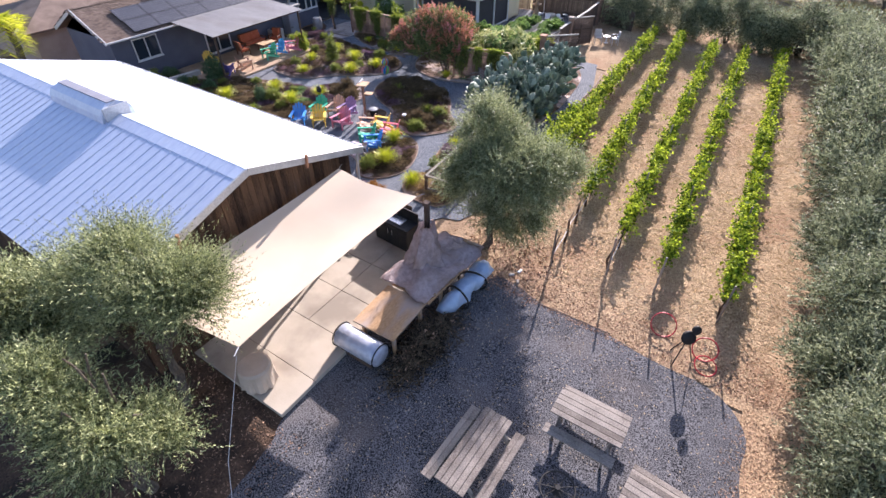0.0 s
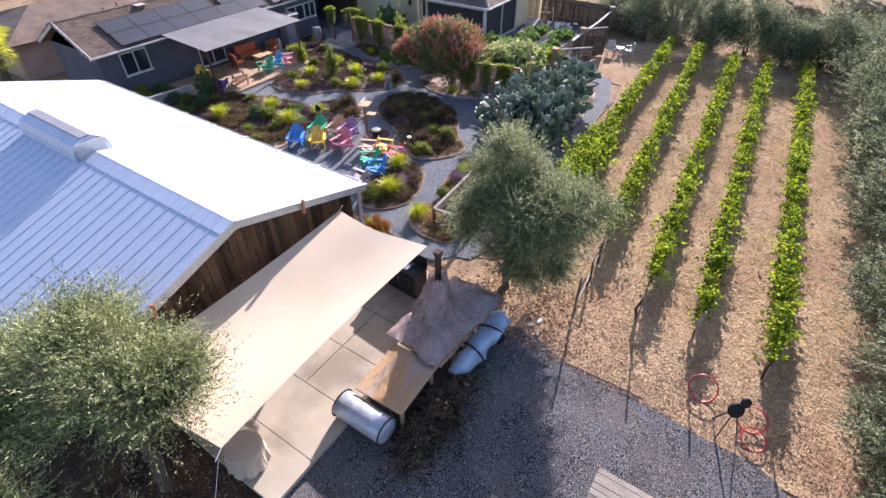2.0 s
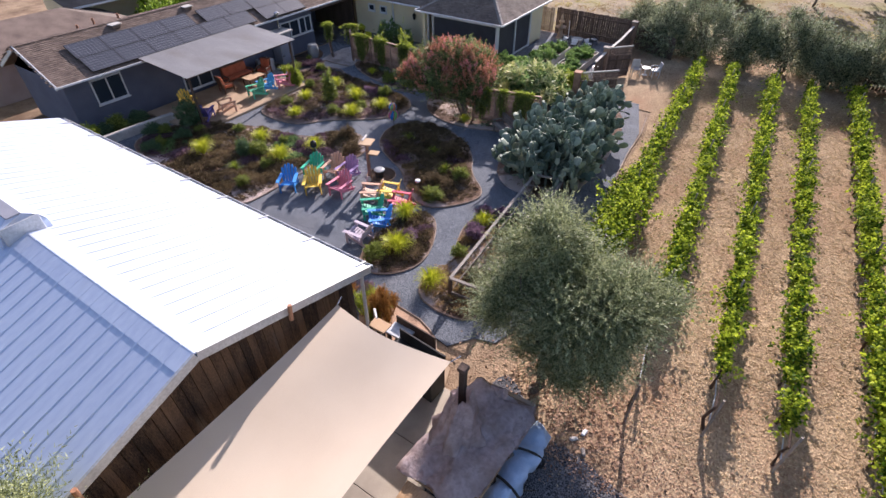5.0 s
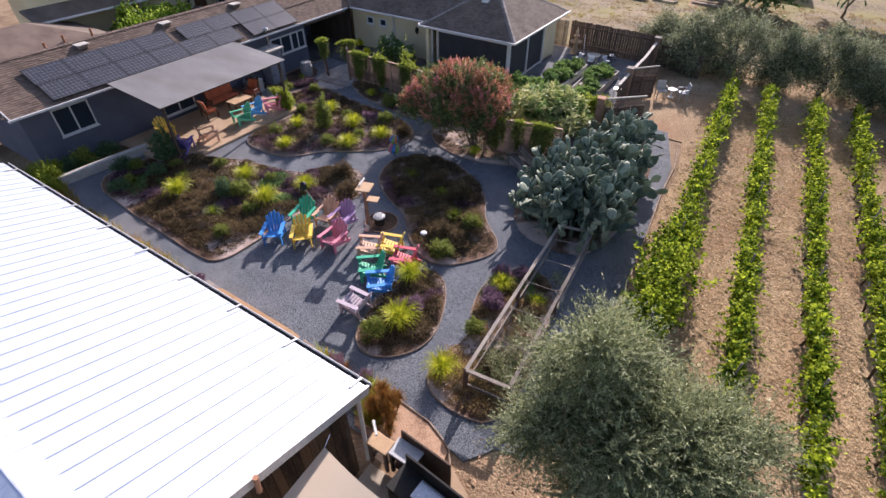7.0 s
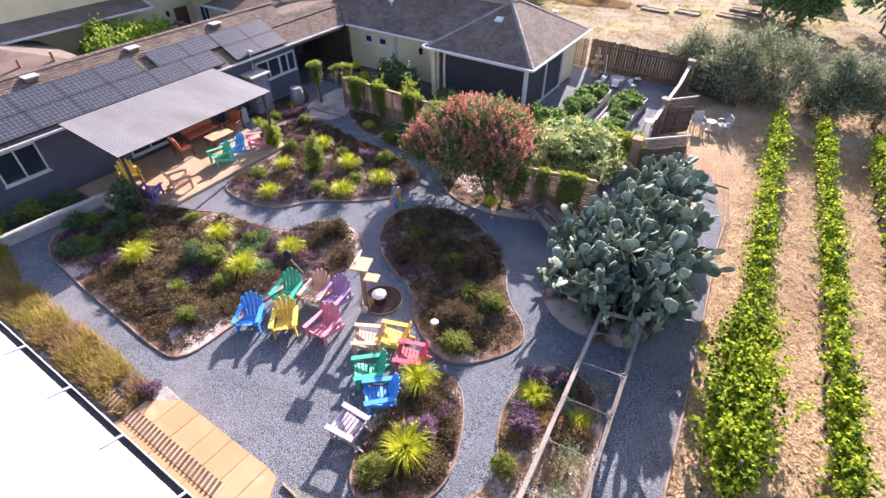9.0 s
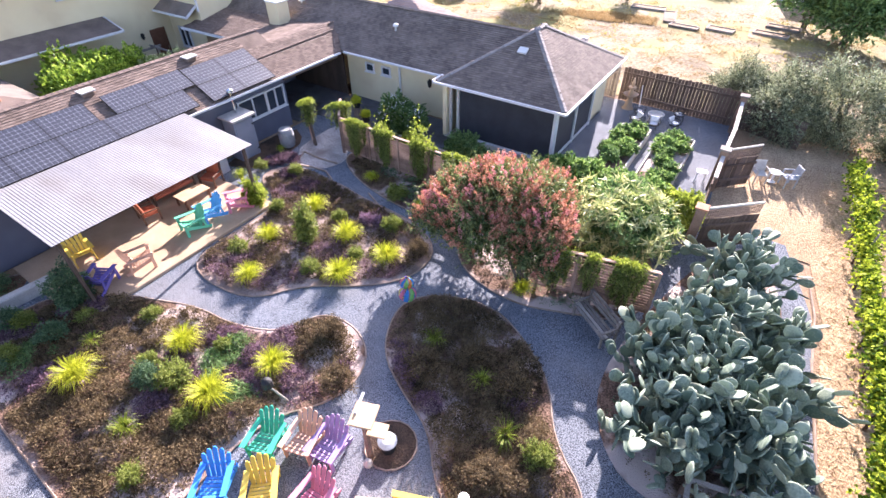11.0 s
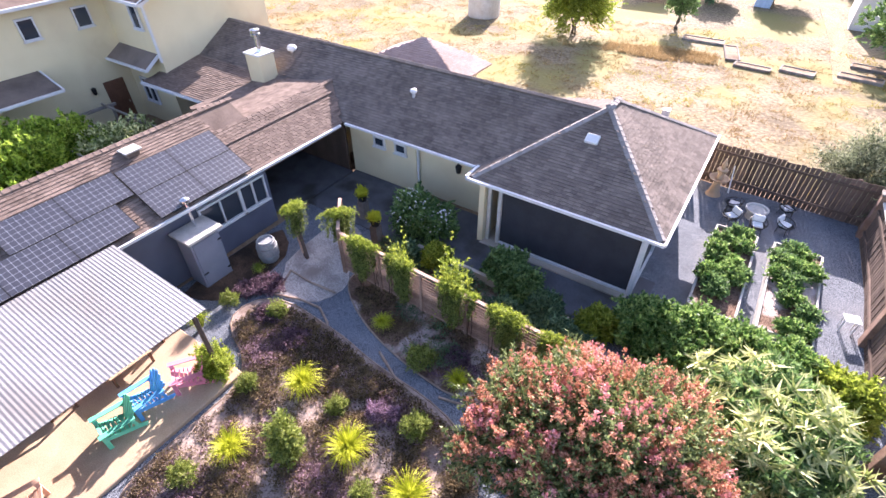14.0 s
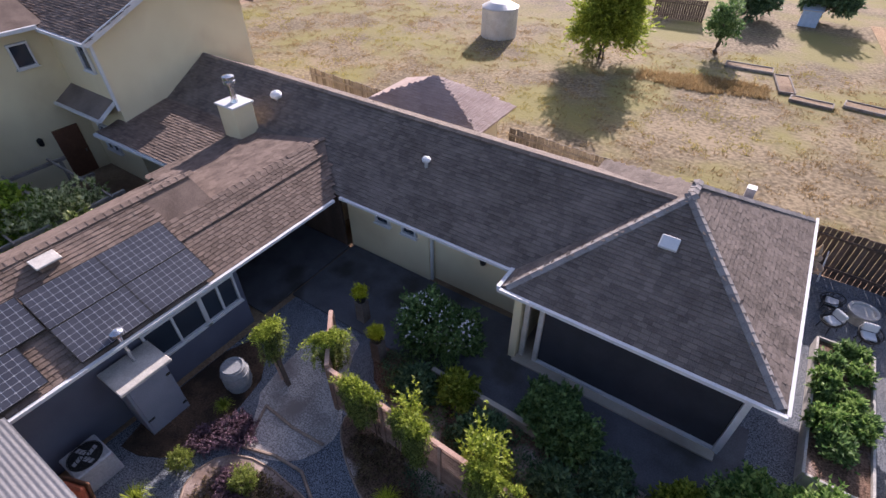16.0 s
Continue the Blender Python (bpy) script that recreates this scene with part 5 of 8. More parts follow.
for key, pts in BEDS.items():
    bed = thing("flower_bed", (0, 0, 0), {"west": "large heather bed edged in timber beside the gravel", "middle": "shaded purple heather bed with curved edging", "point": "small pointed bed with purple heather", "trellis": "narrow planted strip under the low trellis", "centre": "rounded heather bed in front of the porch", "myrtle": "mulched bed under the red crepe myrtle", "fence": "shaded bed along the lattice fence", "cactus": "gravelly bed under the prickly pear", "terrace": "shaded planting bed behind the lattice fence", "wall": "dark shaded planting strip by the blue wall"}[key], "flower bed", "garden beds")
    ring = rounded(pts, 2)
    ob = sheet("soil", ring, 0.055, M["bare_bed"] if key == "centre" else M["mulch"], "", "", parent=bed, kind="")
    if key not in ("terrace", "wall", "cactus"):
        bm = bmesh.new()
        tube(bm, [(x, y, gz(x) + 0.05) for x, y in ring], 0.028, 5, closed=True)
        part("edging", bm, M["edging"], bed, "weathered bent timber edging")
    rng = np.random.default_rng(sum(map(ord, key)))
    dens, mats = {"west": (330, ("heather", "heather_purple", "green_leaf")), "middle": (330, ("heather", "heather_purple", "dark_leaf")), "point": (320, ("heather", "heather_purple", "green_leaf")), "trellis": (260, ("straw", "heather", "green_leaf")), "centre": (360, ("heather", "plum_heather", "heather")), "myrtle": (60, ("heather", "dark_leaf", "green_leaf")), "fence": (150, ("heather", "dark_leaf", "heather_purple")), "cactus": (25, ("heather", "heather", "dark_leaf")), "terrace": (150, ("dark_leaf", "green_leaf", "dark_leaf")), "wall": (120, ("dark_leaf", "heather", "dark_leaf"))}[key]
    small = rounded([(x * 0.94 + 0.06 * np.mean([p[0] for p in pts]), y * 0.94 + 0.06 * np.mean([p[1] for p in pts])) for x, y in pts], 2)
    X, Y = scatter(small, dens, rng)
    # clumps of low cover, with bare patches between them
    MX, MY_ = scatter(small, 2.6, rng)
    MR, MH = rng.uniform(0.26, 0.58, len(MX)), rng.uniform(0.10, 0.27, len(MX)) * (1.7 if key == "middle" else 1.0)
    gap = 1 - ((X[:, None] - MX) ** 2 + (Y[:, None] - MY_) ** 2) / MR ** 2
    rise = np.clip(gap, 0, 1) ** 0.5 * MH
    own = np.argmax(gap + rise * 2, 1)
    mound = rise[np.arange(len(X)), own]
    field = np.where(mound > 0.02, 0.5, -0.72) + rng.normal(size=len(X)) * 0.3
    sort = (np.sin(MX * 0.9 + MY_ * 0.6 + len(key)) + 0.8 * np.sin(MY_ * 1.3 - MX * 0.7 + 2) + rng.normal(size=len(MX)) * 0.7)[own]
    if key == "centre":
        near = lambda spots, r: np.min([np.hypot(X - a, Y - b) for a, b in spots], 0) + rng.normal(size=len(X)) * 0.12 < r
        sort = np.where(near(PLUM, 0.55) & (rng.uniform(size=len(X)) < 0.75), 1.0, np.where(rng.uniform(size=len(X)) < 0.12, 1.0, 0.0))
        field = np.where(near(BARE, 0.27), -1.0, np.maximum(field, -0.3 + 0.5 * field))
    ok = field > -0.62
    for i, name in enumerate(mats):
        sel = ok & ((sort < 0.7) if i == 0 else ((sort >= 0.7) & (sort < 1.7)) if i == 1 else (sort >= 1.7))
        x, y, f = X[sel], Y[sel], mound[sel]
        if len(x) == 0:
            continue
        n = len(x)
        base = np.stack([x, y, gzs(x) + 0.06 + f * rng.uniform(0.55, 1.0, n)], 1)
        per = 10
        D = np.concatenate([rng.normal(size=(n * per, 2)), rng.uniform(0.2, 1.5, (n * per, 1))], 1)
        P = np.repeat(base, per, 0) + rng.normal(size=(n * per, 3)) * (0.055, 0.055, 0.018)
        tagged(quads("ground_cover", leaf_quads(P, D, 0.06, 0.026, rng), M[name], bed), kind="stuff")


def tuft_thing(seed, material, blades=520, reach=0.6, tall=0.52):
    """A fountain of arching grass blades."""
    rng = np.random.default_rng(seed)
    t = thing("grass_tuft", (0, 0, 0), "spiky yellow-green ornamental grass tuft in mulch", "ornamental grass", "grass tufts")
    az = rng.uniform(0, 2 * np.pi, blades)
    r = reach * rng.uniform(0.1, 1.15, blades)
    h = tall * rng.uniform(0.6, 1.15, blades)
    u = np.stack([np.cos(az), np.sin(az), np.zeros(blades)], 1)
    side = np.stack([-np.sin(az), np.cos(az), np.zeros(blades)], 1)
    out = []
    st = [(0.04, 0.0), (0.35, 0.75), (0.72, 1.0), (1.0, 0.72)]
    for (s0, h0), (s1, h1) in zip(st, st[1:]):
        w0, w1 = 0.011 * (1.15 - s0), 0.011 * (1.05 - s1)
        a = u * (r * s0)[:, None] + np.array([0, 0, 1]) * (h * h0)[:, None]
        b = u * (r * s1)[:, None] + np.array([0, 0, 1]) * (h * h1)[:, None]
        out.append(np.stack([a - side * w0, a + side * w0, b + side * w1, b - side * w1], 1))
    tagged(quads("blade_fan", np.concatenate(out), material, t), kind="stuff")
    return t


def shrub_thing(name, seed, mat, radii, twigs, leaf, label, category="shrub", group="", low=-0.25, shell=0.3, twig=0.14, per=9):
    """A small bush: woody stems and a lumpy leaf mass standing on the ground."""
    rng = np.random.default_rng(seed)
    t = thing(name, (0, 0, 0), label, category, group)
    bm = bmesh.new()
    for i in range(5):
        d = rng.normal(size=2) * 0.25
        limb(bm, (0, 0, -0.02), (d[0] * radii[0], d[1] * radii[1], radii[2] * 0.9), 0.02, 0.008, rng, 3, 0.02)
    part("stem", bm, M["bark"], t)
    quads("foliage", crown_leaves(rng, (0, 0, radii[2] * 0.8), radii, twigs, twig, per, *leaf, shell=shell, low=low, lump=0.25), M[mat], t)
    return t


def spread(proto, places, seed=0):
    """Copies of a thing at (x, y, size) on the ground, the first being the thing itself."""
    r = random.Random(seed)
    for i, p in enumerate(places):
        x, y, s = p[0], p[1], p[2] if len(p) > 2 else 1.0
        lift = p[3] if len(p) > 3 else 0.05
        m = pose(x, y, gz(x) + lift, 0, 0, r.uniform(0, 360)) @ Matrix.Scale(s, 4)
        if i == 0:
            proto.matrix_world = m
        else:
            c = copy_thing(proto, m)
            c.scale = (s, s, s * r.uniform(0.9, 1.12))


spread(tuft_thing(3, M["tuft"]), [(-24.3, 15.05, 1.1), (-22.9, 17.25, 1.0), (-20.9, 16.6, 1.1), (-20.3, 18.1, 0.95), (-12.75, 14.5, 1.15), (-13.6, 16.2, 1.0), (-10.95, 17.46, 0.8), (-10.75, 13.75, 0.95), (-9.7, 17.5, 0.6),
    (-24.6, 21.8, 0.9), (-23.6, 20.1, 0.95), (-22.3, 23.3, 1.05), (-21.2, 21.7, 1.1), (-20.5, 23.2, 1.05), (-24.5, 24.0, 1.0), (-21.2, 26.3, 0.7), (-24.1, 26.8, 0.65), (-16.0, 24.3, 0.7)], 1)
dim = tuft_thing(5, M["lime_leaf"], 190, 0.44, 0.36)
tagged(dim, "dull green ornamental grass tuft in shaded bed")
spread(dim, [(-21.9, 14.9, 1.0), (-25.2, 15.9, 0.9), (-15.4, 20.7, 0.95), (-14.2, 19.7, 1.05), (-17.2, 21.2, 1.0), (-20.8, 14.4, 0.7)], 2)
spread(shrub_thing("round_shrub", 6, "box_leaf", (0.34, 0.34, 0.3), 420, (0.05, 0.028), "small round green shrub in mulch", group="small shrubs"), [(-23.1, 16.3, 0.8), (-22.0, 17.8, 0.6), (-20.9, 15.8, 0.7), (-24.7, 17.4, 0.7), (-22.1, 16.4, 1.1), (-13.1, 13.7, 0.9), (-10.75, 15.45, 0.7), (-25.0, 20.8, 0.8), (-25.7, 23.2, 0.75), (-22.2, 21.4, 0.8), (-21.4, 22.7, 0.7), (-23.3, 24.0, 0.7), (-22.4, 26.3, 1.0), (-21.3, 24.6, 0.9), (-28.6, 24.9, 0.7), (-13.3, 19.6, 0.9), (-13.4, 17.7, 1.0), (-27.0, 25.4, 0.8), (-20.6, 14.3, 0.7), (-26.2, 16.3, 0.7), (-27.4, 15.2, 0.8), (-26.6, 14.4, 0.7), (-29.8, 14.2, 1.2), (-29.9, 12.4, 1.3), (-19.9, 26.9, 0.9)], 3)
spread(shrub_thing("dry_shrub", 26, "heather", (0.36, 0.36, 0.3), 480, (0.05, 0.02), "round dark brown shrub in a bare patch", group="dry shrubs"), [(-19.75, 19.75, 1.0), (-18.45, 18.6, 1.1), (-16.9, 20.2, 1.2), (-15.9, 21.2, 1.1), (-14.6, 20.9, 1.2), (-14.0, 18.6, 1.0), (-19.75, 24.0, 0.9)], 6)
spread(shrub_thing("upright_shrub", 7, "lime_leaf", (0.36, 0.36, 0.62), 700, (0.07, 0.035), "upright lime-green shrub beside the porch", group="upright shrubs", low=-0.8), [(-26.7, 23.05, 1.0)], 4)
spread(shrub_thing("column_shrub", 17, "box_leaf", (0.17, 0.17, 0.62), 520, (0.06, 0.03), "slim green columnar shrub in the heather bed", low=-0.9), [(-23.4, 22.5, 1.4)], 4)
spread(shrub_thing("conifer_bush", 8, "dark_leaf", (0.5, 0.5, 0.75), 900, (0.07, 0.03), "dark green bushy shrub at the porch corner", group="dark shrubs", low=-0.7), [(-27.1, 16.5, 1.0), (-22.6, 16.0, 0.55)], 5)

dk = shrub_thing("dark_shrub", 10, "dark_leaf", (0.5, 0.5, 0.36), 620, (0.06, 0.03), "dark low shrub in the shaded corner bed", group="corner shrubs")
spread(dk, [(-27.9, 14.9, 0.8), (-27.2, 16.4, 0.7), (-26.6, 13.9, 0.7), (-26.3, 15.4, 0.7), (-29.8, 15.3, 0.8), (-29.8, 13.6, 0.9)], 9)

sheet("wall_bed", [(-30.5, 24.3), (-29.4, 24.5), (-28.6, 25.3), (-28.7, 26.4), (-29.0, 27.8), (-30.5, 28.6)], 0.035, M["earth"], "brown planting earth along the wing wall", "ground", smooth=1)
spread(tuft_thing(23, M["lime_leaf"], 220, 0.4, 0.5), [(-28.55, 23.85, 1.0), (-28.95, 26.35, 0.7)], 31)
spread(shrub_thing("low_heather", 25, "heather_purple", (0.45, 0.4, 0.1), 420, (0.06, 0.03), "low dusky purple heather clump in the bed", group="heather clumps"), [(-28.2, 26.1, 1.0), (-28.6, 25.6, 0.9), (-21.6, 26.9, 0.8), (-25.9, 24.9, 1.0), (-27.2, 25.2, 0.9)], 32)

# crepe myrtle
rng = np.random.default_rng(21)
cm = thing("crepe_myrtle", (-16.2, 24.9, 0.05), "crepe myrtle tree in coral-red bloom over the path", "tree")
bm = bmesh.new()
C = np.array((-1.25, 0.6, 2.2))
for i in range(6):
    d = unit(rng.normal(size=3) * (1, 1, 0.4) + np.array([0, 0, 0.6]))
    limb(bm, rng.normal(size=3) * (0.12, 0.12, 0), C * (0.4, 0.4, 0.55) + rng.normal(size=3) * 0.2, 0.055, 0.04, rng)
    limb(bm, C * (0.4, 0.4, 0.55), C + d * np.array((2.0, 1.5, 1.1)), 0.04, 0.012, rng, 5, 0.1)
part("trunk", bm, M["bark"], cm)
LOBES = [(np.array(c), np.array(r)) for c, r in (((-1.2, 0.6, 2.35), (1.35, 1.2, 1.0)), ((-2.35, 0.2, 1.95), (1.0, 1.0, 0.85)), ((0.0, 0.3, 2.0), (1.05, 1.0, 0.85)), ((-1.5, -0.6, 1.75), (1.2, 0.8, 0.75)), ((-0.6, 1.6, 2.05), (1.2, 0.95, 0.9)), ((-2.0, 1.35, 2.1), (0.95, 0.9, 0.8)), ((0.35, -0.35, 1.45), (0.7, 0.65, 0.6)), ((-3.15, 0.75, 1.75), (0.75, 0.85, 0.7)), ((-3.0, -0.35, 1.5), (0.75, 0.7, 0.6)))]
quads("foliage", np.concatenate([crown_leaves(rng, c, r, int(1400 * r[0] * r[1]), 0.26, 9, 0.085, 0.045, shell=0.2, lump=0.3, low=-0.8) for c, r in LOBES]), M["myrtle_leaf"], cm)


def panicles(count, petals, low):
    """Upright cone-shaped flower heads gathered in groups over the crown."""
    out = []
    for c, r in LOBES:
        g = unit(rng.normal(size=(int(count * r[0] * r[1]), 3)))
        g = g[g[:, 2] > low]
        d = unit(g[rng.integers(0, max(3, len(g) // 4), len(g))] + rng.normal(size=g.shape) * 0.24)
        root = c + d * r * rng.uniform(0.85, 1.12, (len(d), 1))
        way = unit(d * 0.7 + rng.normal(size=d.shape) * 0.22 + np.array([0, 0, 0.9]))
        t = rng.uniform(0, 1, (len(d), petals, 1))
        ln = rng.uniform(0.18, 0.42, (len(d), 1, 1))
        P = root[:, None] + way[:, None] * t * ln + rng.normal(size=(len(d), petals, 3)) * 0.05 * (1.15 - t)
        out.append(leaf_quads(P.reshape(-1, 3), rng.normal(size=(len(d) * petals, 3)) + np.array([0, 0, 0.4]), 0.05, 0.042, rng))
    return np.concatenate(out)


quads("blossom", panicles(205, 44, -0.35), M["myrtle_red"], cm)
quads("fresh_blossom", panicles(48, 46, -0.1), M["myrtle_pink"], cm)

# pale shrub, green shrubs and herbs round the raised beds
sh = shrub_thing("variegated_shrub", 41, "green_leaf", (1.5, 1.6, 0.85), 2000, (0.20, 0.07), "large pale cream-and-green variegated shrub with starry leaf clusters", low=-0.6, shell=0.4, twig=0.3, per=9)
rng = np.random.default_rng(43)
d = unit(rng.normal(size=(410, 3)))
d = d[d[:, 2] > -0.35]
tip = np.array((0, 0, 0.8)) + d * np.array((1.85, 1.85, 1.0)) * rng.uniform(0.75, 1.05, (len(d), 1)) * (1 + 0.2 * np.sin(d[:, :1] * 5.1) * np.sin(d[:, 1:2] * 4.3 + 1) + 0.14 * np.sin(d[:, 1:2] * 9 + d[:, :1] * 3))
way = unit(d + rng.normal(size=d.shape) * 0.25 + np.array([0, 0, 0.5]))
fan = rng.normal(size=(len(d), 11, 3))
fan = unit(fan - way[:, None] * np.sum(fan * way[:, None], 2, keepdims=True)) + way[:, None] * rng.uniform(0.05, 0.7, (len(d), 11, 1))
tagged(quads("leaf_rosette", leaf_quads(np.repeat(tip, 11, 0), fan.reshape(-1, 3), 0.38, 0.075, rng), M["star_leaf"], sh), kind="stuff")
sh.matrix_world = pose(-14.45, 28.6, 0.05)
for i, (x, y, r, m, *tall) in enumerate(((-17.5, 30.5, 0.85, "veg_leaf"), (-16.4, 31.0, 0.8, "veg_leaf"), (-15.2, 31.2, 0.7, "veg_leaf"), (-14.0, 31.3, 0.65, "veg_leaf"), (-12.9, 30.9, 0.7, "lime_leaf"), (-18.8, 30.1, 0.42, "lime_leaf"), (-16.9, 29.9, 0.6, "veg_leaf"), (-21.4, 30.3, 0.5, "green_leaf"), (-22.1, 30.6, 0.6, "green_leaf"), (-20.4, 29.9, 0.38, "dark_leaf"), (-20.0, 29.0, 0.5, "dark_leaf", 0.4), (-19.0, 28.9, 0.5, "dark_leaf", 0.4), (-26.0, 31.0, 0.68, "green_leaf", 1.3), (-25.2, 31.2, 0.55, "green_leaf", 1.2), (-24.3, 29.9, 0.34, "lime_leaf", 1.1), (-25.3, 29.5, 0.36, "dark_leaf"), (-23.2, 29.2, 0.42, "dark_leaf"), (-21.3, 29.0, 0.34, "dark_leaf"), (-19.6, 29.1, 0.38, "dark_leaf"))):
    s = shrub_thing("garden_shrub", 60 + i, m, (r, r, r * (tall[0] if tall else 0.75)), int(1500 * r), (0.11, 0.07), "leafy green shrub in the bed near the yellow house" if m in ("green_leaf", "veg_leaf") else "pale flowering shrub behind the lattice fence" if m == "pale_leaf" else "low dark-leaved shrub in the shaded bed" if m == "dark_leaf" else "yellow-green flowering shrub behind the lattice", group="terrace shrubs", low=-0.5, shell=0.4, twig=0.2)
    s.matrix_world = pose(x, y, 0.06)
    if i in (12, 13):
        d = unit(rng.normal(size=(520, 3)))
        d = d[d[:, 2] > 0.1]
        quads("blossom", leaf_quads(np.array((0, 0, r * tall[0] * 0.8)) + d * np.array((r, r, r * tall[0])) * rng.uniform(1.0, 1.2, (len(d), 1)), d + rng.normal(size=d.shape), 0.07, 0.06, rng), M["white_plastic"], s)
        tagged(s, "tall dark green shrub dotted with white flowers", "shrub")
loose = shrub_thing("flowering_shrub", 90, "lime_leaf", (0.34, 0.24, 1.15), 190, (0.09, 0.05), "thin tall yellow-green shrub behind the lattice", "shrub", "tall thin shrubs", low=-0.9, shell=0.2, twig=0.25, per=7)
spread(loose, [(-24.55, 28.3, 0.95), (-22.75, 28.3, 1.08), (-22.35, 28.4, 0.9)], 12)

# prickly pear
rng = np.random.default_rng(77)
cac = thing("prickly_pear", (0, 0, 0), "huge sprawling grey-green prickly pear cactus", "cactus")
bm = bmesh.new()
bmesh.ops.create_icosphere(bm, subdivisions=2, radius=1.0)
for v in bm.verts:
    t = v.co.z
    v.co = Vector((v.co.x * 0.142 * (1.0 + 0.2 * t), v.co.y * 0.021, 0.185 * (t + 0.96)))
base_co = np.array([v.co[:] for v in bm.verts])
base_fc = [[v.index for v in f.verts] for f in bm.faces]
ring = [(-12.3, 21.6), (-11.3, 20.7), (-9.0, 20.7), (-8.65, 22.8), (-9.5, 26.5), (-10.2, 29.4), (-10.8, 30.0), (-11.4, 27.5), (-12.0, 24.5), (-12.4, 22.8)]
SX, SY = scatter(ring, 6.0, rng)
mats4 = []


def grow(m, depth, size):
    mats4.append(m @ Matrix.Scale(size, 4))
    if depth <= 0:
        return
    for _ in range(1 if rng.uniform() < 0.45 else 2):
        a = rng.uniform(-45, 45)
        tip = m @ Matrix.Translation((0.12 * size * math.sin(radians(a)), 0, 0.29 * size))
        grow(tip @ Matrix.Rotation(radians(a * 0.8), 4, "Y") @ Matrix.Rotation(radians(rng.uniform(-75, 75)), 4, "Z") @ Matrix.Rotation(radians(rng.uniform(-22, 22)), 4, "X"), depth - 1, size * rng.uniform(0.85, 1.05))


for x, y in zip(SX, SY):
    rim = min(math.hypot(x - a, y - b) for a, b in ring)
    deep = 3 if rim < 0.55 else (4 if rng.uniform() < 0.65 else 5)
    grow(pose(x, y, gz(x) + 0.02, rng.uniform(-15, 15), rng.uniform(-15, 15), rng.uniform(0, 360)), deep, rng.uniform(1.15, 1.5))
mats4.sort(key=lambda m: -m.translation.z)
first = None
for m in mats4[:300]:
    if first is None:
        first = part("pad", bm, M["cactus"], cac)
        for p in first.data.polygons:
            p.use_smooth = True
        ob = first
    else:
        ob = new("pad", first.data)
        ob.parent = cac
    ob.matrix_world = m
V, F = [], []
for i, m in enumerate(mats4[300:]):
    A = np.array(m)
    V.append(base_co @ A[:3, :3].T + A[:3, 3])
    F += [[a + i * len(base_co) for a in f] for f in base_fc]
me = bpy.data.meshes.new("pad_mass")
me.from_pydata(np.concatenate(V), [], F)
me.materials.append(M["cactus"])
me.polygons.foreach_set("use_smooth", [True] * len(me.polygons))
ob = new("pad_mass", me)
ob.parent = cac
tagged(ob, kind="stuff")

# meadow strip along the barn
rng = np.random.default_rng(88)
for pts, label, mm in (([(-30.0, 11.4), (-29.5, 12.9), (-26.3, 12.3), (-22.0, 12.4), (-19.3, 12.3), (-19.2, 11.4)], "yellowish wild grass strip along the barn", ("green_straw", "straw", "lavender")), ([(-14.2, 11.4), (-14.0, 12.4), (-12.6, 12.5), (-11.3, 12.4), (-11.2, 11.5)], "orange dry grass clump at the barn corner", ("rust_grass", "lime_leaf", "lavender"))):
    strip = thing("wild_grass", (0, 0, 0), label, "grass", kind="stuff")
    for i, m in enumerate(mm):
        X, Y = scatter(pts, (480, 420, 110)[i], rng)
        f = np.sin(X * 1.7 + 2.1 * i) + np.sin(X * 4.1 + Y * 3 + i) + 0.7 * np.sin(Y * 5 - X * 2.3 + 2 * i) + rng.normal(size=len(X)) * 0.4
        X, Y, f = X[f > -0.2], Y[f > -0.2], f[f > -0.2]
        n = len(X)
        P = np.repeat(np.stack([X, Y, gzs(X)], 1), 3, 0) + rng.normal(size=(n * 3, 3)) * (0.05, 0.05, 0)
        D = np.concatenate([rng.normal(size=(n * 3, 2)) * 0.45, np.ones((n * 3, 1))], 1)
        tagged(quads("grass_blades", leaf_quads(P, D, 0.36 if m != "lavender" else 0.2, 0.03, rng), M[m], strip), kind="stuff")
dry = tuft_thing(9, M["rust_grass"], 420, 0.36, 0.85)
tagged(dry, "tall rust-orange dry grass at the barn corner", "ornamental grass")
spread(dry, [(-11.25, 12.0, 0.9, 0.0), (-11.5, 12.2, 0.8, 0.0), (-11.0, 11.8, 0.8, 0.0), (-11.45, 11.75, 0.85, 0.0), (-11.1, 12.25, 0.7, 0.0), (-10.8, 11.55, 0.6, 0.0)], 12)
sheet("wood_chips", [(-12.0, 11.3), (-11.8, 12.4), (-10.95, 12.4), (-10.2, 12.35), (-9.72, 12.17), (-9.3, 11.9), (-9.6, 11.2), (-10.8, 11.2)], 0.034, M["leaf_litter"], "tan wood chips around the barn corner", "mulch", smooth=1)
sheet("ply_sheet", [(-9.8, 11.75), (-9.2, 11.75), (-8.5, 11.4), (-8.3, 10.8), (-9.5, 11.0)], 0.05, M["patio"], "orange-tan hardpan beside the counters", "ground")
bm = bmesh.new()
tube(bm, [(x, y, gz(x) + 0.04) for x, y in ((-11.9, 12.45), (-10.95, 12.42), (-10.21, 12.37), (-9.72, 12.19), (-9.4, 12.02), (-9.1, 11.6))], 0.028, 6)
tagged(link_mesh("path_edging", bm, M["edging"]), "thin bent timber edging beside the wood chips", "edging", "timber edgings")
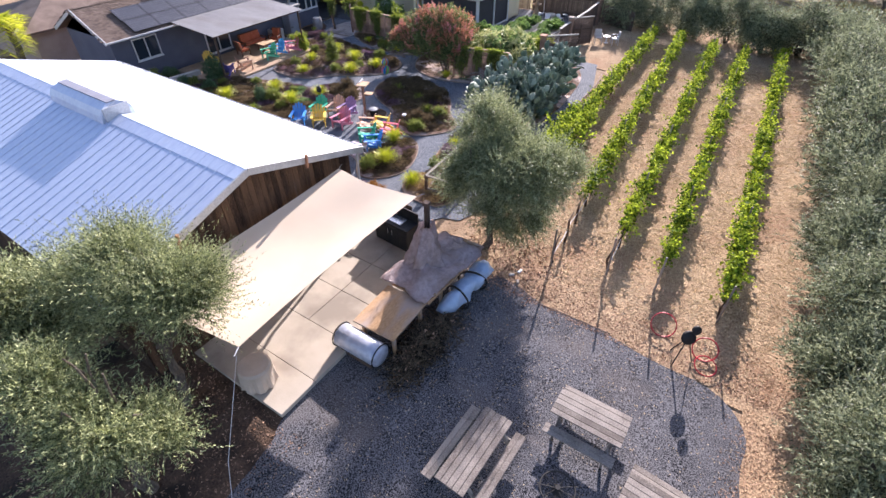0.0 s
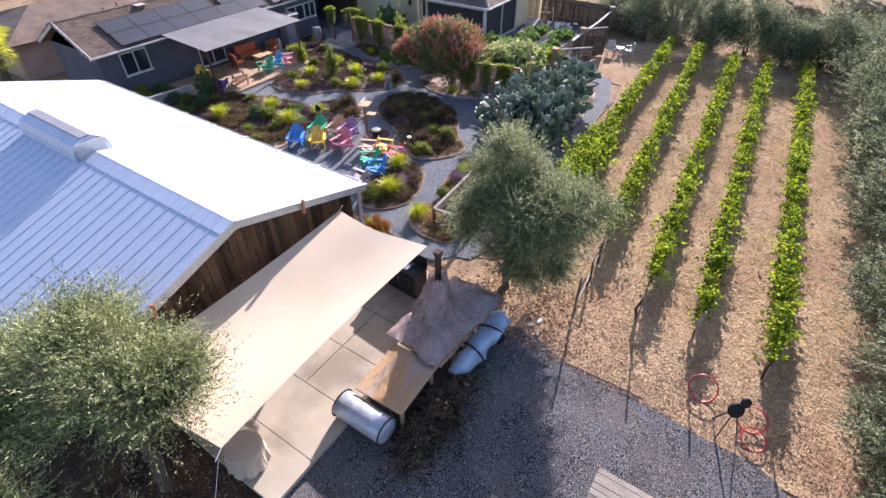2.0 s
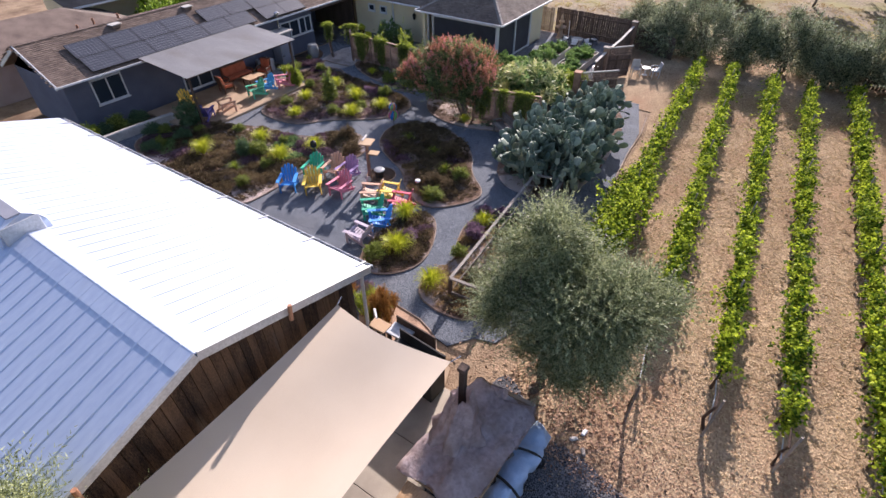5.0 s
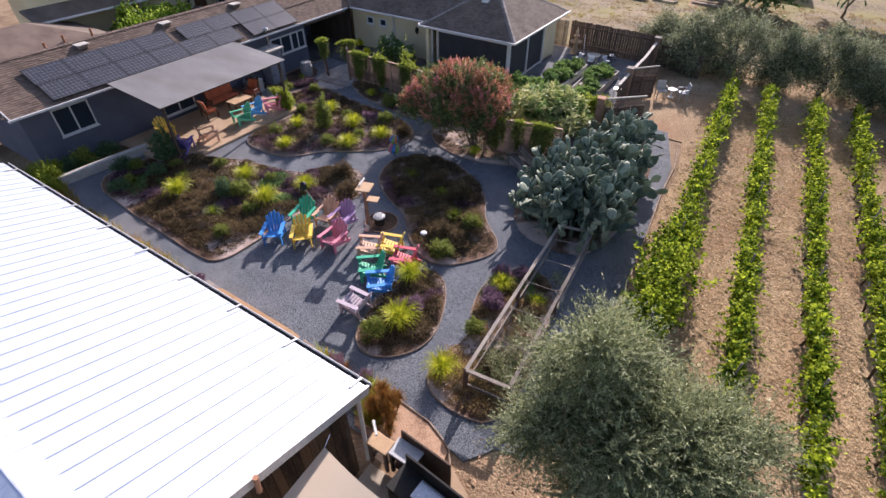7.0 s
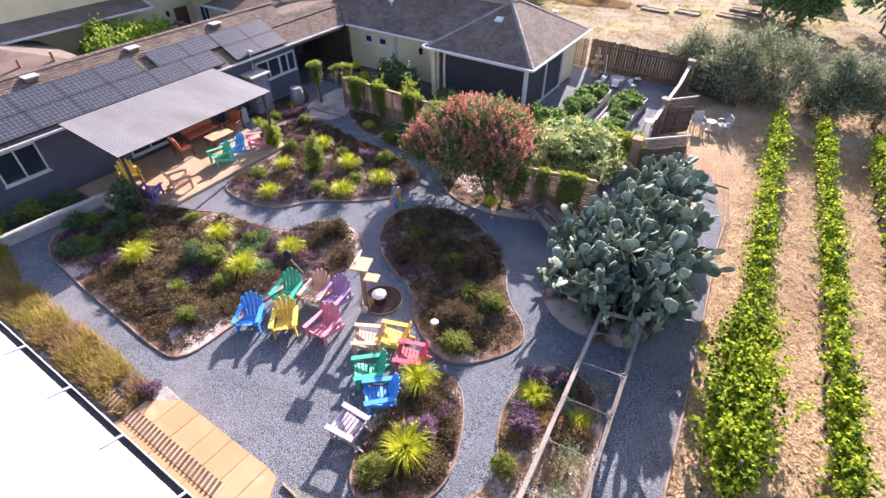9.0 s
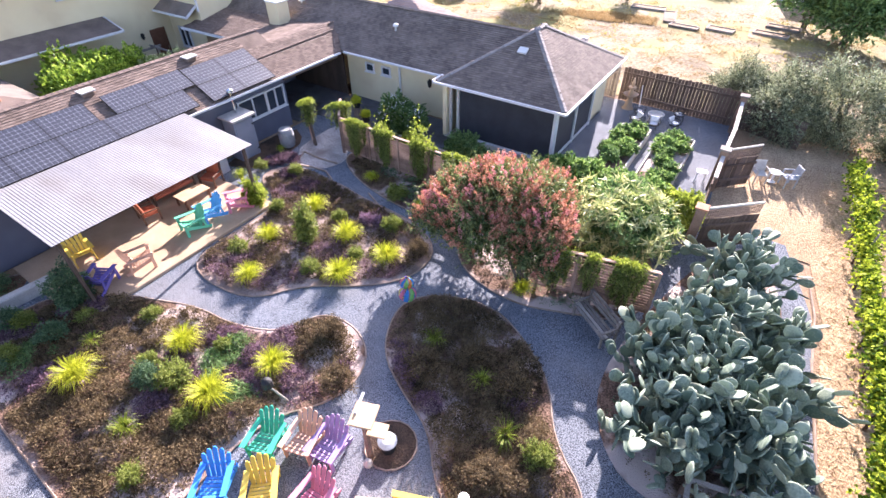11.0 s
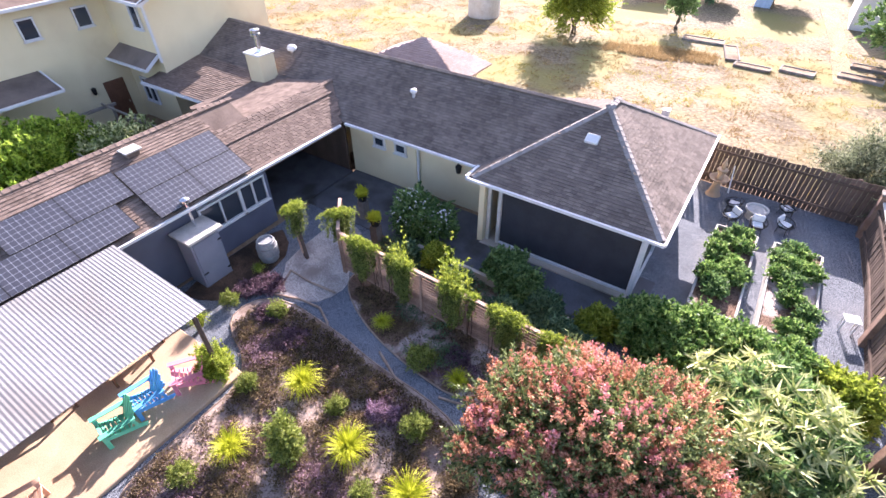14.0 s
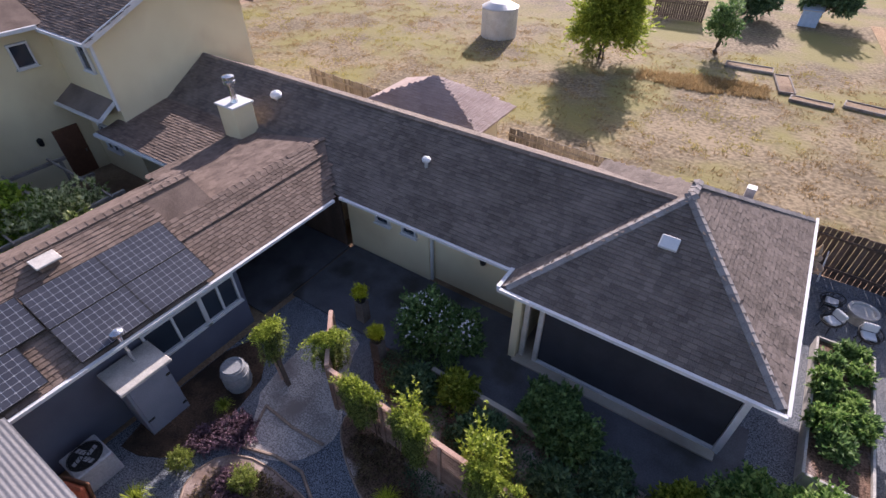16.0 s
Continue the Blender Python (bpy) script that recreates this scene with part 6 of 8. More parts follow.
pf = shrub_thing("lavender", 95, "lavender", (0.4, 0.4, 0.32), 500, (0.06, 0.025), "purple flowering clump beside the wooden deck", group="lavender clumps")
spread(pf, [(-19.2, 12.3, 0.5), (-19.5, 12.1, 0.4), (-13.3, 12.35, 0.5), (-12.3, 12.45, 0.45), (-12.7, 15.2, 0.7), (-13.0, 15.0, 0.6), (-11.15, 17.9, 0.7), (-10.75, 16.6, 0.75), (-11.0, 16.9, 0.65), (-10.6, 18.3, 0.6), (-22.4, 24.4, 0.6), (-22.0, 24.6, 0.5)], 6)

# field: dry tussocks
rng = np.random.default_rng(99)
X, Y = scatter([(-60, 41.5), (-12, 41.5), (-9, 45), (8, 45), (8, 62), (-60, 62)], 11, rng)
keep = np.sin(X * 1.7 + 2 * np.sin(Y * 0.9)) * np.sin(Y * 2.1 + 1.5 * np.sin(X * 1.1)) + rng.normal(size=len(X)) * 0.4 > 0.0
X, Y = X[keep], Y[keep]
tint = np.sin(X * 0.55 + 1) + np.sin(Y * 0.7 - X * 0.2) + rng.normal(size=len(X)) * 0.5
for sel, m, label in ((tint < 0.5, "straw", "low golden dry grass tussocks over the field"), (tint >= 0.5, "green_straw", "yellow-green grass tussocks among the dry field")):
    n = sel.sum()
    P = np.repeat(np.stack([X[sel], Y[sel], gzs(X[sel])], 1), 9, 0) + rng.normal(size=(n * 9, 3)) * (0.12, 0.12, 0)
    D = np.concatenate([rng.normal(size=(n * 9, 2)) * 0.7, np.ones((n * 9, 1))], 1)
    tagged(quads("dry_grass", leaf_quads(P, D, 0.12, 0.035, rng), M[m]), label, "grass", kind="stuff")
X, Y = scatter([(-27.1, 54.0), (-23.4, 53.9), (-20.2, 55.0), (-20.4, 56.9), (-23.8, 56.4), (-27.2, 55.4)], 60, rng)
n = len(X)
P = np.repeat(np.stack([X, Y, gzs(X)], 1), 6, 0) + rng.normal(size=(n * 6, 3)) * (0.1, 0.1, 0)
D = np.concatenate([rng.normal(size=(n * 6, 2)) * 0.5, np.ones((n * 6, 1))], 1)
tagged(quads("tall_grass", leaf_quads(P, D, 0.26, 0.035, rng), M["straw"]), "strip of taller reddish dry grass in the field", "grass", kind="stuff")
X, Y = scatter([(-7.5, 13), (3.2, 11), (3.4, 38), (-8.5, 38)], 75, rng)
n = len(X)
P = np.repeat(np.stack([X, Y, gzs(X) + 0.015], 1), 3, 0) + rng.normal(size=(n * 3, 3)) * (0.1, 0.1, 0)
D = np.concatenate([rng.normal(size=(n * 3, 2)), rng.uniform(0.02, 0.2, (n * 3, 1))], 1)
tagged(quads("straw_litter", leaf_quads(P, D, 0.15, 0.022, rng), M["pale_straw"]), "straw and clods scattered between the vine rows", "straw", kind="stuff")
n = 1500
X, Y = -5.4 + rng.normal(size=n) * 1.05, 12.4 + rng.normal(size=n) * 0.95
P = np.stack([X, Y, gzs(X) + 0.035], 1)
D = np.concatenate([rng.normal(size=(n, 2)), rng.uniform(0.0, 0.12, (n, 1))], 1)
tagged(quads("dead_leaves", leaf_quads(P, D, 0.1, 0.05, rng), M["leaf_litter"]), "curled dead leaves beneath the olive tree", "leaf litter", kind="stuff")
n = 9000
X = rng.uniform(-5.5, 3.6, n)
Y = np.where(rng.uniform(size=n) < 0.72, 10.9 + np.abs(rng.normal(size=n)) * 1.1 - 0.3, rng.uniform(2.0, 10.6, n))
X = np.where(Y < 10.2, 3.1 + rng.normal(size=n) * 0.45, X)
P = np.stack([X, Y, gzs(X) + 0.028], 1)
D = np.concatenate([rng.normal(size=(n, 2)), rng.uniform(0.0, 0.1, (n, 1))], 1)
tagged(quads("dry_leaves", leaf_quads(P, D, 0.055, 0.024, rng), M["leaf_litter"]), "rusty dry leaves strewn along the yard edge", "leaf litter", kind="stuff")
n = 2600
X, Y = rng.uniform(-11.0, -6.2, n), rng.uniform(-3.0, 3.3, n)
P = np.stack([X, Y, gzs(X) + 0.025], 1)
D = np.concatenate([rng.normal(size=(n, 2)), rng.uniform(0.0, 0.4, (n, 1))], 1)
tagged(quads("fallen_leaves", leaf_quads(P, D, 0.07, 0.025, rng), M["leaf_litter"]), "fallen leaves on the earth below the olives", "leaf litter", kind="stuff")
n = 2600
X, Y = rng.uniform(-6.3, 3.0, n), rng.uniform(1.0, 10.6, n)
P = np.stack([X, Y, gzs(X) + 0.026], 1)
D = np.concatenate([rng.normal(size=(n, 2)), rng.uniform(0.0, 0.1, (n, 1))], 1)
tagged(quads("straw_bits", leaf_quads(P, D, 0.055, 0.02, rng), M["pale_straw"]), "pale straw bits strewn over the yard gravel", "straw", kind="stuff")
spread(shrub_thing("flowering_shrub", 27, "lime_leaf", (0.5, 0.45, 0.5), 600, (0.07, 0.03), "yellow-flowering tall shrub beside the barn", group="yellow shrubs"), [(-29.3, 12.5, 1.0, 0.0), (-28.6, 12.2, 0.9, 0.0), (-29.9, 12.9, 0.9, 0.0)], 22)
spread(tuft_thing(19, M["lime_leaf"], 200, 0.3, 0.8), [(-29.4, 12.4, 1.0, 0.0), (-28.9, 12.2, 0.9, 0.0), (-29.1, 12.9, 0.8, 0.0), (-28.4, 12.5, 0.8, 0.0), (-27.8, 12.0, 0.7, 0.0), (-28.5, 11.9, 0.9, 0.0)], 21)

# ---- seats ----
def adirondack(color, mat, at, turn, group="adirondack chairs", weather="painted"):
    """A slatted garden chair with a fan back and broad arms; its front looks to -y."""
    c = thing("adirondack_chair", (0, 0, 0), f"{color} {weather} wooden adirondack chair with slatted fan back", "chair", group)
    for s in (1, -1):
        bm = bmesh.new()
        beam(bm, (s * 0.26, -0.36, 0.33), (s * 0.26, 0.50, 0.04), 0.03, 0.11)
        part("side_rail", bm, mat, c)
        part("front_leg", boxed((s * 0.30, -0.36, 0.27), (0.035, 0.10, 0.54), bevel=0.006), mat, c)
        bm = bmesh.new()
        beam(bm, (s * 0.33, -0.44, 0.55), (s * 0.30, 0.34, 0.52), 0.13, 0.024)
        part("armrest", bm, mat, c)
        bm = bmesh.new()
        beam(bm, (s * 0.30, 0.26, 0.5), (s * 0.30, 0.33, 0.1), 0.03, 0.07)
        part("back_leg", bm, mat, c)
    for i in range(6):
        y = -0.37 + i * 0.095
        part("seat_slat", boxed((0, y, 0.395 - (y + 0.37) * 0.33), (0.56, 0.08, 0.022), 0, ("X", -18), bevel=0.005), mat, c)
    for i in range(5):
        x = (i - 2) * 0.108
        h = 0.78 - 0.055 * abs(i - 2) ** 1.6
        bm = bmesh.new()
        w = 0.092
        prof = [(-w / 2, 0), (w / 2, 0), (w / 2 * 1.12, h - 0.05), (w / 4, h), (-w / 4, h), (-w / 2 * 1.12, h - 0.05)]
        f0 = [bm.verts.new((px, -0.011, pz)) for px, pz in prof]
        f1 = [bm.verts.new((px, 0.011, pz)) for px, pz in prof]
        bm.faces.new(f0[::-1]), bm.faces.new(f1)
        for k in range(6):
            bm.faces.new((f0[k], f0[(k + 1) % 6], f1[(k + 1) % 6], f1[k]))
        bmesh.ops.recalc_face_normals(bm, faces=bm.faces[:])
        bmesh.ops.transform(bm, matrix=Matrix.Translation((x, 0.17, 0.2)) @ Matrix.Rotation(radians(-24), 4, "X") @ Matrix.Rotation(radians((i - 2) * 2.6), 4, "Y"), verts=bm.verts[:])
        part("back_slat", bm, mat, c)
    part("back_brace", boxed((0, 0.33, 0.5), (0.66, 0.03, 0.07)), mat, c)
    c.matrix_world = pose(*at, 0, 0, turn)
    return c


PAINT = {"bright blue": (0.055, 0.32, 0.80), "emerald green": (0.03, 0.46, 0.28), "sunny yellow": (0.86, 0.60, 0.10), "faded peach": (0.66, 0.40, 0.28), "dusty purple": (0.38, 0.25, 0.46), "coral pink": (0.78, 0.26, 0.34), "pale mauve": (0.55, 0.47, 0.54), "rose red": (0.68, 0.10, 0.16), "deep violet": (0.16, 0.13, 0.42), "sky blue": (0.12, 0.42, 0.82), "candy pink": (0.82, 0.34, 0.48), "mint green": (0.13, 0.58, 0.37), "lilac": (0.55, 0.42, 0.78)}
PM = {k: paint("paint_" + k.replace(" ", "_"), v) for k, v in PAINT.items()}
for col, x, y, turn in (("bright blue", -18.9, 15.25, 36), ("emerald green", -18.75, 16.55, 20), ("sunny yellow", -17.95, 15.7, 42), ("faded peach", -18.0, 17.0, 15), ("dusty purple", -17.4, 17.2, 8), ("coral pink", -16.85, 16.15, 4),
        ("faded peach", -15.5, 16.5, -58), ("sunny yellow", -14.95, 16.95, -66), ("rose red", -14.15, 16.65, -66), ("emerald green", -14.8, 15.7, -44), ("bright blue", -14.1, 15.3, -46), ("pale mauve", -14.15, 14.2, -85)):
    adirondack(col, PM[col], (x, y, 0.02), turn)
for col, x, y, turn in (("sunny yellow", -29.0, 17.65, 80), ("deep violet", -27.15, 17.3, -150), ("mint green", -27.25, 20.7, -10), ("sky blue", -27.35, 21.5, -5), ("coral pink", -27.05, 22.5, -30), ("faded peach", -27.0, 18.5, 160)):
    adirondack(col, PM[col], (x, y, 0.13), turn, "porch chairs")


def lounge(at, turn, w, label, name):
    """A brown slatted porch seat with cushions."""
    c = thing(name, (0, 0, 0), label, "seat", "brown porch seats")
    for s in (1, -1):
        part("arm", boxed((s * w / 2, 0, 0.5), (0.07, 0.62, 0.05), bevel=0.01), M["brown_door"], c)
        for yy in (-0.28, 0.28):
            part("leg", boxed((s * w / 2, yy, 0.24), (0.06, 0.06, 0.48)), M["brown_door"], c)
    part("seat", boxed((0, 0, 0.34), (w - 0.06, 0.6, 0.14), bevel=0.04), M["rust_cloth"], c, "rust-red cushion")
    part("backrest", boxed((0, 0.34, 0.62), (w, 0.06, 0.6), 0, ("X", -12), bevel=0.02), M["brown_door"], c)
    part("back_cushion", boxed((0, 0.25, 0.64), (w - 0.1, 0.12, 0.5), 0, ("X", -12), bevel=0.04), M["rust_cloth"], c, "rust-red cushion")
    c.matrix_world = pose(*at, 0, 0, turn)


lounge((-29.9, 21.6, 0.13), 90, 1.7, "long brown porch sofa with rust cushions", "porch_sofa")
lounge((-29.2, 20.2, 0.13), 170, 0.65, "brown porch armchair with rust cushion", "porch_armchair")
lounge((-29.3, 23.0, 0.13), 20, 0.65, "brown porch armchair with rust cushion", "porch_armchair")
ct = thing("coffee_table", (-28.8, 21.8, 0.13), "low tan wooden coffee table on the porch", "table")
part("tabletop", boxed((0, 0, 0.42), (0.7, 1.15, 0.04), bevel=0.01), M["cedar"], ct)
for a in (-0.28, 0.28):
    for b in (-0.5, 0.5):
        part("leg", boxed((a, b, 0.2), (0.06, 0.06, 0.4)), M["brown_door"], ct)

# ---- garden ornaments ----
fd = thing("bird_feeder", (-16.55, 17.6, 0.03), "rust-red timber feeder post with two pale trays", "bird feeder")
part("post", boxed((0, 0, 0.85), (0.11, 0.11, 1.7), bevel=0.01), M["red_wood"], fd)
t1 = part("tray", boxed((-0.02, 0.05, 1.72), (0.52, 0.58, 0.05), 20, bevel=0.01), M["cedar"], fd)
part("rim", boxed((-0.26, 0.2, 1.78), (0.05, 0.5, 0.06), 20), M["white_trim"], t1)
part("tray", boxed((0.25, 0.12, 1.28), (0.42, 0.34, 0.04), 20, bevel=0.01), M["cedar"], fd)
part("bracket", boxed((0.12, 0.06, 1.2), (0.3, 0.04, 0.08), 20), M["red_wood"], fd)
part("foot_ornament", lathe(bmesh.new(), [(0.1, 0), (0.11, 0.1), (0.05, 0.22)], (0.06, -0.16, 0), 8), M["stone"], fd)
ring = [( -16.35 + 0.62 * math.cos(a), 18.1 + 0.62 * math.sin(a)) for a in np.linspace(0, 2 * math.pi, 18)[:-1]]
mr = sheet("mulch_ring", ring, 0.04, M["earth"], "round patch of dark mulch with bent edging at the feeder", "mulch")
bm = bmesh.new()
tube(bm, [(x, y, 0.06) for x, y in ring], 0.02, 5, closed=True)
part("edging", bm, M["edging"], mr)
pot = thing("tub", (-16.35, 18.0, 0.04), "grey round tub with a pale lid", "tub")
part("tub", lathe(bmesh.new(), [(0.17, 0), (0.21, 0.28), (0.22, 0.3)], seg=18), M["black"], pot)
part("lid", lathe(bmesh.new(), [(0.23, 0.3), (0.23, 0.34), (0.12, 0.37), (0.02, 0.37)], seg=18), M["dull_zinc"], pot)
ow = thing("path_lantern", (-19.45, 17.35, 0.06), "black lantern on a leaning wooden stake", "lantern")
bm = bmesh.new()
rod(bm, (0.2, 0.25, 0), (0, 0, 0.8), 0.03, 0.025, 7)
part("stake", bm, M["old_wood"], ow)
part("lantern", lathe(bmesh.new(), [(0.1, 0.75), (0.14, 0.8), (0.13, 0.98), (0.06, 1.04), (0.03, 1.06)], seg=10), M["black"], ow)
so = thing("solar_light", (-14.15, 17.75, 0.05), "slim solar garden light on a black stake", "garden light")
bm = bmesh.new()
rod(bm, (0, 0, 0), (0, 0, 0.6), 0.012, 0.012, 6)
part("stake", bm, M["black"], so)
part("lamp_head", lathe(bmesh.new(), [(0.04, 0.56), (0.12, 0.66), (0.1, 0.69), (0.02, 0.7)], seg=12), M["white_plastic"], so)
wh = thing("whirligig", (-18.5, 21.75, 0.12), "rainbow-coloured garden spinner on a thin rod", "garden spinner")
bm = bmesh.new()
rod(bm, (0, 0, 0), (0, 0, 1.45), 0.01, 0.01, 6)
part("rod", bm, M["black"], wh)
SPIN = [paint(n, c) for n, c in (("spinner_pink", (0.80, 0.28, 0.42)), ("spinner_blue", (0.06, 0.35, 0.80)), ("spinner_green", (0.30, 0.66, 0.22)), ("spinner_orange", (0.85, 0.36, 0.12)), ("spinner_violet", (0.52, 0.36, 0.76)), ("spinner_yellow", (0.85, 0.74, 0.22)))]
for zc, r, off in ((1.12, 0.2, 1), (0.7, 0.27, 0)):
    for i in range(9):
        bm = bmesh.new()
        rows = []
        for k in range(7):
            e = -1.35 + 2.7 * k / 6
            rows.append([bm.verts.new((r * math.cos(e) * math.cos(a), r * math.cos(e) * math.sin(a), zc + r * math.sin(e))) for a in (0.7 * i + 0.25 * e, 0.7 * i + 0.25 * e + 0.52)])
        for u, v in zip(rows, rows[1:]):
            bm.faces.new((u[0], u[1], v[1], v[0]))
        bmesh.ops.solidify(bm, geom=bm.faces[:], thickness=0.004)
        part("vane", bm, SPIN[(i + off) % 6], wh)

# low trellis frame
tr = thing("low_trellis", (0, 0, 0), "low silvered timber trellis frame over the planted strip", "trellis")
TP = [(-9.98, 13.7), (-8.82, 13.85), (-9.32, 20.9), (-10.4, 20.6)]
for x, y in TP + [(-10.19, 17.1), (-9.07, 17.3)]:
    part("post", boxed((x, y, gz(x) + 0.4), (0.1, 0.1, 0.8), bevel=0.008), M["fence_wood"], tr)
for a, b in ((0, 1), (1, 2), (2, 3), (3, 0)):
    bm = bmesh.new()
    beam(bm, (*TP[a], gz(TP[a][0]) + 0.83), (*TP[b], gz(TP[b][0]) + 0.83), 0.1, 0.06)
    part("rail", bm, M["old_wood"], tr)
for a, b in ((0, 1), (3, 0), (1, 2)):
    bm = bmesh.new()
    beam(bm, (*TP[a], gz(TP[a][0]) + 0.2), (*TP[b], gz(TP[b][0]) + 0.2), 0.04, 0.14)
    part("side_board", bm, M["old_wood"], tr)
for f in (0.185, 0.365, 0.54, 0.715, 0.88):
    p = [TP[0][i] + (TP[3][i] - TP[0][i]) * f for i in (0, 1)]
    q = [TP[1][i] + (TP[2][i] - TP[1][i]) * (f - 0.015) for i in (0, 1)]
    z = gz(p[0]) + 0.85
    bm = bmesh.new()
    tube(bm, [(*p, z), ((p[0] + q[0]) / 2, (p[1] + q[1]) / 2 + 0.03, z - 0.02), (*q, z)], 0.014, 6)
    for e, k in ((p, 1), (q, -1)):
        for w in (-0.14, 0.14):
            tube(bm, [(e[0], e[1] + w, z), (e[0] + 0.16 * k, e[1], z - 0.005)], 0.009, 5)
    part("crossbar", bm, M["old_wood"], tr)

# wispy plants under the trellis
wisp = shrub_thing("wispy_herb", 27, "olive_leaf", (0.34, 0.34, 0.42), 170, (0.05, 0.013), "grey-green wispy herb under the low trellis", "herb", "trellis herbs", low=-0.3, shell=0.15, twig=0.32, per=14)
spread(wisp, [(-9.5, 16.3, 0.8), (-9.3, 15.3, 0.9), (-9.6, 14.7, 0.9), (-9.2, 14.3, 0.8), (-9.55, 18.6, 0.6)], 14)

# bench
be = thing("bench", (-13.65, 24.1, 0.03), "weathered grey slatted garden bench by the path", "bench", turn=-36)
for i in range(4):
    part("seat_slat", boxed((0, -0.2 + i * 0.12, 0.43), (1.45, 0.09, 0.025)), M["old_wood"], be)
for i in range(3):
    part("back_slat", boxed((0, 0.27 + i * 0.03, 0.58 + i * 0.13), (1.45, 0.022, 0.09), 0, ("X", -14)), M["old_wood"], be)
for s in (1, -1):
    part("leg", boxed((s * 0.66, -0.2, 0.21), (0.06, 0.06, 0.42)), M["old_wood"], be)
    part("leg", boxed((s * 0.66, 0.27, 0.45), (0.06, 0.06, 0.9)), M["old_wood"], be)
    part("armrest", boxed((s * 0.66, 0.0, 0.62), (0.06, 0.55, 0.04)), M["old_wood"], be)


# ---- fences ----
def lattice_fence(a, b, height, posts, label, slat=0.105, z0=0.05):
    """Posts, a top rail and thin horizontal slats from a to b."""
    a, b = Vector((*a, 0)), Vector((*b, 0))
    f = thing("lattice_fence", (0, 0, 0), label, "fence", "lattice fences")
    for i in range(posts):
        p = a + (b - a) * i / (posts - 1)
        part("post", boxed((p.x, p.y, z0 + height / 2), (0.09, 0.09, height), bevel=0.008), M["red_wood"], f)
    up = Vector((0, 0, 1))
    bm = bmesh.new()
    beam(bm, a + up * (z0 + height + 0.02), b + up * (z0 + height + 0.02), 0.10, 0.035)
    part("top_rail", bm, M["rail_wood"], f)
    n = int((height - 0.25) / slat)
    for i in range(n):
        bm = bmesh.new()
        beam(bm, a + up * (z0 + 0.2 + i * slat), b + up * (z0 + 0.2 + i * slat), 0.026, 0.09)
        part("slat", bm, M["red_wood"], f)
    return f


lattice_fence((-26.6, 27.95), (-18.7, 27.68), 1.65, 6, "redwood slat fence overgrown with bright climbers")
lattice_fence((-26.65, 27.95), (-27.75, 29.25), 1.75, 2, "short redwood slat panel at the garden arch")
lattice_fence((-15.75, 24.75), (-12.5, 25.4), 1.75, 4, "pale slat fence panel behind the bench")
CL = [(-25.75, 27.9), (-24.07, 27.85), (-22.32, 27.8), (-20.57, 27.74)]


def climber(seed, at, turn, top, reach, wide, drop, label, crest=230, curtain=330):
    """A climber: arching strands over the top rail and a flat curtain of strands down one face."""
    rng = np.random.default_rng(seed)
    t = thing("climbing_vine", (*at, 0.05), label, "climber", "fence climbers", turn=turn)
    bm = bmesh.new()
    for k in (-1, 1):
        limb(bm, (k * 0.05, -0.1, 0), (k * 0.08, -0.1, top), 0.014, 0.008, rng, 6, 0.02)
    part("stem", bm, M["vine_bark"], t)
    az = rng.uniform(0, 2 * np.pi, crest)
    r = reach * rng.uniform(0.15, 1.0, crest) ** 0.8
    u = np.stack([np.cos(az) * 1.15, np.sin(az) * 0.62, np.zeros(crest)], 1)
    root = np.stack([rng.normal(size=crest) * wide * 0.8, rng.normal(size=crest) * 0.05, np.full(crest, top)], 1)
    q = rng.uniform(0, 1, (crest, 20, 1))
    rise = rng.uniform(0.05, 0.34, (crest, 1, 1)) * reach
    P = root[:, None] + u[:, None] * r[:, None, None] * q + np.array([0, 0, 1]) * (rise * 4 * q * (0.82 - q)) + rng.normal(size=(crest, 20, 3)) * 0.022
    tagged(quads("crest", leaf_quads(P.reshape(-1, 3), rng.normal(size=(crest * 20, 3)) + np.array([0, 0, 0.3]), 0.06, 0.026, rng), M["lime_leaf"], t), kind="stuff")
    x = rng.normal(size=curtain) * wide
    fall = drop * rng.uniform(0.0, 1.0, curtain) ** 0.35 * (1 - 0.25 * np.abs(x) / (wide * 2.2)).clip(0.3, 1)
    q = rng.uniform(0, 1, (curtain, 30))
    P = np.stack([x[:, None] + 0.05 * np.sin(q * 5 + x[:, None] * 30), -0.07 - 0.07 * rng.uniform(0, 1, q.shape), top - fall[:, None] * q], 2) + rng.normal(size=(curtain, 30, 3)) * 0.02
    # the curtain's shade is put into its darker leaf colour
    tagged(quads("curtain", leaf_quads(P.reshape(-1, 3), rng.normal(size=(curtain * 30, 3)) + np.array([0, -0.4, -0.5]), 0.055, 0.025, rng), M["shade_side_leaf"], t), kind="stuff")


for i, (x, y) in enumerate(CL):
    climber(301 + i, (x, y), -2, 1.7, (0.42, 0.36, 0.4, 0.5)[i], (0.17, 0.14, 0.155, 0.17)[i], (1.62, 1.62, 1.6, 1.5)[i], "yellow-green climber hanging in a curtain down the slat fence")
    climber(311 + i, (x + (0.55, -0.5, 0.6, -0.45)[i], y + 0.05), -2, 1.68, 0.26, 0.07, 0.9, "thin straggling climber on the slat fence", 30, 26)
climber(321, (-27.05, 28.45), 50, 1.95, 0.42, 0.2, 1.3, "yellow-green climber crowning the garden arch post", 260, 180)
climber(322, (-28.45, 27.8), 90, 1.98, 0.4, 0.15, 1.3, "yellow-green climber spilling from a slim post", 260, 150)
climber(323, (-15.3, 24.84), 11, 1.75, 0.38, 0.2, 1.6, "yellow-green climber hanging in a curtain down the slat fence")
